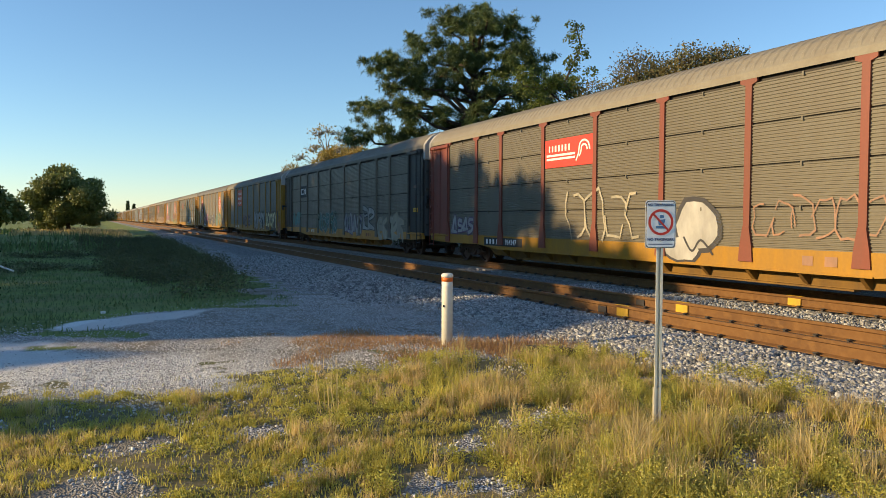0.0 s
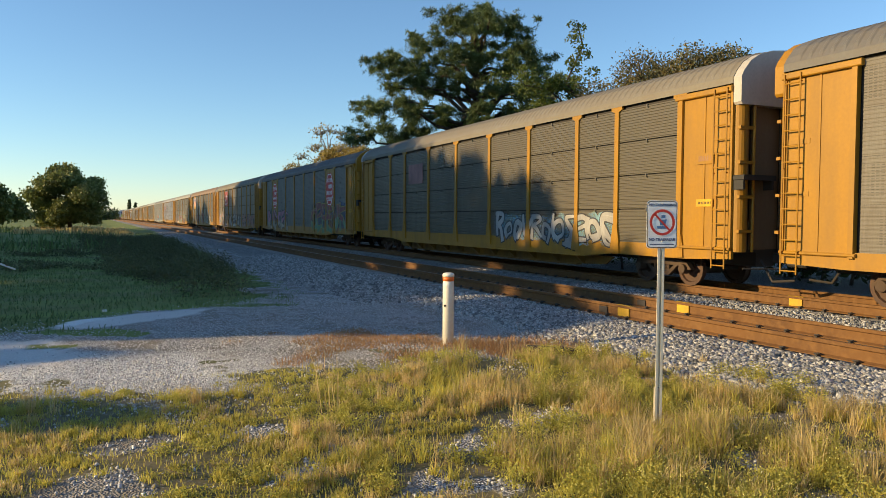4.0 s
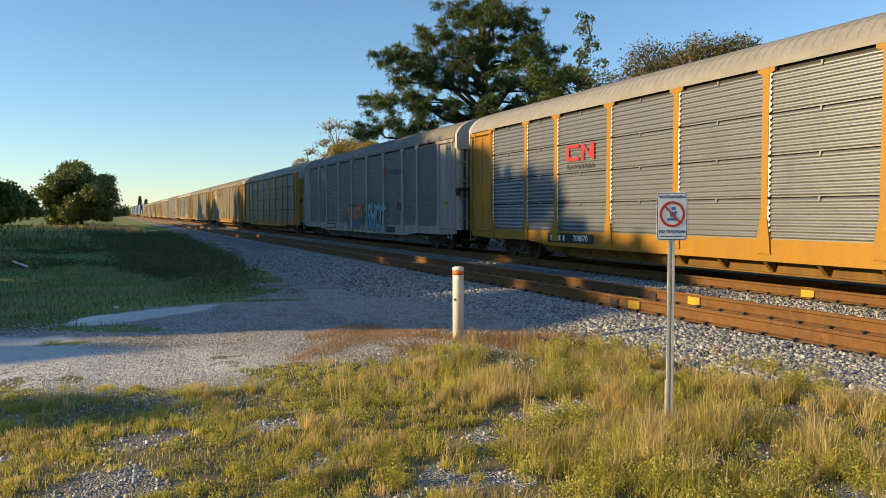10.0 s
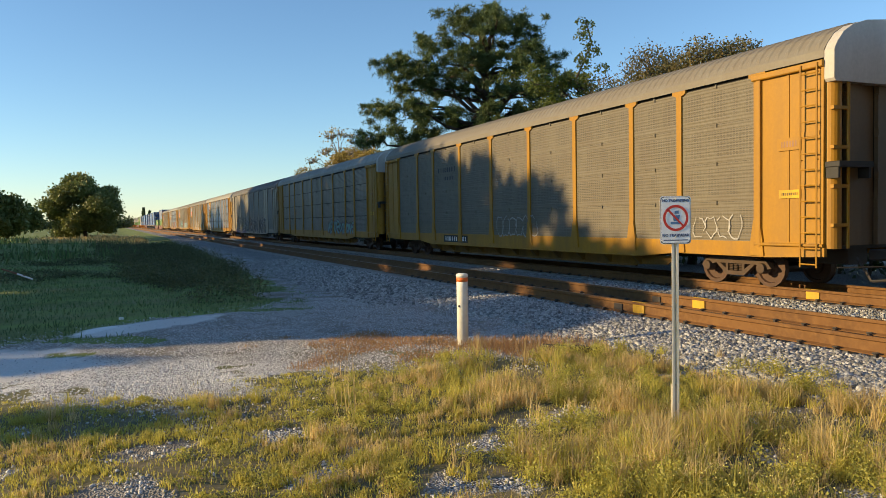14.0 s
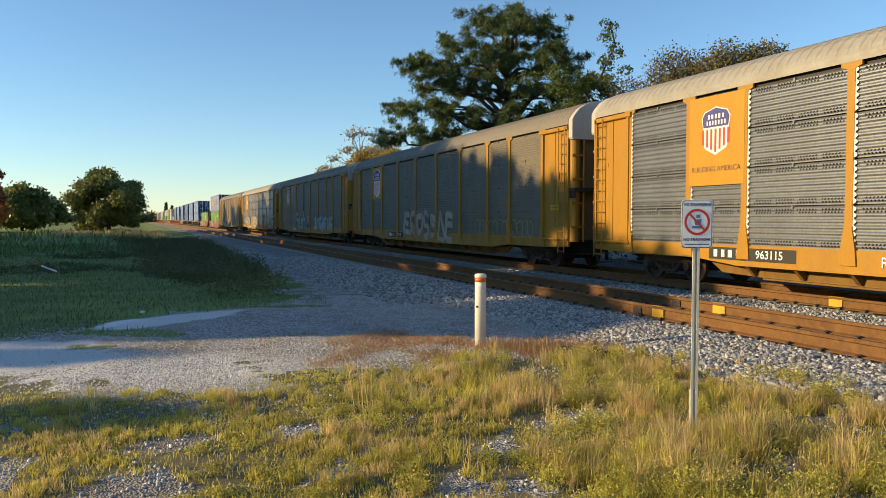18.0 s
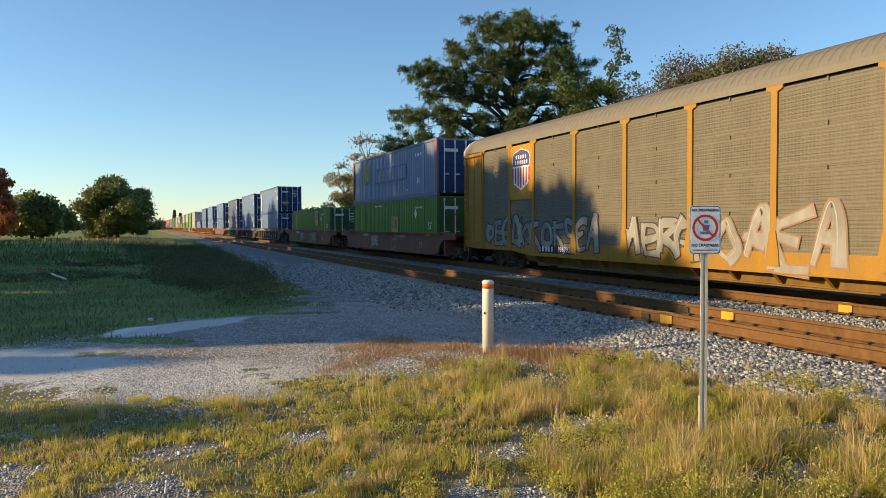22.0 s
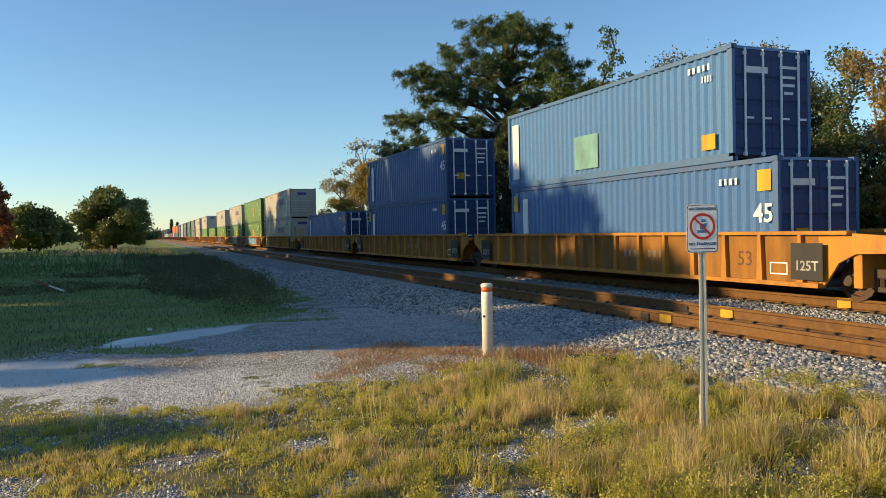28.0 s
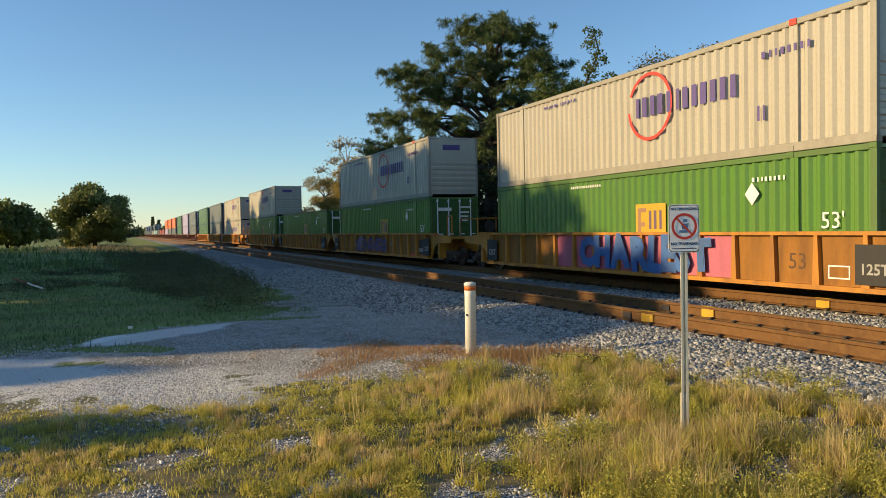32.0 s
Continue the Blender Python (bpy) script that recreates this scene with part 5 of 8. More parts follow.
    c = autorack(14, "rib", YEL, (0.185, 0.18, 0.165), PALE_ROOF, label="grey ribbed car carrier with yellow end doors and small graffiti")
    graffiti(c, -9.0, -3.0, 0.9, 1.7, TEAL, VIOLET, 38, LEMON)
    c = autorack(15, "wide", (0.43, 0.36, 0.26), GREY, GREY_ROOF, label="cream car carrier with grey perforated panels and heavy graffiti", cap=(0.43, 0.36, 0.26))
    graffiti(c, 3.6, 10.8, 0.7, 2.4, INK, CHALK, 39, GOLD, low=INK)
    plate(c, "graffiti_ground", 3.4, 11.0, 0.62, 1.0, VIOLET, -1.536, 0.002)
    graffiti(c, -8.0, 3.4, 0.65, 2.2, INK, CHALK, 40, ORANGE)
    c = autorack(16, "wave", YEL, GALV, PALE_ROOF, label="bright galvanised car carrier with yellow posts and shield sign", metal=0.7, dirt=0.2)
    plate(c, "logo_panel", 7.15, 9.05, 2.55, EAVE - 0.1, paint(YEL, 0.2), -1.556)
    shield(c, 8.1, 3.9, 1.0, 1.2, -1.566)
    write("BUILDING AMERICA", 0.19, INK, c, (-1.565, 8.1, 2.95))
    outline_tag(c, -7.0, -3.0, 1.1, 1.9, PINK, 41, -1.57)
    number_row(c, 5.6, 8.3, "963115", BLACK)
    write("R1", 0.3, SIGN_WHITE, c, (-1.549, 3.4, 0.84))
    c = autorack(17, "perf", YEL, BEIGE, TAN_ROOF, label="tan perforated car carrier with yellow posts and white graffiti")
    plate(c, "logo_panel", 7.15, 9.05, 2.9, EAVE - 0.1, paint(YEL, 0.2), -1.54)
    shield(c, 8.1, 3.85, 1.4, 1.7, -1.55)
    graffiti(c, -3.5, 3.2, 0.72, 2.15, CREAM, BROWNISH, 42, CREAM)
    outline_tag(c, -11.0, -6.0, 1.0, 1.7, LEMON, 43)
    number_row(c, 3.4, 6.0, "996913", BLACK)
    c = autorack(18, "perf", YEL, BEIGE, TAN_ROOF, label="tan perforated car carrier with white and mint graffiti")
    plate(c, "logo_panel", 7.15, 9.05, 3.0, EAVE - 0.1, paint(YEL, 0.2), -1.54)
    shield(c, 8.1, 3.95, 1.3, 1.5, -1.55)
    word(c, "SHOWA2", 1.45, 7.6, 1.45, GREY_SPRAY, CHALK, None, 0.95)
    word(c, "Fash", 1.85, 2.55, 1.48, spray((0.26, 0.50, 0.48)), INK, None, 1.22)
    sprayed("heart", [[(-0.55, 1.3), (-0.10, 1.75), (-0.10, 2.0), (-0.30, 2.1), (-0.55, 1.95), (-0.80, 2.1), (-1.00, 2.0), (-1.00, 1.75)]], ROSE, c, -1.54)
    word(c, "STAY", 0.3, -0.7, 1.12, INK, INK, None)
    graffiti(c, -9.0, -3.0, 0.9, 1.9, SKYBLUE, CHALK, 46, INK)
    number_row(c, 4.0, 6.0)
    c = autorack(19, "wave", YEL, (0.40, 0.41, 0.40), PALE_ROOF, label="grey galvanised car carrier with yellow posts and red-edged graffiti", metal=0.75, dirt=0.3)
    plate(c, "logo_panel", 7.15, 9.05, 2.9, EAVE - 0.1, paint(YEL, 0.2), -1.556)
    shield(c, 8.1, 4.0, 0.8, 1.0, -1.566)
    word(c, "NEON", 1.35, 7.5, 1.45, CHALK, INK, SEA, 1.0, -1.56)
    graffiti(c, -1.5, 4.4, 0.65, 2.2, CREAM, BRICK, 48, CREAM, -1.56)
    graffiti(c, -12.4, -8.8, 0.7, 2.1, CHALK, BRICK, 49, PINK, -1.56)
    word(c, "R", 2.0, -5.2, 1.4, BRICK, CHALK, CHALK, 1.2, -1.56)
    number_row(c, 5.0, 7.4, plate_colour=BLACK)
    c = autorack(20, "perf", YEL, BEIGE, TAN_ROOF, label="last tan perforated car carrier with large white graffiti")
    plate(c, "logo_panel", 7.15, 9.05, 2.7, EAVE - 0.1, paint(YEL, 0.2), -1.54)
    shield(c, 8.1, 3.85, 1.5, 1.6, -1.55)
    graffiti(c, 6.6, 11.2, 0.8, 1.95, FADED, INK, 51)
    graffiti(c, 2.8, 6.4, 0.8, 1.95, FADED, INK, 52)
    graffiti(c, -1.8, 1.4, 0.75, 1.9, FADED, INK, 53)
    graffiti(c, -6.3, -2.4, 0.6, 2.1, FADED, BROWNISH, 54)
    number_row(c, 4.3, 6.6, "996793", BLACK)


autoracks()


# ---- well cars and containers ----
def corrugated(length, high, pitch=0.28, depth=0.06, flat=0.26):
    """A sheet with upright corrugations, in y, z, facing -x."""
    n = max(2, round(length / pitch))
    p = length / n
    prof = []
    for i in range(n):
        y = -length / 2 + i * p
        prof += [(0, y), (0, y + p * flat), (depth, y + p * 0.5), (depth, y + p * (0.5 + flat))]
    prof.append((0, length / 2))
    m = len(prof)
    v = [(x, y, z) for z in (0, high) for x, y in prof]
    return Shape().add(v, [(i, m + i, m + i + 1, i + 1) for i in range(m - 1)]).mesh("sheet")


CW, CH = 1.295, 2.896


def container(s, length, z, colour, kind, label, rib=0.28, bits=None, s0=0.0, plain=False):
    """A shipping container: corrugated sides, frame rails, corner castings, and the end with its doors."""
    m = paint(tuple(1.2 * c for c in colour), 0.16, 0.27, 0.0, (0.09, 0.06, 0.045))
    # door colour is darkened: the shade on the sunless end is painted in
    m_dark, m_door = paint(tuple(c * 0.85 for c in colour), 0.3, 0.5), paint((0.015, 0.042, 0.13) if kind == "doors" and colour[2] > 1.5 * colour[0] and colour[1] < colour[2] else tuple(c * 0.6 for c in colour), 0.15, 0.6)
    c = rolling(thing("shipping_container", (0, 0, 0), label, "container", "containers on the well cars"), s, RAIL_TOP + z)
    h = length / 2
    wall = once(("wall", round(length, 2), rib), lambda: corrugated(length - 0.24, CH - 0.34, rib), m)
    piece("side_wall", wall, c, (-CW + 0.025, 0, 0.2))
    piece("side_wall", wall, c, (CW - 0.025, 0, 0.2), "", pose(0, 0, 0, 0, 0, 180))
    piece("frame", once(("frame", round(length, 2)), lambda: Shape().box(-CW, -CW + 0.08, -h, h, 0.0, 0.2, 0.01).box(CW - 0.08, CW, -h, h, 0.0, 0.2, 0.01)
                        .box(-CW, -CW + 0.07, -h, h, CH - 0.14, CH - 0.01, 0.01).box(CW - 0.07, CW, -h, h, CH - 0.14, CH - 0.01, 0.01)
                        .box(-CW, -CW + 0.1, -h, -h + 0.14, 0.1, CH - 0.1).box(-CW, -CW + 0.1, h - 0.14, h, 0.1, CH - 0.1)
                        .box(CW - 0.1, CW, -h, -h + 0.14, 0.1, CH - 0.1).box(CW - 0.1, CW, h - 0.14, h, 0.1, CH - 0.1).mesh("frame"), m_dark), c)
    piece("roof", once(("croof", round(length, 2)), lambda: Shape().box(-CW + 0.03, CW - 0.03, -h + 0.05, h - 0.05, CH - 0.1, CH - 0.03).mesh("roof"), m), c)
    piece("floor", once(("cfloor", round(length, 2)), lambda: Shape().box(-CW + 0.06, CW - 0.06, -h + 0.1, h - 0.1, 0.08, 0.2).mesh("floor"), DARK_STEEL), c)
    cast = once("casting", lambda: Shape().box(-0.08, 0.09, -0.09, 0.09, -0.06, 0.06, 0.012).box(-0.084, -0.06, -0.03, 0.03, -0.02, 0.02).mesh("casting"), m_dark)
    ends = [h - 0.09]
    if length > 14.5:
        ends.append(6.005)
        for y in (-6.095, 6.095):
            piece("frame_post", once("frame_post", lambda: Shape().box(-0.012, 0.02, -0.11, 0.11, 0.1, CH - 0.1).box(-0.016, 0, -0.012, 0.012, 0.12, CH - 0.12).mesh("frame_post"), m), c, (-CW + 0.02, y, 0))
    for e in ends:
        for y in (-e, e):
            for zz in (0.06, CH - 0.06):
                piece("corner_casting", cast, c, (-CW + 0.07, y, zz))
    for y in (-h + 0.09, h - 0.09):
        piece("corner_casting", cast, c, (CW - 0.07, y, CH - 0.06), "", pose(0, 0, 0, 0, 0, 180))
    piece("end_wall", once("end_wall", lambda: Shape().box(-CW + 0.1, CW - 0.1, -0.04, 0.0, 0.1, CH - 0.1).mesh("end_wall"), m), c, (0, h - 0.02, 0))
    if kind == "doors":
        steps = [p for z in (0.3, 0.9, 1.5, 2.1) for p in ((-0.03, z), (-0.055, z + 0.05), (-0.055, z + 0.45), (-0.03, z + 0.5))]
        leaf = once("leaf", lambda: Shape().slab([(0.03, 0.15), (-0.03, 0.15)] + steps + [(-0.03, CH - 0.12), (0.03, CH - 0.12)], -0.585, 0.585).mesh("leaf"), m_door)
        rod = once("rod", lambda: Shape().tube((0, -0.075, 0.12), (0, -0.075, CH - 0.1), 0.03, 8).box(-0.05, 0.05, -0.08, -0.02, 0.14, 0.22).box(-0.05, 0.05, -0.08, -0.02, CH - 0.25, CH - 0.17)
                   .box(-0.02, 0.25, -0.1, -0.06, 1.05, 1.1).mesh("rod"), paint((0.80, 0.80, 0.80), 0.15, 0.45, 0.0))
        for x in (-0.59, 0.59):
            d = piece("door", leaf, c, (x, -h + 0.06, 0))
            for dx in (-0.3, 0.28):
                piece("lock_rod", rod, d, (dx, 0, 0), "galvanised lock rod")
        for zz, n, w in ((2.35, 5, 0.6), (2.1, 7, 0.45), (1.9, 6, 0.4), (1.7, 4, 0.3)):
            me = once(("endbar", n), lambda: Shape().box(-w / 2, w / 2, -0.012, 0, 0, 0.07).mesh("marking"), SIGN_WHITE)
            piece("marking", me, c, (0.55, -h + 0.005, zz))
        piece("marking", once("endplate", lambda: Shape().box(-0.35, 0.35, -0.012, 0, 0, 0.16).mesh("marking"), SIGN_WHITE), c, (-0.5, -h + 0.005, 2.2))
    else:
        steps = [p for z in (0.25 + k * 0.26 for k in range(6)) for p in ((-0.03, z), (-0.055, z + 0.03), (-0.055, z + 0.14), (-0.03, z + 0.17))]
        s_ = Shape().slab([(0.03, 0.12), (-0.03, 0.12)] + steps + [(-0.03, CH - 0.12), (0.03, CH - 0.12)], -CW + 0.1, CW - 0.1)
        piece("door", once("flush_end", lambda: s_.mesh("flush_end"), m), c, (0, -h + 0.06, 0))
    if bits:
        bits(c, h)
    return c


def yellow_logo(c, y, z, w=1.15):
    """A yellow square sign with dark plain shapes."""
    g = plate(c, "logo_panel", y - w / 2, y + w / 2, z - w * 0.45, z + w * 0.45, paint((0.52, 0.33, 0.02), 0.2), -CW - 0.001, label="yellow sign with dark shapes")
    g2 = -CW - 0.012
    sprayed("logo_shape", [[(y + w * 0.42, z - w * 0.36), (y + w * 0.42, z + w * 0.36), (y + w * 0.14, z + w * 0.36), (y + w * 0.14, z + w * 0.27), (y + w * 0.32, z + w * 0.27), (y + w * 0.32, z + w * 0.05), (y + w * 0.18, z + w * 0.05),
                            (y + w * 0.18, z - w * 0.04), (y + w * 0.32, z - w * 0.04), (y + w * 0.32, z - w * 0.27), (y + w * 0.14, z - w * 0.27), (y + w * 0.14, z - w * 0.36)]], BROWNISH, c, g2)
    bars(c, y - w * 0.4, y + w * 0.1, z - w * 0.1, z + w * 0.3, 3, VIOLET, g2, "logo_shape")


def stroke_marks(c, y, z, material=None, n=8, w=1.4, h=0.16):
    bars(c, y - w / 2, y + w / 2, z, z + h, n, material or SIGN_WHITE, -CW - 0.006)


PURPLE = paint((0.10, 0.07, 0.24), 0.15)


def ring_logo(c, y, z, r):
    """A broken red ring with a row of dark purple bars beside it."""
    polys = []
    for i in range(30):
        a, b = radians(i * 11 + 25), radians(i * 11 + 36)
        polys.append([(y + r * math.cos(a), z + r * math.sin(a)), (y + r * math.cos(b), z + r * math.sin(b)), (y + r * 0.9 * math.cos(b), z + r * 0.9 * math.sin(b)), (y + r * 0.9 * math.cos(a), z + r * 0.9 * math.sin(a))])
    sprayed("logo_ring", polys, SIGN_RED, c, -CW - 0.006)
    bars(c, y - 0.75 * r * 4.6, y + 0.75 * r, z - 0.28 * r, z + 0.30 * r, 12, PURPLE, -CW - 0.008, "logo_shape", 5)


def marks53(c, h):
    write("53'", 0.5, SIGN_WHITE, c, (-CW - 0.002, -h + 1.0, 1.35))
    stroke_marks(c, -h + 2.7, 2.3, None, 8, 1.0, 0.10)
    stroke_marks(c, 2.0, 2.55, None, 14, 1.7, 0.08)
    stroke_marks(c, -6.8, 0.8, None, 3, 0.4, 0.2)
    sprayed("diamond", [[(-4.9, 1.75), (-4.68, 2.02), (-4.9, 2.29), (-5.12, 2.02)]], SIGN_WHITE, c, -CW - 0.006)


def bits_emp(c, h):
    marks53(c, h)
    yellow_logo(c, -1.2, 1.35, 1.3)


def bits_emp_late(c, h):
    marks53(c, h)
    yellow_logo(c, -3.15, 2.05, 1.4)


def bits_emp_top(c, h):
    yellow_logo(c, 4.75, 1.85, 1.15)
    plate(c, "stripe_panel", -3.4, 2.6, 1.12, 1.98, paint((0.12, 0.13, 0.34), 0.15), -CW - 0.001)
    bars(c, -3.3, 2.5, 1.2, 1.9, 20, CHALK, -CW - 0.011)
    stroke_marks(c, -5.3, 2.2, None, 3, 1.2)
    stroke_marks(c, -5.3, 0.75, None, 2, 0.5, 0.3)
    for z in (0.4,):
        stroke_marks(c, -3.5, z, None, 2, 0.3, 0.1)
    red = paint((0.55, 0.10, 0.04), 0.2)
    plate(c, "end_band", h - 0.22, h - 0.01, 0.1, CH - 0.1, red, -CW - 0.002, label="red end post")
    plate(c, "end_band", -h + 0.01, -h + 0.22, 0.1, CH - 0.1, red, -CW - 0.002, label="red end post")


def bits_stg(c, h):
    ring_logo(c, -1.2, 1.75, 0.95)
    stroke_marks(c, -h + 2.9, 0.8, PURPLE, 2, 0.3, 0.35)
    stroke_marks(c, -h + 2.2, 2.2, PURPLE, 8, 1.4)
    stroke_marks(c, 3.5, 2.5, PURPLE, 12, 2.0, 0.09)
    me = once("stg_end", lambda: Shape().box(-0.45, 0.45, -0.012, 0, 0, 0.26).mesh("marking"), PURPLE)
    piece("logo_shape", me, c, (-0.1, -h + 0.028, 2.25))
    for y in (-6.1,):
        plate(c, "red_corner", y - 0.1, y + 0.1, CH - 0.14, CH, SIGN_RED, -CW - 0.012)


def bits_blue45(c, h):
    plate(c, "yellow_tag", -h + 0.2, -h + 0.62, 2.1, 2.6, YELLOW_MARK, -CW - 0.004, label="yellow warning tag")
    plate(c, "yellow_tag", h - 0.55, h - 0.2, 2.0, 2.6, YELLOW_MARK, -CW - 0.004, label="yellow warning tag")
    plate(c, "name_strip", h - 1.35, h - 0.95, 0.35, 2.45, SIGN_WHITE, -CW - 0.004, label="white strip of upright lettering")
    stroke_marks(c, -h + 1.6, 2.3, None, 4, 0.7)
    write("45", 0.62, SIGN_WHITE, c, (-CW - 0.004, -h + 0.45, 1.55), bold=0.01)
    p = piece("yellow_tag", once("end_tag", lambda: Shape().box(-0.2, 0.2, -0.012, 0, 0, 0.3).mesh("tag"), YELLOW_MARK), c, (-0.55, -h + 0.005, 0.9))


def bits_blue40(c, h):
    plate(c, "name_strip", h - 0.9, h - 0.4, 0.35, 2.45, SIGN_WHITE, -CW - 0.004, label="white strip of upright lettering")
    plate(c, "repair_patch", 3.0 - 3.2, 4.4 - 3.2, 0.35, 1.45, TEAL, -CW - 0.004, label="pale teal repair patch")
    plate(c, "yellow_tag", -h + 0.6, -h + 1.1, 0.35, 0.75, YELLOW_MARK, -CW - 0.004)
    stroke_marks(c, -h + 1.2, 2.4, None, 5, 0.9)
    stroke_marks(c, -h + 0.9, 2.1, None, 4, 0.4)


def well_car(s, colour, near_end, far_end, label, well=8.35, tall=1.48, ribs=1.15, marks=None, chord=0.08):
    """A well car: two deep side girders with ribs, end decks over the trucks, brackets and couplers.
    near_end, far_end: 'own' has its own truck and coupler, 'shared' a truck shared with the next, 'none' rests on its neighbour's."""
    m = paint(colour, 0.72, 0.55, 0.0, (0.13, 0.055, 0.025))
    c = rolling(thing("well_car", (0, 0, 0), label, "railway car", "cars of the freight train"), s)
    a = 10.9 if near_end == "own" else 9.5
    b = 10.9 if far_end == "own" else 9.5
    key = ("girder", near_end == "own", far_end == "own", tall, chord)
    side = once(key, lambda: Shape().slab([(-well - 0.2, 0.28), (well + 0.2, 0.28), (well + 0.35, 0.45), (well + 0.6, 0.8), (well + 1.0, 1.0), (b, 1.05), (b, 1.32), (well + 1.0, 1.42), (well, tall), (-well, tall), (-well - 1.0, 1.42), (-a, 1.32), (-a, 1.05), (-well - 1.0, 1.0), (-well - 0.6, 0.8), (-well - 0.35, 0.45)], -1.47, -1.41)
                .slab([(-well - 0.9, tall - chord), (well + 0.9, tall - chord), (well + 0.9, tall), (-well - 0.9, tall)], -1.60, -1.36)
                .slab([(-well - 0.2, 0.26), (well + 0.2, 0.26), (well + 0.2, 0.36), (-well - 0.2, 0.36)], -1.61, -1.38).mesh("girder"), m)
    g1 = piece("side_girder", side, c)
    flip = Matrix.Diagonal((-1, 1, 1, 1))
    piece("side_girder", side, c, (0, 0, 0), "", flip)
    rib = once(("well_rib", tall, chord), lambda: Shape().slab([(-0.09, 0.36), (0.09, 0.36), (0.045, tall - chord), (-0.045, tall - chord)], -0.13, 0.0).mesh("rib"), m)
    if ribs:
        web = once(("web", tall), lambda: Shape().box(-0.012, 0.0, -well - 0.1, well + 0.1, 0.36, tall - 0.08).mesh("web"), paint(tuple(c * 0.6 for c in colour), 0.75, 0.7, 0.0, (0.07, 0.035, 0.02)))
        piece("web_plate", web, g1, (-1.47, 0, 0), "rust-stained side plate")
    if ribs:
        n = int(8.2 / ribs)
        for k in range(-n, n + 1):
            piece("rib", rib, g1, (-1.465, (k + (0.35 if ribs > 1.3 else 0.0)) * ribs, 0))
    piece("well_floor", once("well_floor", lambda: Shape().box(-1.4, 1.4, -well, well, 0.24, 0.30).mesh("well_floor"), DARK_STEEL), c)
    deck = once("deck", lambda: Shape().box(-1.4, 1.4, -0.9, 0.9, 1.2, 1.3).box(-0.35, 0.35, -1.0, 1.0, 0.62, 1.2, 0.05).box(-1.4, 1.4, 0.55, 0.75, 0.3, 1.2).mesh("deck"), m)
    rail_ = once("end_rail", lambda: Shape().tube((-1.3, -0.7, 1.3), (-1.3, -0.7, 2.25), 0.03, 8).tube((-1.3, -0.2, 1.3), (-1.3, -0.2, 2.25), 0.03, 8).tube((-1.3, -0.7, 2.25), (-1.3, -0.2, 2.25), 0.03, 8)
                 .tube((-0.9, -0.75, 1.3), (-0.9, -0.75, 2.1), 0.025, 8).tube((0.9, -0.75, 1.3), (0.9, -0.75, 2.1), 0.025, 8).tube((-0.9, -0.75, 2.1), (0.9, -0.75, 2.1), 0.025, 8).mesh("end_rail"), m)
    for sgn, kind in ((-1, near_end), (1, far_end)):
        turn = pose(0, 0, 0, 0, 0, 0 if sgn < 0 else 180)
        if kind == "own":
            piece("end_deck", deck, c, (0, sgn * 10.0, 0), "", turn)
            piece("end_rail", rail_, c, (0, sgn * 10.0, 0), "", turn)
            truck(c, sgn * 9.75)
            piece("coupler", once("coupler", coupler_mesh, DARK_STEEL), c, (0, sgn * 10.85, 0), "", turn)
            piece("brake_wheel", once("brake_wheel", lambda: Shape().lathe([(-0.02, 0.25), (0.0, 0.27), (0.02, 0.25)], "x", 16).box(-0.01, 0.01, -0.25, 0.25, -0.02, 0.02).mesh("brake_wheel"), DARK_STEEL), c, (0.6, sgn * 10.75, 1.75), "", pose(0, 0, 0, 0, 0, 90))
        else:
            piece("end_deck", deck, c, (0, sgn * 8.8, 0), "", turn)
            if kind == "shared":
                truck(c, sgn * 9.75)
    if marks:
        marks(c)
    return c


FEC_BROWN, GRAPHITE, TTX_ORANGE = (0.17, 0.058, 0.028), (0.06, 0.058, 0.056), (0.55, 0.225, 0.018)


def m_fec(c):
    bars(c, 3.4, 5.0, 1.06, 1.24, 8, SIGN_WHITE, -1.5)
    write("53", 0.5, paint((0.55, 0.28, 0.10), 0.2), c, (-1.5, -6.2, 0.72))
    bars(c, -3.9, -1.6, 1.05, 1.25, 12, CREAM, -1.5)
    outline_tag(c, -2.4, -1.3, 0.4, 1.05, CHALK, 61, -1.55)
    word(c, "JEME", 0.78, 2.3, 0.8, CHALK, BROWNISH, None, 0.9, -1.49)
    plate(c, "reflector", -4.8, -4.3, 1.25, 1.33, YELLOW_MARK, -1.5)
    plate(c, "reflector", -7.6, -6.9, 1.2, 1.3, YELLOW_MARK, -1.5)


def m_graphite(c):
    cream = paint((0.72, 0.56, 0.30), 0.2)
    write("53", 0.62, cream, c, (-1.487, -1.25, 0.72), bold=0.01)
    write("FEC", 0.34, cream, c, (-1.487, -2.85, 0.62), bold=0.004)
    bars(c, 1.6, 4.4, 1.27, 1.41, 13, SIGN_WHITE, -1.604)
    bars(c, -3.1, -1.85, 1.25, 1.38, 11, cream, -1.604)
    sprayed("logo_disc", [blob(-1.62, 1.32, 0.3, 0.26, random.Random(3), 14, 0.02, 2.0)], cream, c, -1.604)
    bars(c, 0.1, 0.75, 1.22, 1.32, 4, SIGN_WHITE, -1.604)
    bars(c, -6.2, -5.2, 0.6, 0.8, 4, cream, -1.487)
    sprayed("warning_plate", [[(0.05, 0.55), (0.35, 0.55), (0.35, 0.85), (0.05, 0.85)]], SIGN_WHITE, c, -1.487)
    for y in (1.15, -0.65, -3.9, -7.0, 6.5):
        plate(c, "reflector", y - 0.22, y + 0.22, 1.20, 1.29, paint((0.62, 0.32, 0.03), 0.15), -1.602)


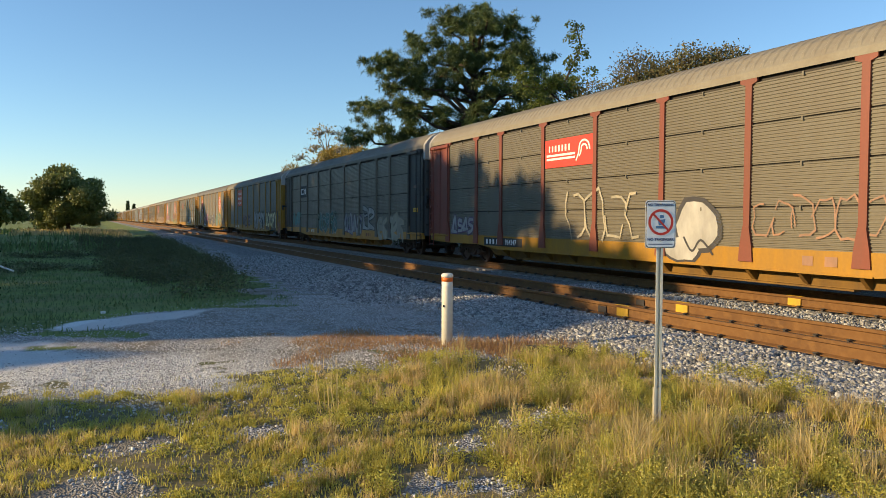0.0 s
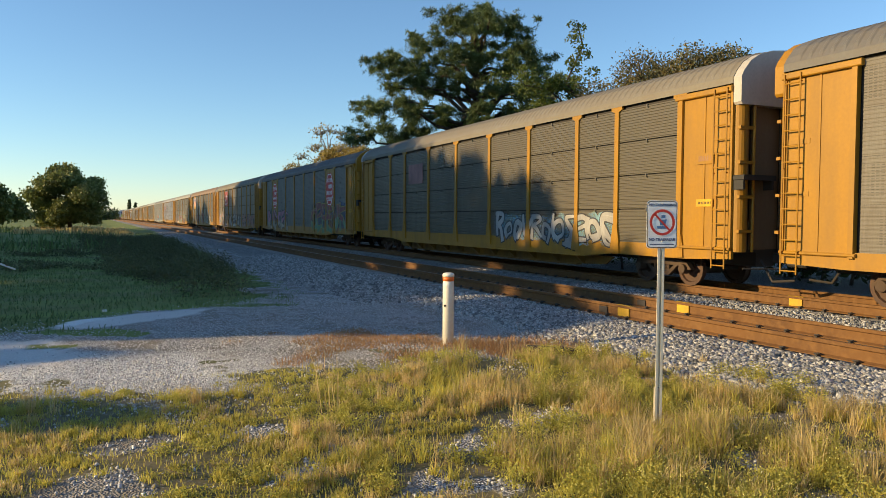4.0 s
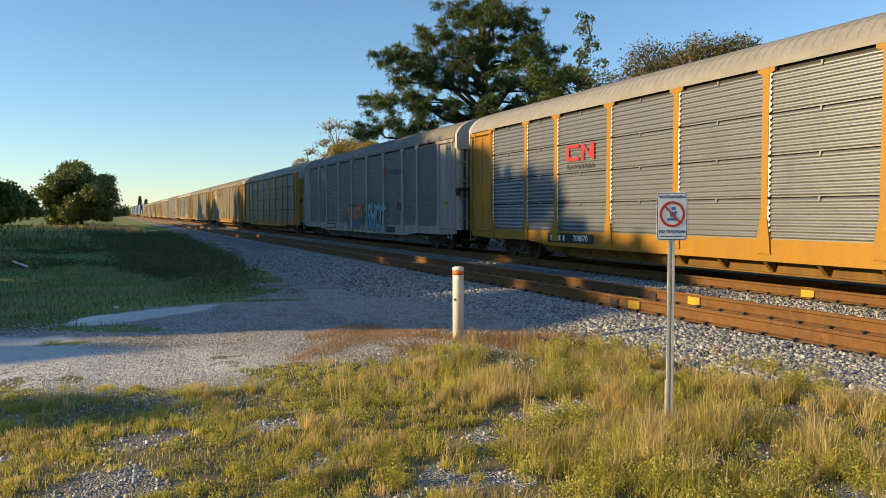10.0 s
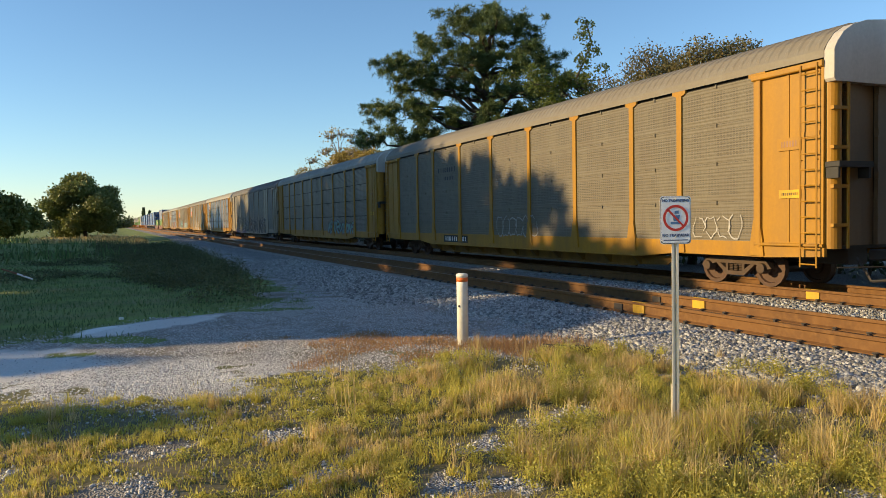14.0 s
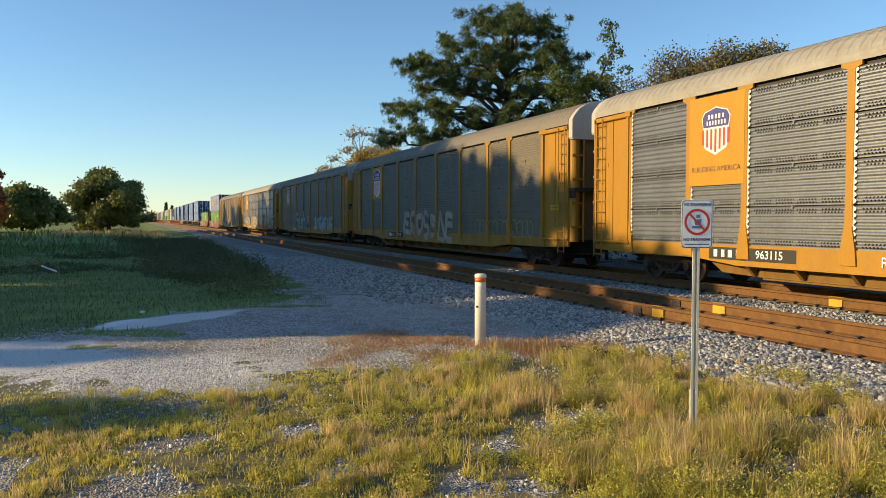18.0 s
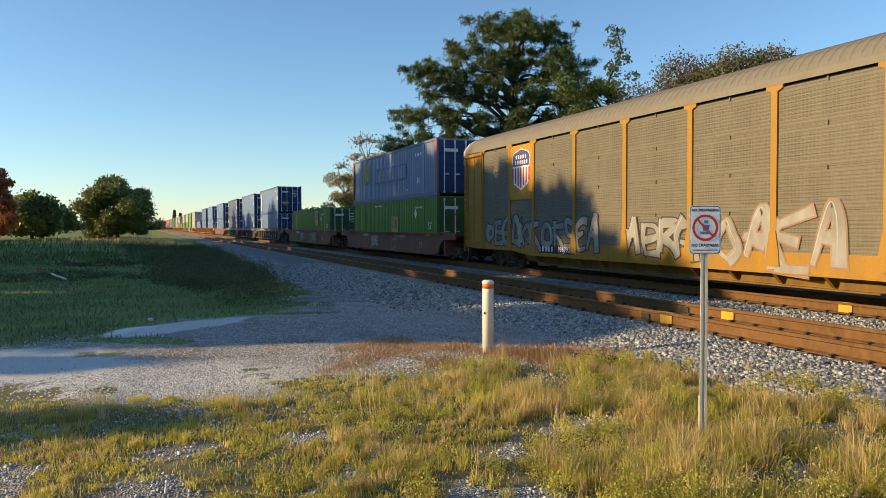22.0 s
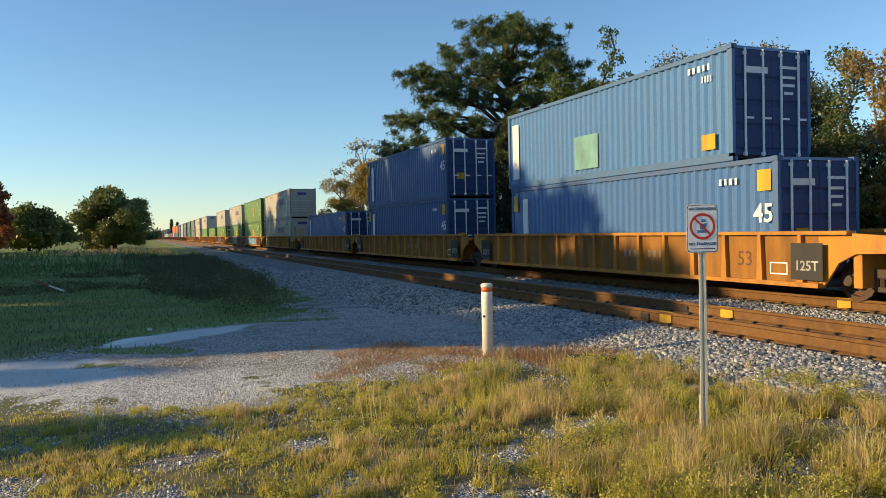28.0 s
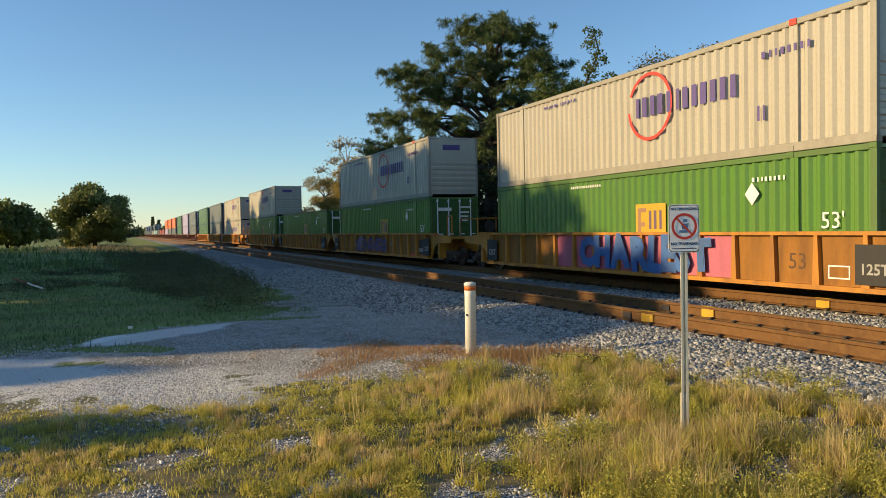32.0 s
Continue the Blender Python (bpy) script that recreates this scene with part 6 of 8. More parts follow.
def m_ttx(seed, tag=None):
    def put(c):
        dim = paint((0.30, 0.24, 0.17), 0.3)
        for y in (-1.75, -2.9):
            bars(c, y - 0.35, y + 0.35, 0.78, 0.98, 3, dim, -1.486)
        write("53", 0.5, paint((0.10, 0.04, 0.015), 0.2), c, (-1.487, -6.35, 0.82))
        sprayed("sign_frame", [[(-7.15, 0.5), (-7.15, 0.78), (-7.12, 0.78), (-7.12, 0.5)], [(-7.6, 0.5), (-7.6, 0.78), (-7.63, 0.78), (-7.63, 0.5)], [(-7.15, 0.78), (-7.6, 0.78), (-7.6, 0.75), (-7.15, 0.75)], [(-7.15, 0.5), (-7.6, 0.5), (-7.6, 0.53), (-7.15, 0.53)]], SIGN_WHITE, c, -1.487)
        for y in (8.05, -8.25):
            plate(c, "sill_plate", y - 0.42, y + 0.42, 0.42, 1.22, BLACK, -1.598)
            write("125T", 0.30, CHALK, c, (-1.608, y, 0.72), "capacity_mark", 0.006)
        if seed > 82:
            plate(c, "sill_plate", -7.75, -7.05, 0.45, 1.15, BLACK, -1.484)
            bars(c, -7.7, -7.1, 0.55, 0.75, 4, SIGN_WHITE, -1.494)
            plate(c, "warning_plate", -6.8, -5.85, 0.37, 0.46, SIGN_RED, -1.484)
        if seed == 82:
            for k in range(-3, 4):
                plate(c, "graffiti_ground", k * 1.15 - 0.05 - 1.0, k * 1.15 + 0.95 - 1.0, 0.37, 1.38, paint((0.52, 0.13, 0.19), 0.3), -1.486, 0.004, "pink sprayed field between two ribs")
            word(c, "CHARLEST", 1.1, -1.0, 0.86, BLUE, BLUE, None, 1.02, -1.60)
        elif tag:
            graffiti(c, *tag, seed, base=-1.60)
    return put


TAGS = {7: None, 10: (3.5, 6.0, 0.45, 1.2, LEMON, GREEN), 11: (-5.5, 5.0, 0.4, 1.3, SKYBLUE, INK), 13: (-2.5, 3.5, 0.45, 1.2, VIOLET, INK)}
NAVY, MIDBLUE, EMP_BLUE, EMP_GREEN, STG_WHITE = (0.022, 0.062, 0.17), (0.066, 0.148, 0.325), (0.16, 0.20, 0.31), (0.085, 0.19, 0.033), (0.39, 0.36, 0.29)
DGREEN, ORANGE_C, LILAC, SLATE, TEAL_C, RED_C = (0.03, 0.12, 0.06), (0.60, 0.13, 0.03), (0.35, 0.30, 0.45), (0.10, 0.12, 0.13), (0.25, 0.40, 0.40), (0.30, 0.06, 0.04)


def stack_train():
    # middle, near end, far end, girder colour, lower box, upper box
    lower53 = lambda s, col, bits, lab: container(s, 16.154, 0.34, col, "flush" if col == STG_WHITE else "doors", lab, 0.30, bits)
    upper53 = lambda s, col, bits, lab: container(s, 16.154, 0.345 + CH, col, "flush" if col == STG_WHITE else "doors", lab, 0.30, bits)
    well_car(607.5, FEC_BROWN, "own", "own", "dark brown well car with chalky graffiti", tall=1.36, ribs=0, marks=m_fec)
    lower53(607.5, EMP_GREEN, bits_emp, "bright green corrugated container in a well car")
    upper53(607.5, EMP_BLUE, bits_emp_top, "grey-blue container with red end posts, stacked on a green one")
    c = well_car(630.9, FEC_BROWN, "own", "own", "dark brown well car with pale graffiti", tall=1.36, ribs=0, marks=m_fec)
    word(c, "DOMES", 0.82, -3.1, 0.8, CREAM, BROWNISH, None, 0.8, -1.546)
    lower53(630.9, EMP_GREEN, bits_emp_late, "single bright green container in a brown well car")
    for s, a, b in ((654.3, "own", "shared"), (673.5, "none", "shared"), (693.4, "none", "own")):
        well_car(s, GRAPHITE, a, b, "dark grey three-unit well car with pale markings", ribs=1.5, marks=m_graphite, chord=0.30)
    for s, col in ((654.3, MIDBLUE), (673.4, MIDBLUE), (693.4, NAVY)):
        container(s, 13.4, 0.34, col, "doors", "blue corrugated container in a dark well car", 0.34, bits_blue45)
        container(s, 13.4, 0.345 + CH, col, "doors", "blue corrugated container stacked on another", 0.34, bits_blue45)
    well_car(715.8, FEC_BROWN, "own", "own", "brown well car with white graffiti", tall=1.36, ribs=0, marks=m_fec)
    for t in (0, 1):
        container(715.8, 13.4, 0.34 + t * (CH + 0.005), MIDBLUE, "doors", "blue corrugated container on a brown well car", 0.30, bits_blue45)
    for i, (s, a, b) in enumerate(((738.6, "own", "shared"), (758.3, "none", "shared"), (777.6, "none", "own"))):
        well_car(s, TTX_ORANGE, a, b, "orange ribbed well car stained with rust", marks=m_ttx(70 + i))
    container(738.1, 13.4, 0.34, MIDBLUE, "doors", "blue container in an orange well car", 0.30, bits_blue45)
    container(738.9, 12.192, 0.345 + CH, (0.08, 0.185, 0.37), "doors", "pale blue container with a teal patch on top of a stack", 0.30, bits_blue40)
    for t in (0, 1):
        container(758.3, 13.4, 0.34 + t * (CH + 0.005), (0.04, 0.10, 0.24), "doors", "navy blue container in an orange well car", 0.34, bits_blue45)
    container(777.6, 13.4, 0.34, MIDBLUE, "doors", "single blue container low in an orange well car", 0.30, bits_blue45)
    ends = (("own", "shared"), ("none", "shared"), ("none", "own"))
    rows = [(800.5, STG_WHITE, STG_WHITE), (819.9, EMP_GREEN, EMP_GREEN), (839.1, EMP_GREEN, STG_WHITE), (862.4, EMP_GREEN, STG_WHITE), (882.2, EMP_GREEN, None), (902.0, EMP_GREEN, STG_WHITE), (925.2, STG_WHITE, STG_WHITE), (944.9, SLATE, SLATE), (964.6, DGREEN, DGREEN), (987.8, SLATE, SLATE), (1007.5, LILAC, LILAC), (1027.2, DGREEN, DGREEN), (1050.4, SLATE, ORANGE_C), (1070.1, SLATE, ORANGE_C), (1089.8, LILAC, ORANGE_C), (1113.0, RED_C, None), (1132.7, RED_C, None), (1152.4, SLATE, None), (1175.6, TEAL_C, None), (1195.3, TEAL_C, SLATE), (1215.0, STG_WHITE, None), (1238.2, SLATE, SLATE), (1257.9, NAVY, None), (1277.6, SLATE, NAVY), (1300.8, SLATE, None), (1320.5, DGREEN, SLATE), (1340.2, NAVY, SLATE)]
    names = {STG_WHITE: "cream-white", EMP_GREEN: "bright green", SLATE: "slate grey", DGREEN: "dark green", LILAC: "lilac grey", ORANGE_C: "orange", RED_C: "rust red", TEAL_C: "pale teal", NAVY: "navy blue"}
    bits = {STG_WHITE: bits_stg, EMP_GREEN: bits_emp}
    for i, (s, low, up) in enumerate(rows):
        a, b = ends[i % 3]
        k = 10 + i
        well_car(s, TTX_ORANGE if i < 9 else FEC_BROWN, a, b, "orange ribbed well car with graffiti" if k in TAGS else "weathered well car in the long train", marks=m_ttx(80 + i, TAGS.get(k)) if i < 8 else None)
        lower53(s, low, bits.get(low), names[low] + " corrugated container in a well car")
        if up:
            upper53(s, up, bits.get(up), names[up] + " corrugated container on top of a stack")


stack_train()


# ---- plants, stones, signs ----
def quick_mesh(name, verts, per, material, smooth=False):
    """A mesh of separate faces with per corners each, from an array of corners."""
    v = np.asarray(verts, dtype=np.float32).reshape(-1, 3)
    n = len(v) // per
    me = bpy.data.meshes.new(name)
    me.vertices.add(len(v))
    me.vertices.foreach_set("co", v.ravel())
    me.loops.add(n * per)
    me.loops.foreach_set("vertex_index", np.arange(n * per, dtype=np.int32))
    me.polygons.add(n)
    me.polygons.foreach_set("loop_start", np.arange(0, n * per, per, dtype=np.int32))
    me.update(calc_edges=True)
    me.materials.append(material)
    return me


def unit(v):
    return v / np.maximum(np.linalg.norm(v, axis=-1, keepdims=True), 1e-6)


def leaf_cloud(rng, clumps, count, size, flat=0.0, hollow=0.55, droop=0.0):
    """Leaves as small pointed quads, scattered in and mostly near the skin of each clump (x, y, z, rx, ry, rz)."""
    c = np.array(clumps, dtype=float)
    vol = (c[:, 3] * c[:, 4] * c[:, 5]) ** 0.7
    pick = rng.choice(len(c), count, p=vol / vol.sum())
    d = unit(rng.normal(size=(count, 3)))
    r = (hollow + (1.05 - hollow) * rng.random(count) ** 0.8) * (1 + 0.16 * rng.normal(size=count))
    p = c[pick, :3] + d * c[pick, 3:6] * r[:, None]
    a = unit(rng.normal(size=(count, 3)) * (1, 1, 1 - flat) + d * 0.6 - np.array((0, 0, droop)))
    b = unit(np.cross(a, rng.normal(size=(count, 3))))
    s = size * rng.uniform(0.6, 1.4, count)[:, None]
    return np.stack([p - a * s * 0.5, p + b * s * 0.32, p + a * s * 0.6, p - b * s * 0.32], 1)


def needle_cloud(rng, clumps, count, size):
    """Pine needles: round brushes of thin blades that point outwards and up from twig ends in each clump."""
    c = np.array(clumps, dtype=float)
    vol = (c[:, 3] * c[:, 4] * c[:, 5]) ** 0.7
    pick = rng.choice(len(c), count // 14, p=vol / vol.sum())
    d = unit(rng.normal(size=(len(pick), 3)))
    p = c[pick, :3] + d * c[pick, 3:6] * (np.abs(rng.normal(size=len(pick))) * 0.8)[:, None]
    p, d = np.repeat(p, 14, 0), np.repeat(d, 14, 0)
    a = unit(rng.normal(size=p.shape) + d * 0.4 + np.array((0, 0, 0.35)))
    b = unit(np.cross(a, rng.normal(size=p.shape)))
    s = size * rng.uniform(0.7, 1.3, len(p))[:, None]
    return np.stack([p, p + a * s * 0.5 + b * s * 0.065, p + a * s, p + a * s * 0.5 - b * s * 0.065], 1)


def limb(shape, a, b, r0, r1, rng, bend=0.15, n=5):
    """A bent, tapered limb of a few short lengths."""
    a, b = Vector(a), Vector(b)
    pts = [a]
    for i in range(1, n):
        t = i / n
        pts.append(a.lerp(b, t) + Vector(rng.normal(size=3)) * bend * (b - a).length * 0.25 + Vector((0, 0, (b - a).length * 0.08 * math.sin(t * 3.14))))
    pts.append(b)
    for i in range(n):
        shape.tube(pts[i], pts[i + 1], r0 + (r1 - r0) * i / n, 7, r0 + (r1 - r0) * (i + 1) / n)
    return shape


def tree(base, clumps, trunk_top, radius, leaf, bark, leaves, size, seed, label, pine=False, limbs=12, bare=0, name="tree", twigs=0):
    """A tapered trunk, limbs that reach the clumps of the crown, and a crown of many small leaves."""
    rng = np.random.default_rng(seed)
    t = thing(name, (base[0], base[1], base[2]), label, "tree", "trees by the railway")
    top = Vector(trunk_top)
    s = Shape()
    limb(s, (0, 0, -0.3), top, radius, radius * 0.35, rng, 0.10, 7)
    me = s.mesh("trunk", True)
    me.materials.append(bark)
    piece("trunk", me, t)
    order = sorted(clumps, key=lambda c: -c[3] * c[4])[:limbs]
    for c in order:
        start = top * min(0.95, max(0.3, (c[2] - 0.35 * math.hypot(c[0] - top.x, c[1] - top.y)) / max(top.z, 0.1)))
        me = limb(Shape(), start, (c[0], c[1], c[2]), radius * 0.38, radius * 0.08, rng, 0.2).mesh("limb", True)
        me.materials.append(bark)
        piece("limb", me, t)
    if twigs:
        s = Shape()
        for c in clumps:
            for _ in range(twigs):
                d = Vector(rng.normal(size=3))
                d.normalize()
                d.z = abs(d.z) * 0.8
                limb(s, (c[0], c[1], c[2] - c[5] * 0.4), (c[0] + d.x * c[3], c[1] + d.y * c[4], c[2] + d.z * c[5]), 0.03, 0.008, rng, 0.3, 3)
        me = s.mesh("twig_mass")
        me.materials.append(bark)
        tagged(piece("twig_mass", me, t), kind="stuff")
    if leaves:
        q = needle_cloud(rng, clumps, leaves, size) if pine else leaf_cloud(rng, clumps, leaves, size)
        piece("crown", quick_mesh("crown", q, 4, leaf), t)
    return t


def round_crown(rng, h, w, low, n, depth=None):
    """Clumps that fill an uneven round crown between the heights low and h, w wide."""
    out = []
    for _ in range(n):
        a, e = rng.uniform(0, 6.28), rng.uniform(0, 1)
        z = low + (h - low) * e
        k = math.sqrt(max(0.05, 1 - ((e - 0.42) / 0.62) ** 2))
        r = w / 2 * k * math.sqrt(rng.uniform(0.05, 1)) * rng.uniform(0.75, 1.1)
        s = rng.uniform(0.10, 0.19) * w
        out.append((r * math.cos(a), (depth or 1.0) * r * math.sin(a), z, s, s, s * rng.uniform(0.55, 0.9)))
    return out


FIELD_LEAF = leafy("field_tree_leaves", (0.16, 0.21, 0.055), (0.28, 0.30, 0.09), 0.5, 0.3, 0.3)
PINE = leafy("pine_needles", (0.08, 0.13, 0.04), (0.16, 0.21, 0.06), 0.5, 0.25, 0.3)
OAK = leafy("oak_leaves", (0.08, 0.13, 0.035), (0.19, 0.22, 0.06), 0.45, 0.2, 0.4)
DARK_LEAF = leafy("dark_leaves", (0.04, 0.07, 0.02), (0.09, 0.12, 0.03), 0.5, 0.2, 0.3)
BROWN_LEAF = leafy("brown_leaves", (0.24, 0.17, 0.06), (0.08, 0.10, 0.03), 0.6, 0.2, 0.35)
LIGHT_LEAF = leafy("light_leaves", (0.16, 0.19, 0.02), (0.10, 0.14, 0.02), 0.5, 0.35, 0.8)
# brighter copy of the light leaves, with the sapling's sunlight put into the colour
SUNLIT_LEAF = leafy("sunlit_leaf_copy", (0.36, 0.40, 0.05), (0.24, 0.30, 0.04), 0.5, 0.4, 0.8)
OLIVE_LEAF = leafy("olive_leaves", (0.50, 0.35, 0.08), (0.32, 0.26, 0.06), 0.6, 0.25, 0.4)
RED_LEAF = leafy("autumn_leaves", (0.55, 0.20, 0.08), (0.38, 0.15, 0.06), 0.6, 0.3, 0.4)
GOLD_LEAF = leafy("golden_leaves", (0.42, 0.27, 0.07), (0.27, 0.21, 0.06), 0.6, 0.3, 0.4)
BARK = grainy("bark", (0.09, 0.065, 0.045), (0.05, 0.038, 0.028), 4.0, 0.95, 0.7, 0.03)
PALE_BARK = grainy("pale_bark", (0.26, 0.22, 0.17), (0.18, 0.15, 0.11), 4.0, 0.95, 0.5, 0.02)


def at_heading(heading, x):
    """The place on the line of that x (beyond the tracks) under that heading from the camera."""
    return x, x / math.tan(radians(heading))


def big_pine():
    """The tall pine behind the train, with a flat-topped crown of separate tiers."""
    x, y = 22.0, 43.5
    h = radians(26.8)
    rng = np.random.default_rng(5)
    clumps = []
    # across the view, height, half width of each tier of needles
    for u, z, w in ((-0.1, 15.0, 1.7), (-1.6, 14.6, 1.3), (1.6, 14.5, 1.4), (-2.6, 13.3, 1.3), (0.2, 13.2, 1.7), (2.4, 13.2, 1.3), (-1.2, 12.0, 1.5), (1.4, 11.8, 1.6), (3.3, 12.0, 1.3), (-3.8, 11.7, 1.2),
                    (-5.4, 11.7, 1.3), (-4.2, 10.5, 1.6), (-2.2, 10.3, 1.5), (0.3, 10.4, 1.5), (2.6, 10.3, 1.5), (4.3, 10.4, 1.3), (-6.6, 9.1, 1.2), (-5.0, 8.9, 1.5), (-2.9, 8.6, 1.5), (-0.8, 8.5, 1.4),
                    (1.6, 8.6, 1.5), (3.8, 8.6, 1.5), (-6.4, 7.4, 1.4), (-4.0, 7.2, 1.5), (-1.6, 7.0, 1.5), (1.0, 6.8, 1.6), (3.4, 6.8, 1.6), (5.2, 8.8, 1.3), (5.3, 7.0, 1.4), (3.2, 13.6, 1.1), (4.3, 12.0, 1.1), (5.4, 10.4, 1.1), (6.4, 8.6, 1.1)):
        for k in range(13):
            a, d, r = rng.uniform(-0.85, 0.85) * w, rng.uniform(-2.6, 2.6), w * rng.uniform(0.24, 0.42)
            clumps.append((u * math.cos(h) + a * math.cos(h) + d * math.sin(h), -u * math.sin(h) - a * math.sin(h) + d * math.cos(h), z + rng.uniform(-0.6, 0.55), r, r, r * 0.5))
    tree((x, y, 0), clumps, (0.3, 0.2, 12.5), 0.42, PINE, BARK, 240000, 0.25, 11, "tall dark pine with a spreading flat-topped crown", True, 70, name="pine_tree")


def far_side():
    """The thicket along the far side of the tracks."""
    rng = random.Random(4)
    x, y = at_heading(34.6, 21.5)
    r = np.random.default_rng(61)
    cl = [(r.normal() * 0.9 * (1.15 - e) * 1.2, r.normal() * 0.6 * (1.15 - e), 4.4 + 7.2 * e, 0.34 + 0.25 * (1 - e), 0.34 + 0.2 * (1 - e), 0.20 + 0.12 * (1 - e)) for e in (k / 33 for k in range(34))]
    cl += [(-2.2 + r.normal() * 0.8, r.normal() * 0.5, 6.2 + r.random() * 3.0, 0.6, 0.5, 0.32) for _ in range(12)]
    tree((x, y, 0), cl, (0, 0, 11.6), 0.09, LIGHT_LEAF, BARK, 6500, 0.12, 12, "slender sapling with a spiky leafy top", limbs=30)
    for hd, xx, hh, w, mat, lab, lv, lo in ((40.0, 24.0, 9.5, 7.5, BROWN_LEAF, "bushy oak with browning leaves", 16000, 1.5), (43.8, 23.5, 9.0, 6.0, BROWN_LEAF, "bushy oak with browning leaves", 13000, 1.0),
                                            (37.0, 23.0, 8.1, 6.0, OAK, "dark green broadleaf tree behind the train", 14000, 0.8), (31.5, 24.5, 9.5, 6.5, DARK_LEAF, "dark broadleaf tree beside the pine", 14000, 0.6),
                                            (42.0, 21.8, 6.2, 6.5, DARK_LEAF, "dark bushy tree before the browning oaks", 12000, 0.4), (46.5, 23.0, 7.0, 6.0, DARK_LEAF, "low dark broadleaf tree beyond the tracks", 12000, 0.5), (27.0, 24.0, 7.5, 8.0, DARK_LEAF, "dense dark tree below the pine", 14000, 0.5),
                                            (22.0, 23.0, 6.0, 7.5, DARK_LEAF, "dense dark shrubby tree", 12000, 0.4), (18.8, 22.0, 8.4, 6.0, OLIVE_LEAF, "olive-brown broadleaf tree in low sun", 11000, 0.6),
                                            (16.2, 21.5, 9.0, 6.5, OLIVE_LEAF, "olive-brown broadleaf tree in low sun", 11000, 0.5), (14.2, 21.5, 8.3, 6.5, OLIVE_LEAF, "yellowish broadleaf bush in low sun", 9000, 0.4),
                                            (55.5, 22.0, 6.3, 4.5, GOLD_LEAF, "golden leafy tree beyond the tracks", 8000, 0.5), (50.5, 24.0, 5.3, 6.0, DARK_LEAF, "low dark tree of the thicket", 10000, 0.3),
                                            (59.5, 21.0, 6.0, 5.0, GOLD_LEAF, "golden leafy tree beyond the tracks", 8000, 0.5)):
        x, y = at_heading(hd, xx)
        r = np.random.default_rng(int(hd * 10))
        tree((x, y, 0), round_crown(r, hh - 0.4, w, lo + 0.8, 34), (0, 0, hh * 0.72), 0.2, mat, BARK, int(lv * (3.6 if hd > 35 else 2.0)), 0.095 if hd > 35 else 0.16, int(hd * 7), lab, limbs=10, twigs=4)
    for hd, xx, hh in ((49.5, 22.5, 8.0), (51.5, 22.0, 7.4), (53.2, 21.5, 7.6)):
        x, y = at_heading(hd, xx)
        r = np.random.default_rng(int(hd * 10))
        cl = [(r.normal() * 0.35 + 0.12 * k * 0.5, r.normal() * 0.35, 2.2 + k * (hh - 2.4) / 9, 0.6, 0.55, 0.45) for k in range(10)]
        tree((x, y, 0), cl, (0.9, 0, hh), 0.06, GOLD_LEAF if hd > 50 else OAK, PALE_BARK, 3600, 0.12, int(hd), "thin feathery sapling with sparse leaves", limbs=10, twigs=5, name="sapling")
    for hd, xx, hh, w in ((15.9, 22.5, 11.8, 6.5), (17.6, 23.0, 10.4, 5.5)):
        x, y = at_heading(hd, xx)
        r = np.random.default_rng(int(hd * 10))
        tree((x, y, 0), round_crown(r, hh, w, 5.0, 26), (0, 0, hh * 0.75), 0.2, OLIVE_LEAF, PALE_BARK, 900, 0.22, int(hd * 3), "nearly bare tree with pale twigs", limbs=22, twigs=16, name="bare_tree")
    x, y = at_heading(38.2, 19.4)
    r = np.random.default_rng(77)
    cl = [(r.normal() * 0.75, r.normal() * 0.5, 5.0 + r.normal() * 0.6, 0.45, 0.45, 0.35) for _ in range(14)]
    tree((x, y, 0), cl, (0, 0, 5.4), 0.05, SUNLIT_LEAF, BARK, 3600, 0.16, 78, "light green sunlit sapling before the dark thicket", limbs=10, name="sapling")
    # low brush that closes the far side of the line
    rg = np.random.default_rng(31)
    clumps = []
    yy = 9.0
    while yy < 110:
        for _ in range(3):
            clumps.append((20.6 + rg.uniform(0, 3.2), yy + rg.uniform(-0.8, 0.8), rg.uniform(0.6, 3.2), rg.uniform(0.9, 1.5), rg.uniform(0.9, 1.6), rg.uniform(0.7, 1.2)))
        yy += 0.85
    single("brush", quick_mesh("brush", leaf_cloud(rg, clumps, 60000, 0.21, hollow=0.3), 4, DARK_LEAF), "dense dark brush along the far side of the tracks", "bush", kind="stuff")
    clumps = []
    yy = 95.0
    while yy < 420:
        h = rg.uniform(1.5, 5.5)
        clumps.append((21.0 + rg.uniform(0, 4), yy, h * 0.55, 2.4, 2.6, h * 0.5))
        yy += 2.6
    single("brush", quick_mesh("brush", leaf_cloud(rg, clumps, 22000, 0.6, hollow=0.3), 4, OLIVE_LEAF), "olive brush along the line far away", "bush", kind="stuff")


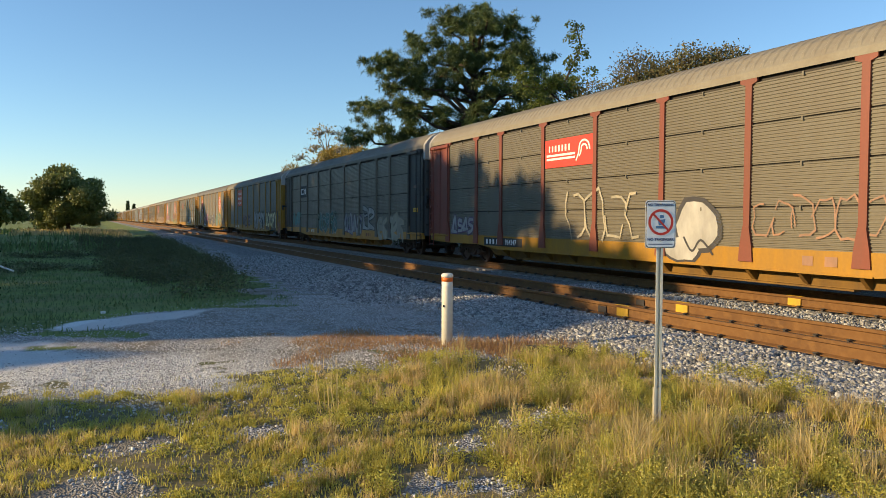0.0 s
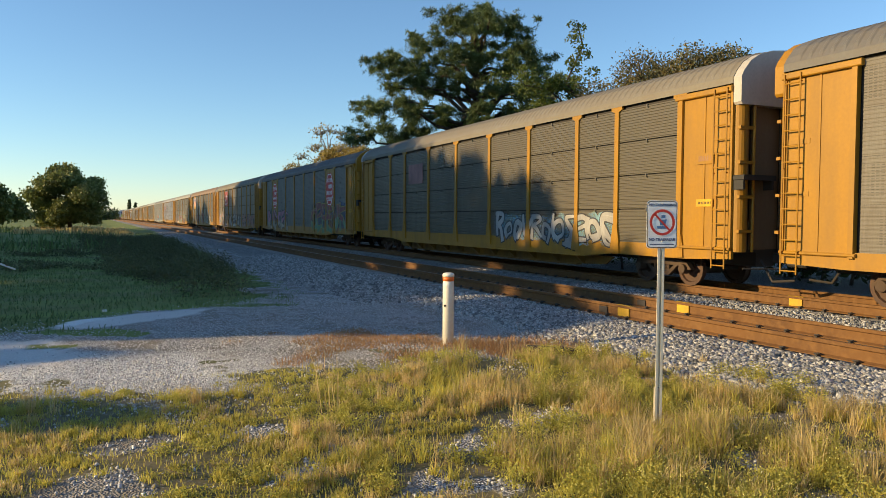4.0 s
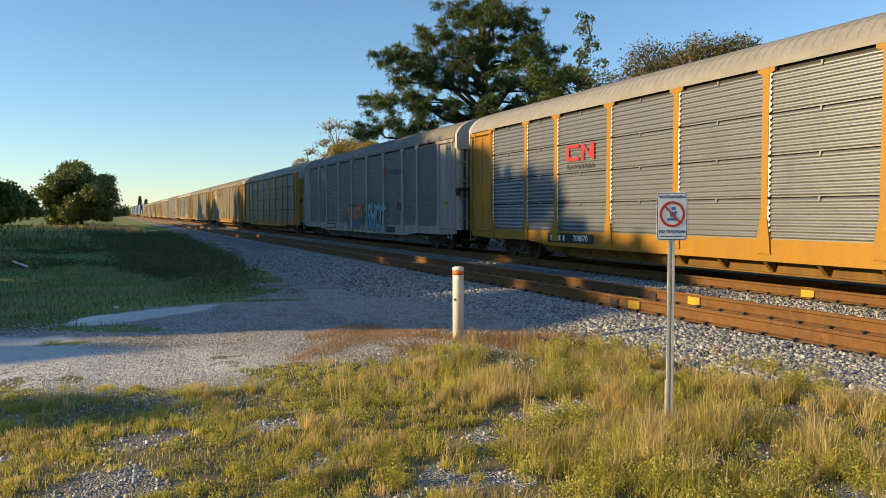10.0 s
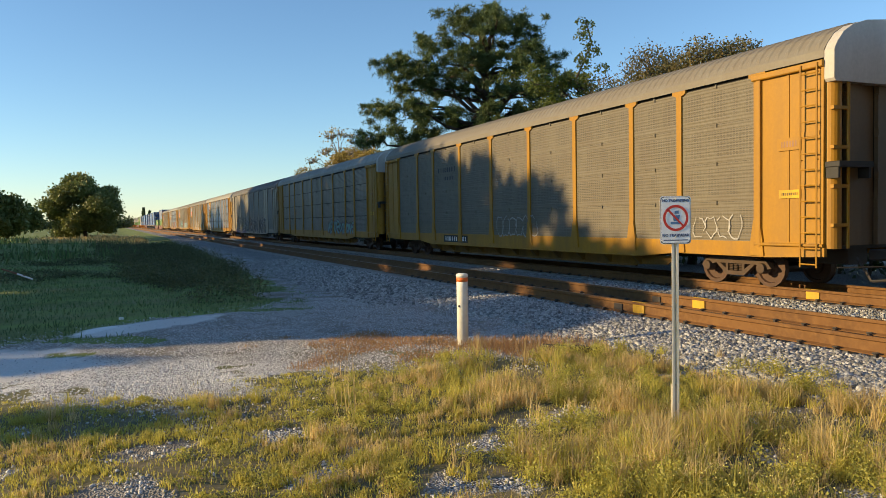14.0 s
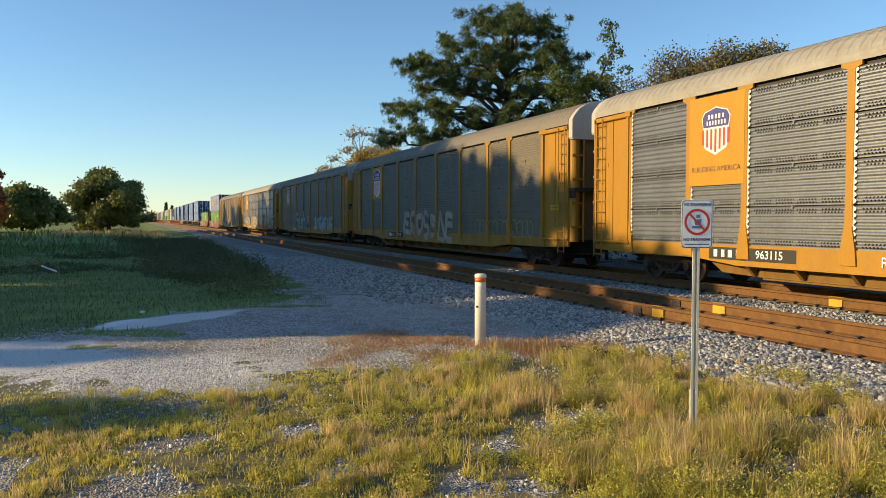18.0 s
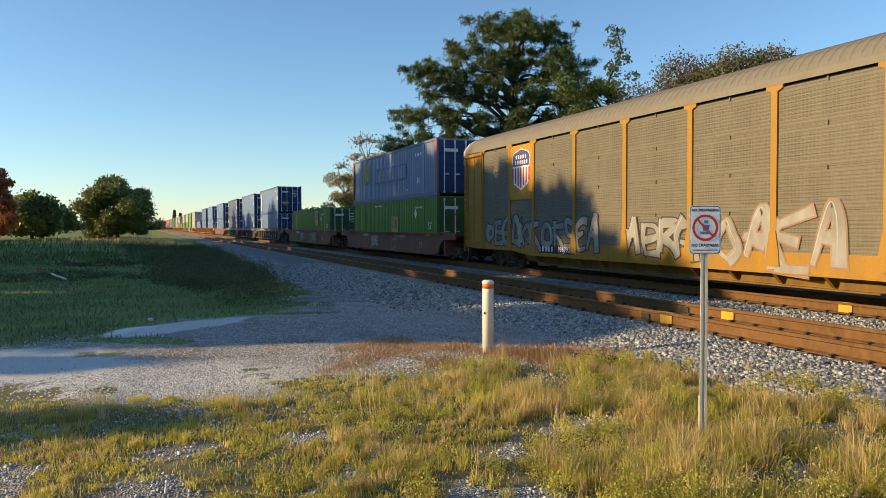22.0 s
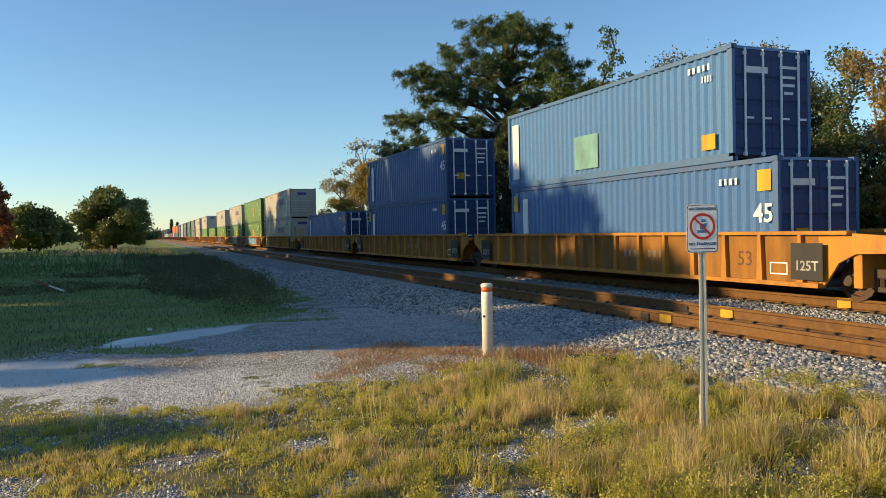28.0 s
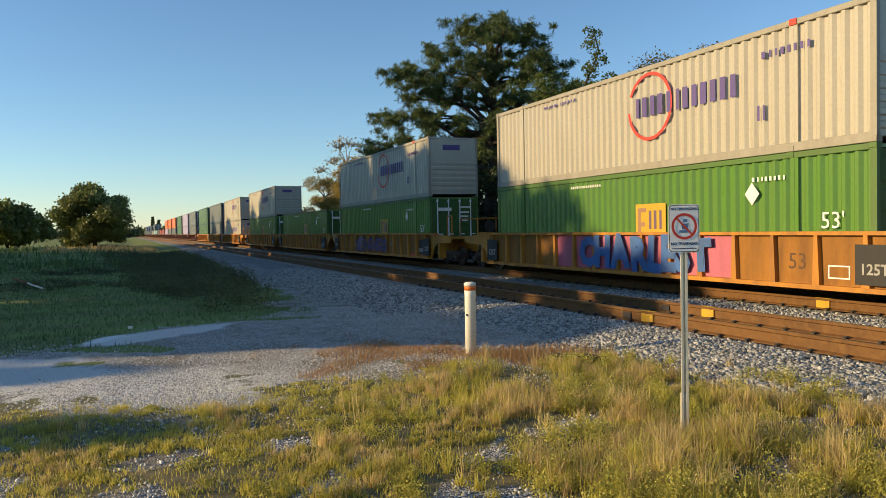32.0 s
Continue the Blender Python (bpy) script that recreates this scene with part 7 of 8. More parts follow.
def left_side():
    """Trees on the open left side, near the horizon, and a far tree line."""
    r = np.random.default_rng(8)
    d = 118.0
    for hd, dist, hh, w, mat, lab, lv, size in ((-1.75, 112.0, 8.7, 8.9, FIELD_LEAF, "round dark green tree standing alone on the grass", 42000, 0.31), (-7.0, 150.0, 7.6, 11.5, FIELD_LEAF, "broad dark tree on the field", 20000, 0.55),
                                                (-9.2, 118.0, 10.0, 6.0, RED_LEAF, "rust-red autumn tree on the field", 12000, 0.4), (-11.0, 140.0, 8.5, 9.0, FIELD_LEAF, "broad dark tree on the field", 14000, 0.55)):
        x, y = dist * math.sin(radians(hd)), dist * math.cos(radians(hd))
        tree((x, y, -0.1), round_crown(r, hh - 0.6, w, 1.4, 44), (0, 0, hh * 0.7), 0.3, mat, BARK, lv, size, int(100 + hd * 5), lab, limbs=14, twigs=2)
    clumps = []
    for k in range(150):
        hd, dist = -14 + k * 0.22, 520 + 120 * r.random()
        if hd > 3.2 and hd < 19:
            continue
        hgt = r.uniform(4.0, 8.5)
        clumps.append((dist * math.sin(radians(hd)), dist * math.cos(radians(hd)), hgt * 0.45, 5.5, 4, hgt * 0.55))
    single("treeline", quick_mesh("treeline", leaf_cloud(r, clumps, 26000, 1.3, hollow=0.2), 4, DARK_LEAF), "low dark tree line on the horizon", "trees", kind="stuff")
    for hd, dist, hh in ((2.0, 560.0, 13.0), (2.4, 575.0, 11.0)):
        x, y = dist * math.sin(radians(hd)), dist * math.cos(radians(hd))
        tree((x, y, 0), [(0, 0, hh * k / 8, 1.8 - 0.12 * k, 1.8 - 0.12 * k, 1.0) for k in range(2, 9)], (0, 0, hh), 0.25, DARK_LEAF, BARK, 1500, 0.9, int(hd * 10), "narrow dark tree far along the line", limbs=4)
    # the row of tall trees to the west, out of view, whose shade falls across the line
    # the first tree and the last four are unseen additions for more shade
    for k, (x, y, hh, w) in enumerate(((-30.0, 15.0, 9.5, 2.9), (-30.0, 21.3, 11.3, 6.2), (-30.0, 24.0, 12.9, 6.5), (-30.0, 28.5, 14.5, 7.5), (-30.0, 33.0, 16.1, 8.5), (-30.0, 38.0, 17.3, 9.5), (-30.0, 43.0, 18.5, 10.5), (-31.0, 49.5, 20.3, 10.0),
                                       (-30.0, 57.0, 20.9, 11.0), (-31.0, 65.0, 21.3, 11.5), (-30.0, 73.0, 20.8, 11.5), (-31.0, 81.0, 21.1, 11.5), (-30.0, 89.0, 20.3, 11.0), (-31.0, 98.0, 17.5, 10.5), (-31.0, 107.0, 13.5, 8.5), (-31.0, 126.0, 16.5, 11.0), (-31.0, 137.0, 17.5, 12.0))):
        rr = np.random.default_rng(200 + k)
        tree((x, y, 0), round_crown(rr, hh - 0.8, w, 1.8, 46), (0, 0, hh * 0.75), 0.3, OAK, BARK, 13000 if y < 50 else 9000, 0.65 if y > 26 else 0.42, 300 + k, "unseen tall broadleaf tree in a row that shades the line", limbs=10)
    # a back row, added out of view to close gaps in the shade
    for k in range(6):
        rr = np.random.default_rng(240 + k)
        tree((-39.0, 52.0 + 8.0 * k, 0), round_crown(rr, 21.0, 11.5, 1.8, 46), (0, 0, 16.0), 0.3, OAK, BARK, 7000, 0.75, 340 + k, "unseen tree added behind the row to close gaps in its shade", limbs=10)
    # an unseen hedge, added so that low sun can't pass under the crowns
    cl = []
    for k in range(60):
        cl.append((-29.0 + rr.uniform(-1.5, 1.5), 24.0 + k * 1.15, rr.uniform(0.8, 3.0) + min(7.0, k * 0.4), 1.8, 1.5, 2.2))
    single("hedge", quick_mesh("hedge", leaf_cloud(rr, cl, 26000, 0.45, hollow=0.2), 4, DARK_LEAF), "unseen dense hedge added under the trees to block low sun", "hedge", kind="stuff")


big_pine()
far_side()
left_side()

GRASS_LIVE = leafy("grass", (0.52, 0.50, 0.08), (0.80, 0.67, 0.18), 0.55, 0.5, 1.2)
GRASS_DRY = leafy("dry_grass", (0.95, 0.77, 0.38), (0.58, 0.42, 0.17), 0.6, 0.5, 1.5)
# shaded copy of the grass: the meadow's shade is put into darker greens
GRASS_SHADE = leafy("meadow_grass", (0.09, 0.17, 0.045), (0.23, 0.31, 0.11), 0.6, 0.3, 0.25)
WEED = leafy("weed_leaves", (0.42, 0.42, 0.07), (0.66, 0.58, 0.13), 0.55, 0.45, 1.5)
REDWEED = leafy("red_weeds", (0.46, 0.21, 0.11), (0.56, 0.40, 0.18), 0.7, 0.35, 1.5)
FLOWER = paint((0.72, 0.66, 0.22), 0.1, 0.6)


def blades(rng, pts, tall, wide, lean=0.35):
    """Grass blades as bent strips: a quad and a tip, here as two quads with the tip drawn together."""
    n = len(pts)
    a = rng.uniform(0, 2 * np.pi, n)
    side = np.stack([np.cos(a), np.sin(a), np.zeros(n)], 1)
    b = rng.uniform(0, 2 * np.pi, n)
    out = np.stack([np.cos(b), np.sin(b), np.zeros(n)], 1) * (rng.random(n) ** 1.3 * lean)[:, None]
    h = (tall * rng.uniform(0.5, 1.25, n))[:, None]
    w = (wide * rng.uniform(0.7, 1.3, n))[:, None]
    up = np.array((0, 0, 1.0))
    mid = pts + (up * 0.55 + out * 0.45) * h
    tip = pts + (up * (1 - 0.35 * np.linalg.norm(out, axis=1, keepdims=True)) + out * 1.25) * h
    q1 = np.stack([pts - side * w, pts + side * w, mid + side * w * 0.8, mid - side * w * 0.8], 1)
    q2 = np.stack([mid - side * w * 0.8, mid + side * w * 0.8, tip + side * w * 0.1, tip - side * w * 0.1], 1)
    return np.concatenate([q1, q2])


def scatter(rng, n, x0, x1, y0, y1, keep):
    """Random places on the ground where keep(x, y) passes."""
    xy = rng.uniform((x0, y0), (x1, y1), (n, 2))
    return np.array([(x, y, height(x, y)) for x, y in xy if keep(x, y) > rng.random()])


def turf(x, y):
    g, s, w, e = cover(x, y)
    return max(0.0, 1 - g) * (1 - s)


def grass():
    rng = np.random.default_rng(21)
    tufts = lambda x, y: turf(x, y) * max(0.05, min(1.0, 0.42 + 1.9 * noise.noise((x * 0.9, y * 0.9, 1.0)) + 1.1 * noise.noise((x * 3.0, y * 3.0, 5.0))))
    near = lambda n, x0, x1, y0, y1, f: scatter(rng, n, x0, x1, y0, y1, f)
    # how rank the growth is: low and thin to the west and by the road, tall to the east
    rank_at = lambda x, y: rise((x - 2.3 + 0.5 * (6.4 - y)) * 1.3)

    def clumps(n, each, tall, spread, f, x0=-2.6, x1=7.8):
        """Tufts: blades that fan out from one root."""
        c = near(n, x0, x1, 2.6, 9.8, f)
        k = rng.integers(each // 2, each, len(c))
        p = np.repeat(c, k, 0)
        low = np.array([0.36 + 0.64 * rank_at(x, y) for x, y, _ in c])
        size = np.repeat(tall * low * np.array([max(0.4, 0.85 + 1.2 * noise.noise((x * 0.9, y * 0.9, 33.0))) for x, y, _ in c]) * rng.uniform(0.5, 1.35, len(c)), k)
        p[:, :2] += rng.normal(size=(len(p), 2)) * spread
        return p, size

    p = near(90000, -2.8, 7.6, 2.6, 9.8, lambda x, y: 0.25 * turf(x, y) + 0.75 * tufts(x, y))
    single("grass", quick_mesh("grass", blades(rng, p, np.full(len(p), 0.05), 0.0042, 0.9), 4, GRASS_LIVE), "short matted green grass in the foreground", "grass", kind="stuff")
    p = near(16000, -9.0, 7.6, -7.0, 2.8, lambda x, y: 0.8)
    single("grass", quick_mesh("grass", blades(rng, p, np.full(len(p), 0.10), 0.005, 1.2), 4, GRASS_LIVE), "short matted grass round the standing place", "grass", kind="stuff")
    p = near(20000, -12.0, -2.4, 2.6, 14.0, lambda x, y: turf(x, y) * 0.8)
    single("grass", quick_mesh("grass", blades(rng, p, np.full(len(p), 0.09), 0.005, 1.2), 4, GRASS_LIVE), "short matted grass beside the road", "grass", kind="stuff")
    p, h = clumps(4300, 46, 0.20, 0.03, tufts)
    single("grass", quick_mesh("grass", blades(rng, p, h, 0.0036, 0.95), 4, GRASS_LIVE), "sunlit green and yellow grass tufts", "grass", kind="stuff")
    dry = lambda x, y: tufts(x, y) * max(0.0, min(1.0, 0.22 + 0.16 * (x - 1.5) + 1.5 * noise.noise((x * 0.8, y * 0.8, 11.0))))
    p, h = clumps(6400, 46, 0.25, 0.03, dry)
    single("dry_grass", quick_mesh("dry_grass", blades(rng, p, h, 0.0030, 0.8), 4, GRASS_DRY), "straw-coloured dry grass among the green", "grass", kind="stuff")
    # low leafy weeds in round bushes, some with small yellow flower heads
    bush = near(2000, -2.4, 7.9, 2.8, 9.4, lambda x, y: turf(x, y) * max(0.0, min(1.0, 0.35 + 1.6 * noise.noise((x * 0.7, y * 0.7, 41.0)) + 0.5 * noise.noise((x * 2.6, y * 2.6, 42.0)))))
    tall = np.array([(0.03 + 0.085 * rank_at(x, y)) for x, y, _ in bush]) * rng.uniform(0.5, 1.4, len(bush))
    wide = 0.05 + 0.45 * tall + rng.uniform(0, 0.06, len(bush))
    heap = np.stack([bush[:, 0], bush[:, 1], bush[:, 2] + tall * 0.75, wide, wide, tall], 1)
    single("weeds", quick_mesh("weeds", leaf_cloud(rng, heap, 120000, 0.019, hollow=0.35), 4, WEED), "low bushy green weeds among the grass", "weeds", kind="stuff")
    stem = np.repeat(bush, 5, 0)
    single("weed_stems", quick_mesh("weed_stems", blades(rng, stem, np.repeat(tall * 2.0, 5), 0.0022, 0.35), 4, WEED), "thin upright weed stems", "weeds", kind="stuff")
    far = (bush[:, 0] > 3.2) | (rng.random(len(bush)) < 0.15)
    top = np.repeat(heap[far], 12, 0)
    c = top[:, :3] + rng.normal(size=(len(top), 3)) * (top[:, 3:] * (0.6, 0.6, 0.25)) + np.stack([np.zeros(len(top))] * 2 + [top[:, 5] * 0.95], 1)
    a = unit(rng.normal(size=c.shape)) * 0.005
    b = unit(np.cross(a, rng.normal(size=c.shape))) * 0.005
    single("weed_flowers", quick_mesh("weed_flowers", np.stack([c - a, c + b, c + a, c - b], 1), 4, FLOWER), "tiny pale yellow flower heads on the weeds", "flowers", kind="stuff")
    # sparse red-brown plants on the gravel
    p = near(34000, 1.5, 7.2, 8.4, 13.2, lambda x, y: cover(x, y)[2] * 0.9)
    single("red_weeds", quick_mesh("red_weeds", blades(rng, p, np.full(len(p), 0.055), 0.005, 1.3), 4, REDWEED), "low red-brown weeds on the gravel", "weeds", kind="stuff")
    p = near(7000, 4.6, 7.6, 9.2, 12.0, lambda x, y: min(1.0, max(0.0, 1.2 - ((x - 5.9) / 1.4) ** 2 - ((y - 10.3) / 0.8) ** 2)))
    single("dry_grass", quick_mesh("dry_grass", blades(rng, p, np.full(len(p), 0.15), 0.004, 1.0), 4, REDWEED), "dry brown grass tufts round the marker post", "grass", kind="stuff")
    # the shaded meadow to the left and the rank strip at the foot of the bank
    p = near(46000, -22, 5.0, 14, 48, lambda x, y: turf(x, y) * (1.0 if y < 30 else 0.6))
    single("meadow_grass", quick_mesh("meadow_grass", blades(rng, p, np.full(len(p), 0.10), 0.010, 0.8), 4, GRASS_SHADE), "short meadow grass with the shade put into its colour", "grass", kind="stuff")
    c = near(2400, -6.0, 5.6, 20.0, 80, lambda x, y: max(0.0, 0.95 - ((x - 3.2) / (2.0 + 0.07 * (y - 20))) ** 2 + 1.1 * noise.noise((x * 0.45, y * 0.22, 3.0)) + 0.5 * noise.noise((x * 1.7, y * 0.9, 5.0))) * min(1.0, (y - 19.5) / 6) * rise((4.3 + 0.03 * (y - 20) - x) * 5))
    heap = [(x, y, z + 0.15, 0.42, 0.55, 0.30 + 0.75 * abs(noise.noise((x * 0.6, y * 0.6, 1.0)))) for x, y, z in c]
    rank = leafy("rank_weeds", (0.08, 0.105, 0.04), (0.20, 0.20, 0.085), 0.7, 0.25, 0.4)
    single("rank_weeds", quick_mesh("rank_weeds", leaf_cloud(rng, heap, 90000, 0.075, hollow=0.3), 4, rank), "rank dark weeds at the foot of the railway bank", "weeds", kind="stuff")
    c = near(1500, -24, 3.2, 19.0, 62, lambda x, y: max(0.0, noise.noise((x * 0.22, y * 0.14, 8.0)) * 2.2))
    heap = [(x, y, z + 0.05, 0.55, 0.75, 0.10 + 0.30 * abs(noise.noise((x, y, 1.5)))) for x, y, z in c]
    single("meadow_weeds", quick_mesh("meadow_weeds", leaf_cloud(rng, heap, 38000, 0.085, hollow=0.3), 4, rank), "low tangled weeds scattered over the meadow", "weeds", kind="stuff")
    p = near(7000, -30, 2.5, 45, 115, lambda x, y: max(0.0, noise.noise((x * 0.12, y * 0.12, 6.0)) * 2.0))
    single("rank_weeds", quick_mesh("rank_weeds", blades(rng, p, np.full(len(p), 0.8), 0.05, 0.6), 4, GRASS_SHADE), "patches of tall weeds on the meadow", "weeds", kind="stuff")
    p = near(6000, -9, 4.0, 96, 140, lambda x, y: 0.8)
    single("dry_grass", quick_mesh("dry_grass", blades(rng, p, np.full(len(p), 0.6), 0.05, 0.6), 4, GRASS_DRY), "sunlit dry grass below the lone tree", "grass", kind="stuff")
    p = np.array([(2.12 + 0.10 * rng.normal(), 7.35 + 0.10 * rng.normal(), -0.03) for _ in range(12)])
    single("dry_stalks", quick_mesh("dry_stalks", blades(rng, p, np.full(len(p), 0.62), 0.004, 0.3), 4, GRASS_DRY), "a few tall dry stalks standing over the grass", "grass", kind="stuff")


grass()


def stones():
    """Crushed stone: uneven little blocks, thick on the ballast shoulder and thin on the road."""
    rng = np.random.default_rng(9)
    corner = np.array([(-1, -1, -1), (1, -1, -1), (1, 1, -1), (-1, 1, -1), (-0.7, -0.7, 1), (0.7, -0.7, 1), (0.7, 0.7, 1), (-0.7, 0.7, 1)])
    sides = np.array([(4, 5, 6, 7), (0, 1, 5, 4), (1, 2, 6, 5), (2, 3, 7, 6), (3, 0, 4, 7)])

    def heap(name, pts, size, material, label, lift=0.3):
        n = len(pts)
        q = rng.normal(size=(n, 4))
        q /= np.linalg.norm(q, axis=1, keepdims=True)
        w, x, y, z = q.T
        rot = np.stack([1 - 2 * (y * y + z * z), 2 * (x * y - z * w), 2 * (x * z + y * w), 2 * (x * y + z * w), 1 - 2 * (x * x + z * z), 2 * (y * z - x * w),
                        2 * (x * z - y * w), 2 * (y * z + x * w), 1 - 2 * (x * x + y * y)], 1).reshape(n, 3, 3)
        sc = size * rng.uniform(0.45, 1.4, (n, 1, 1)) * rng.uniform(0.55, 1.15, (n, 1, 3))
        c = corner[None] * (1 + rng.uniform(-0.3, 0.3, (n, 8, 3))) * sc
        c = np.einsum("nij,nkj->nki", rot, c) + pts[:, None]
        c[:, :, 2] += size * lift
        n8 = np.arange(n)[:, None, None] * 8
        me = bpy.data.meshes.new(name)
        faces = (sides[None] + n8).reshape(-1, 4)
        bottom = (np.array([3, 2, 1, 0])[None] + n8[:, 0]).reshape(-1, 4)
        faces = np.concatenate([faces, bottom])
        me.vertices.add(n * 8)
        me.vertices.foreach_set("co", c.astype(np.float32).ravel())
        me.loops.add(faces.size)
        me.loops.foreach_set("vertex_index", faces.astype(np.int32).ravel())
        me.polygons.add(len(faces))
        me.polygons.foreach_set("loop_start", np.arange(0, faces.size, 4, dtype=np.int32))
        me.update(calc_edges=True)
        me.materials.append(material)
        single(name, me, label, "stones", kind="stuff")

    grey = grainy("ballast_stone", (0.13, 0.13, 0.125), (0.82, 0.79, 0.73), 20, 0.9, 0.3, 0.004, True)
    pale = grainy("road_gravel", (0.30, 0.29, 0.275), (0.97, 0.95, 0.92), 20, 0.9, 0.3, 0.004, True)
    rough = lambda x, y: min(1.0, max(0.0, (x - 7.0 + 0.5 * noise.noise((y * 0.5, 0, 0))) * 2.5))
    heap("ballast", scatter(rng, 30000, 6.9, 9.3, 4.2, 17.0, lambda x, y: rough(x, y) * (1 if x < 8.8 else 0.45)), 0.029, grey, "crushed grey ballast on the shoulder of the near track")
    heap("ballast", scatter(rng, 14000, 5.6, 8.86, 17.0, 40.0, lambda x, y: 0.9), 0.029, grey, "crushed grey ballast along the bank")
    heap("ballast", scatter(rng, 8000, 11.05, 14.0, 7.0, 19.0, lambda x, y: 1), 0.026, grey, "crushed grey ballast between the tracks")
    heap("ballast", scatter(rng, 3000, 9.55, 10.8, 7.0, 18.0, lambda x, y: 1), 0.03, grey, "crushed grey ballast between the rails", 0.0)
    heap("ballast", scatter(rng, 2500, 14.3, 15.6, 7.0, 18.0, lambda x, y: 1), 0.03, grey, "crushed grey ballast between the rails", 0.0)
    def road(x, y):
        g, white, _, _ = cover(x, y)
        return g * (1 - 0.98 * white) * min(1.0, 0.35 + 0.9 * max(0.0, 0.5 + noise.noise((x * 0.7, y * 0.7, 2.0))))
    heap("gravel", scatter(rng, 105000, -3.2, 7.3, 7.2, 19.5, road), 0.0088, pale, "loose pale gravel of the service road")
    snow = grainy("white_gravel", (0.70, 0.68, 0.65), (0.97, 0.95, 0.92), 20, 0.9, 0.3, 0.004, True)
    heap("gravel", scatter(rng, 10000, -5.0, 4.0, 8.6, 13.5, lambda x, y: cover(x, y)[0] * cover(x, y)[3] * (1 - cover(x, y)[1]) * 0.9), 0.0088, snow, "white crushed shell and limestone on the road edge", 0.2)
    heap("gravel", scatter(rng, 9000, -2.4, 7.2, 3.4, 8.8, lambda x, y: cover(x, y)[0] + 0.06), 0.012, pale, "small pale stones among the grass")


stones()


def marker_post():
    """A white marker post with an orange band at its top."""
    p = thing("marker_post", (5.02, 10.72, height(5.02, 10.72)), "white marker post with an orange reflective band", "post")
    white = paint((0.80, 0.76, 0.66), 0.2, 0.5)
    piece("shaft", once("shaft", lambda: Shape().lathe([(-0.2, 0.088), (0.94, 0.088), (1.06, 0.088)], "z", 18).mesh("shaft", True), white), p)
    piece("band", once("band", lambda: Shape().lathe([(1.02, 0.0905), (1.09, 0.0905)], "z", 18).mesh("band", True), paint((0.75, 0.16, 0.02), 0.15, 0.4)), p, (0, 0, 0), "orange band")
    piece("cap", once("cap", lambda: Shape().lathe([(1.085, 0.092), (1.115, 0.095), (1.135, 0.09), (1.15, 0.06)], "z", 18).mesh("cap", True), white), p)
    for z in (0.62,):
        piece("mark", once("chip", lambda: Shape().box(-0.02, 0.006, -0.006, 0.006, 0, 0.03).mesh("chip"), DARK_STEEL), p, (-0.075, -0.05, z))


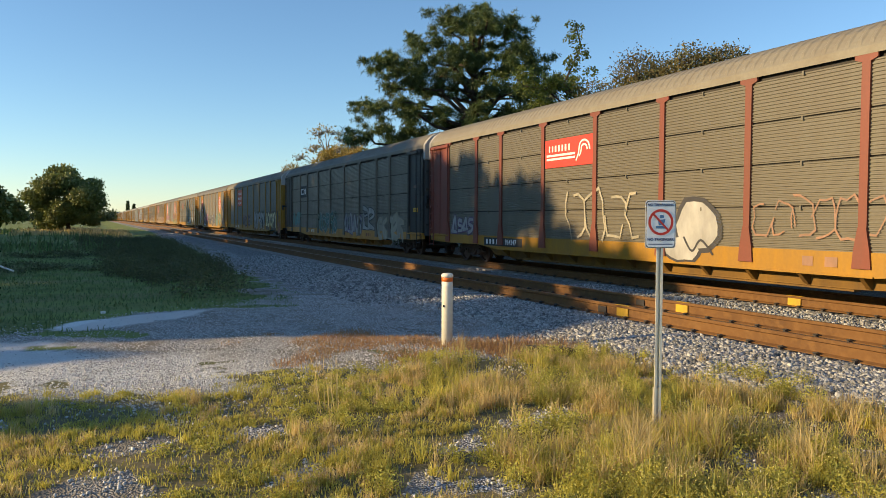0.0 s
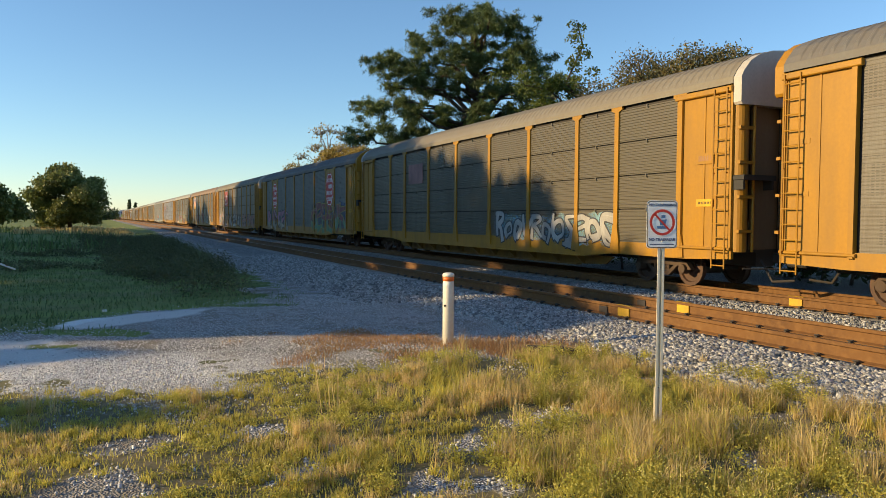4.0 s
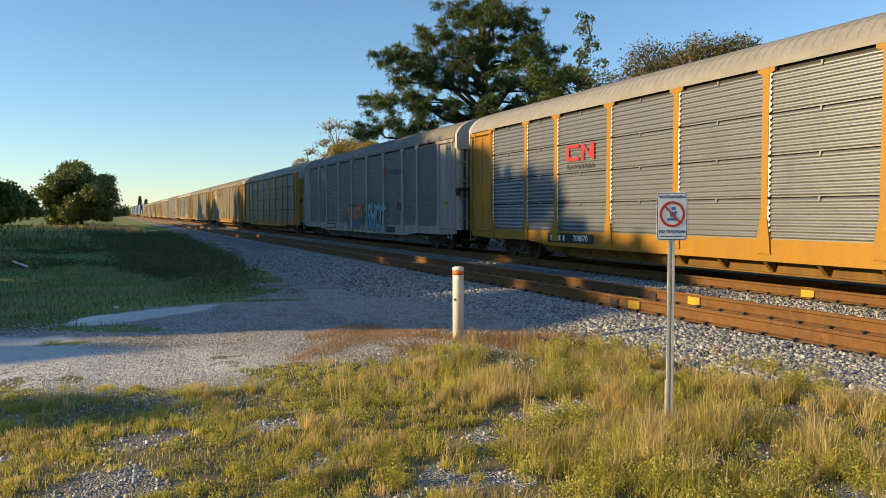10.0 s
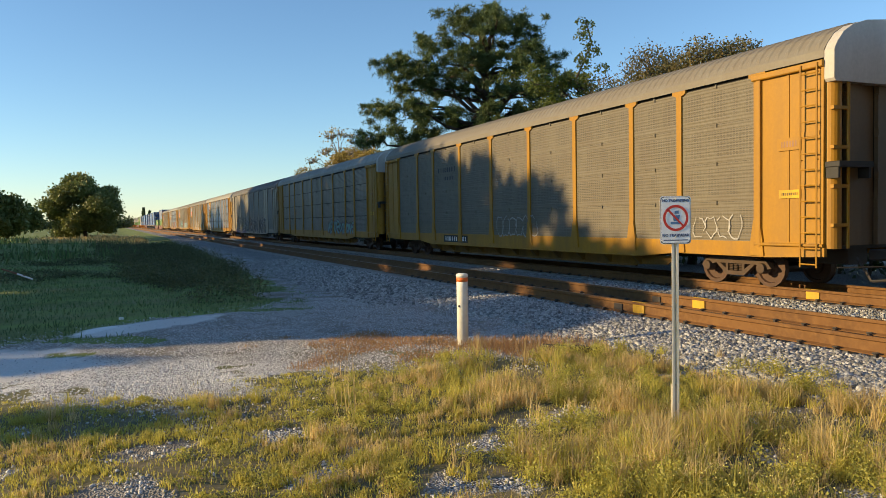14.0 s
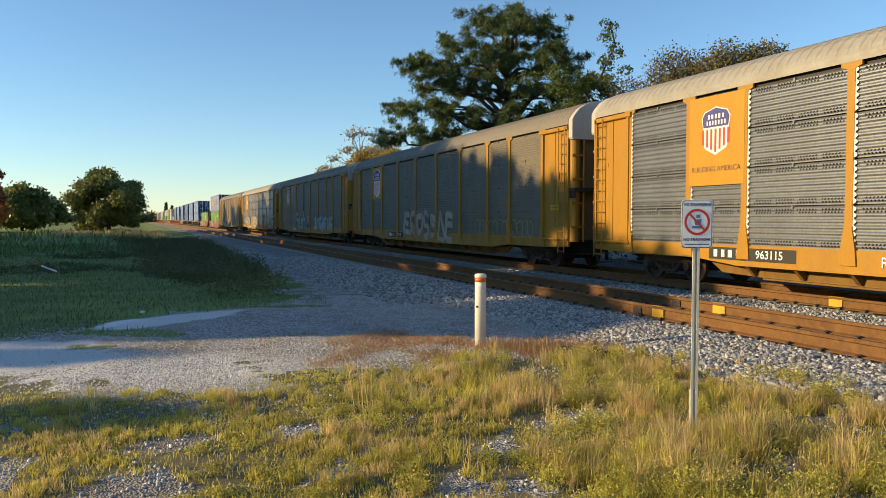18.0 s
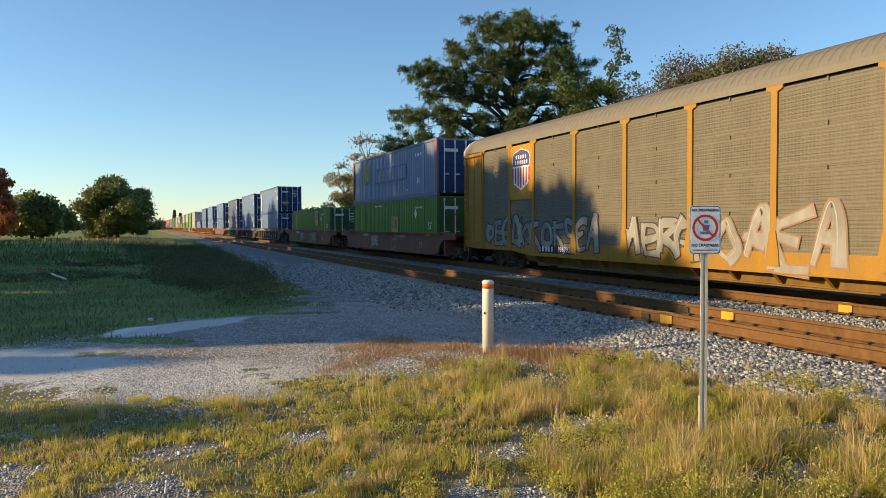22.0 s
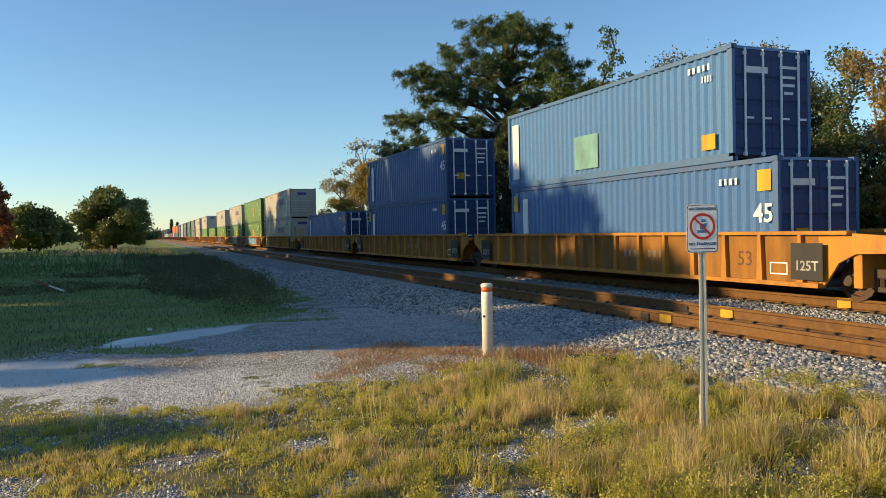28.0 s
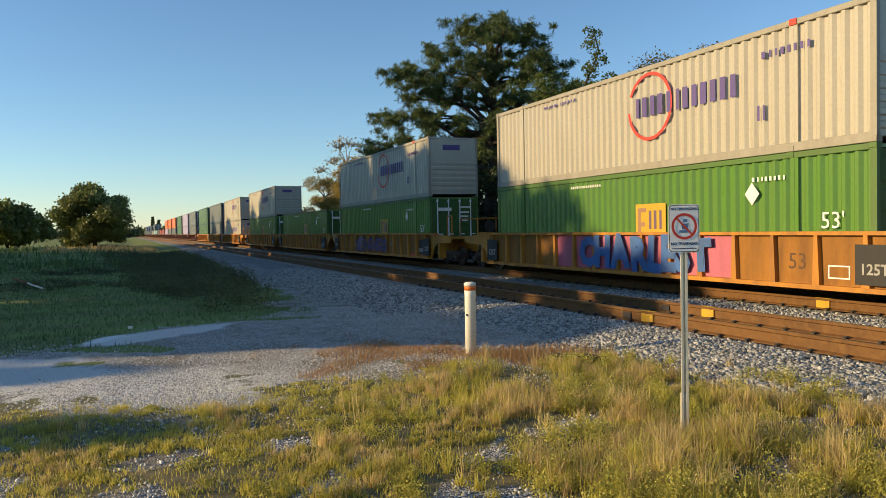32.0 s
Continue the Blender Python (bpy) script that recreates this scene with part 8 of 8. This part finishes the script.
def warning_sign():
    """A small upright warning sign on a steel channel post."""
    x, y = 4.90, 5.66
    z0 = height(x, y)
    s = thing("warning_sign", (x, y, z0), "white warning sign on a galvanised steel post", "sign")
    steel = paint((0.80, 0.75, 0.62), 0.15, 0.42, 0.0, (0.45, 0.38, 0.26))
    turn = pose(0, 0, 0, 0, 0, -18)
    prof = [(-0.034, 0.0), (-0.034, 0.006), (-0.018, 0.006), (-0.018, 0.036), (0.018, 0.036), (0.018, 0.006), (0.034, 0.006), (0.034, 0.0), (0.012, 0.0), (0.012, 0.03), (-0.012, 0.03), (-0.012, 0.0)]

    def channel():
        n = len(prof)
        v = [(a, b, z) for z in (-0.3, 1.78) for a, b in prof]
        return Shape().add(v, [(i, (i + 1) % n, n + (i + 1) % n, n + i) for i in range(n)] + [tuple(range(n))[::-1], tuple(range(n, 2 * n))]).mesh("channel")
    piece("post", once("channel", channel, steel), s, (0, 0, 0), "galvanised channel post", turn)
    piece("post_foot", once("foot", lambda: Shape().box(-0.034, 0.034, 0.002, 0.042, -0.3, 0.40, 0.004).mesh("foot"), paint((0.42, 0.38, 0.30), 0.4, 0.5)), s, (0, 0, 0), "lower post socket", turn)
    w, h, r = 0.305, 0.457, 0.03

    def card(k, d):
        pts = []
        for cx, cz, a0 in ((w / 2 - r, h / 2 - r, 0), (-w / 2 + r, h / 2 - r, 90), (-w / 2 + r, -h / 2 + r, 180), (w / 2 - r, -h / 2 + r, 270)):
            pts += [((cx + r * math.cos(radians(a0 + i * 22.5))) - k * math.copysign(1, cx), (cz + r * math.sin(radians(a0 + i * 22.5))) - k * math.copysign(1, cz)) for i in range(5)]
        return Shape().prism(pts, d, d + 0.002).mesh("card")
    zc = 2.205 - h / 2
    white = paint((0.92, 0.92, 0.92), 0.05)
    board = piece("panel", once("card0", lambda: card(0, -0.006), white), s, (0, 0, zc), "white sign panel", turn)
    piece("border", once("card1", lambda: card(0.006, -0.0085), BLACK), board, (0, 0, 0), "black border line")
    piece("face", once("card2", lambda: card(0.012, -0.011), white), board, (0, 0, 0))
    ink = paint((0.04, 0.06, 0.16), 0.1)
    write("NO TRESPASSING", 0.0335, ink, board, (0, -0.0125, 0.185), turn=END, bold=0.0009)
    write("NO TRASPASAR", 0.037, ink, board, (0, -0.0125, -0.145), turn=END, bold=0.0009)

    def ring():
        n, v = 32, []
        for k in (0.125, 0.101):
            v += [(k * math.cos(i * 2 * math.pi / n), 0, k * math.sin(i * 2 * math.pi / n)) for i in range(n)]
        return Shape().add(v, [(i, (i + 1) % n, n + (i + 1) % n, n + i) for i in range(n)]).add([(-0.085, 0, 0.075), (-0.072, 0, 0.088), (0.085, 0, -0.075), (0.072, 0, -0.088)], [(0, 1, 2, 3)]).mesh("ring")
    piece("ban_ring", once("ring", ring, SIGN_RED), board, (0, -0.0145, 0.02), "red ring with a slash")
    sym = once("symbol", lambda: Shape().add([(-0.05, 0, -0.06), (0.05, 0, -0.06), (0.05, 0, -0.035), (-0.05, 0, -0.035)], [(0, 1, 2, 3)]).add([(-0.02, 0, -0.03), (0.03, 0, -0.03), (0.045, 0, 0.03), (-0.03, 0, 0.02)], [(0, 1, 2, 3)])
               .add([(-0.01, 0, 0.04), (0.03, 0, 0.04), (0.03, 0, 0.07), (-0.01, 0, 0.07)], [(0, 1, 2, 3)]).mesh("symbol"), paint((0.10, 0.22, 0.42), 0.1))
    piece("symbol", sym, board, (0, -0.013, 0.02), "plain blue symbol")
    small = once("fine_print", lambda: Shape().add([(-0.12, 0, -0.004), (0.12, 0, -0.004), (0.12, 0, 0.004), (-0.12, 0, 0.004)], [(0, 1, 2, 3)]).mesh("fine_print"), ink)
    piece("fine_print", small, board, (0, -0.0125, -0.19))
    bolt = once("bolt", lambda: Shape().lathe([(0, 0.008), (0.006, 0.006)], "z", 8).mesh("bolt"), steel)
    for z in (-0.18 + 0.02, 0.20):
        piece("bolt", bolt, board, (0, -0.012, z), "", pose(0, 0, 0, 90, 0, 0))


def old_timber():
    """A short dark block, half sunk in the weeds."""
    m = grainy("old_timber", (0.035, 0.028, 0.022), (0.06, 0.05, 0.04), 6.0, 0.95, 0.6, 0.01)
    me = Shape().box(-0.10, 0.10, -0.42, 0.42, -0.08, 0.13, 0.025).box(-0.085, 0.075, -0.45, 0.40, -0.06, 0.10, 0.02).mesh("old_timber")
    me.materials.append(m)
    ob = single("old_timber", me, "dark grainy block half sunk among dry weeds", "timber")
    ob.matrix_basis = pose(6.25, 9.55, height(6.25, 9.55), 3, 0, 63)


def litter():
    st = thing("stick", (-3.3, 31.0, height(-3.3, 31.0)), "broken stick with a pale end lying on the grass", "stick")
    piece("shaft", once("stick", lambda: Shape().tube((0, 0, 0.42), (0.75, -0.3, 0.14), 0.03, 7).mesh("stick"), paint((0.30, 0.10, 0.05), 0.2)), st, (-0.4, 0, 0.1))
    piece("tip", once("sticktip", lambda: Shape().tube((0.5, -0.2, 0.235), (1.0, -0.4, 0.03), 0.034, 7).mesh("tip"), WHITE), st, (-0.4, 0, 0.1), "white tip")
    single("litter", once("litter", lambda: Shape().box(-0.05, 0.05, -0.03, 0.03, 0, 0.05, 0.01).mesh("litter"), WHITE), "white scrap of litter on the grass edge", "litter", at=(0.1, 17.4, height(0.1, 17.4)))


marker_post()
warning_sign()
litter()
old_timber()


def motions():
    """The whole train rolls past at one steady speed."""
    for ob, s, z in MOVERS:
        walk(ob, [(t, pose(TRAIN_TRACK, s - SPEED * t, z)) for t in (0.0, 8.0, 16.0, 24.0, CLIP)])


motions()
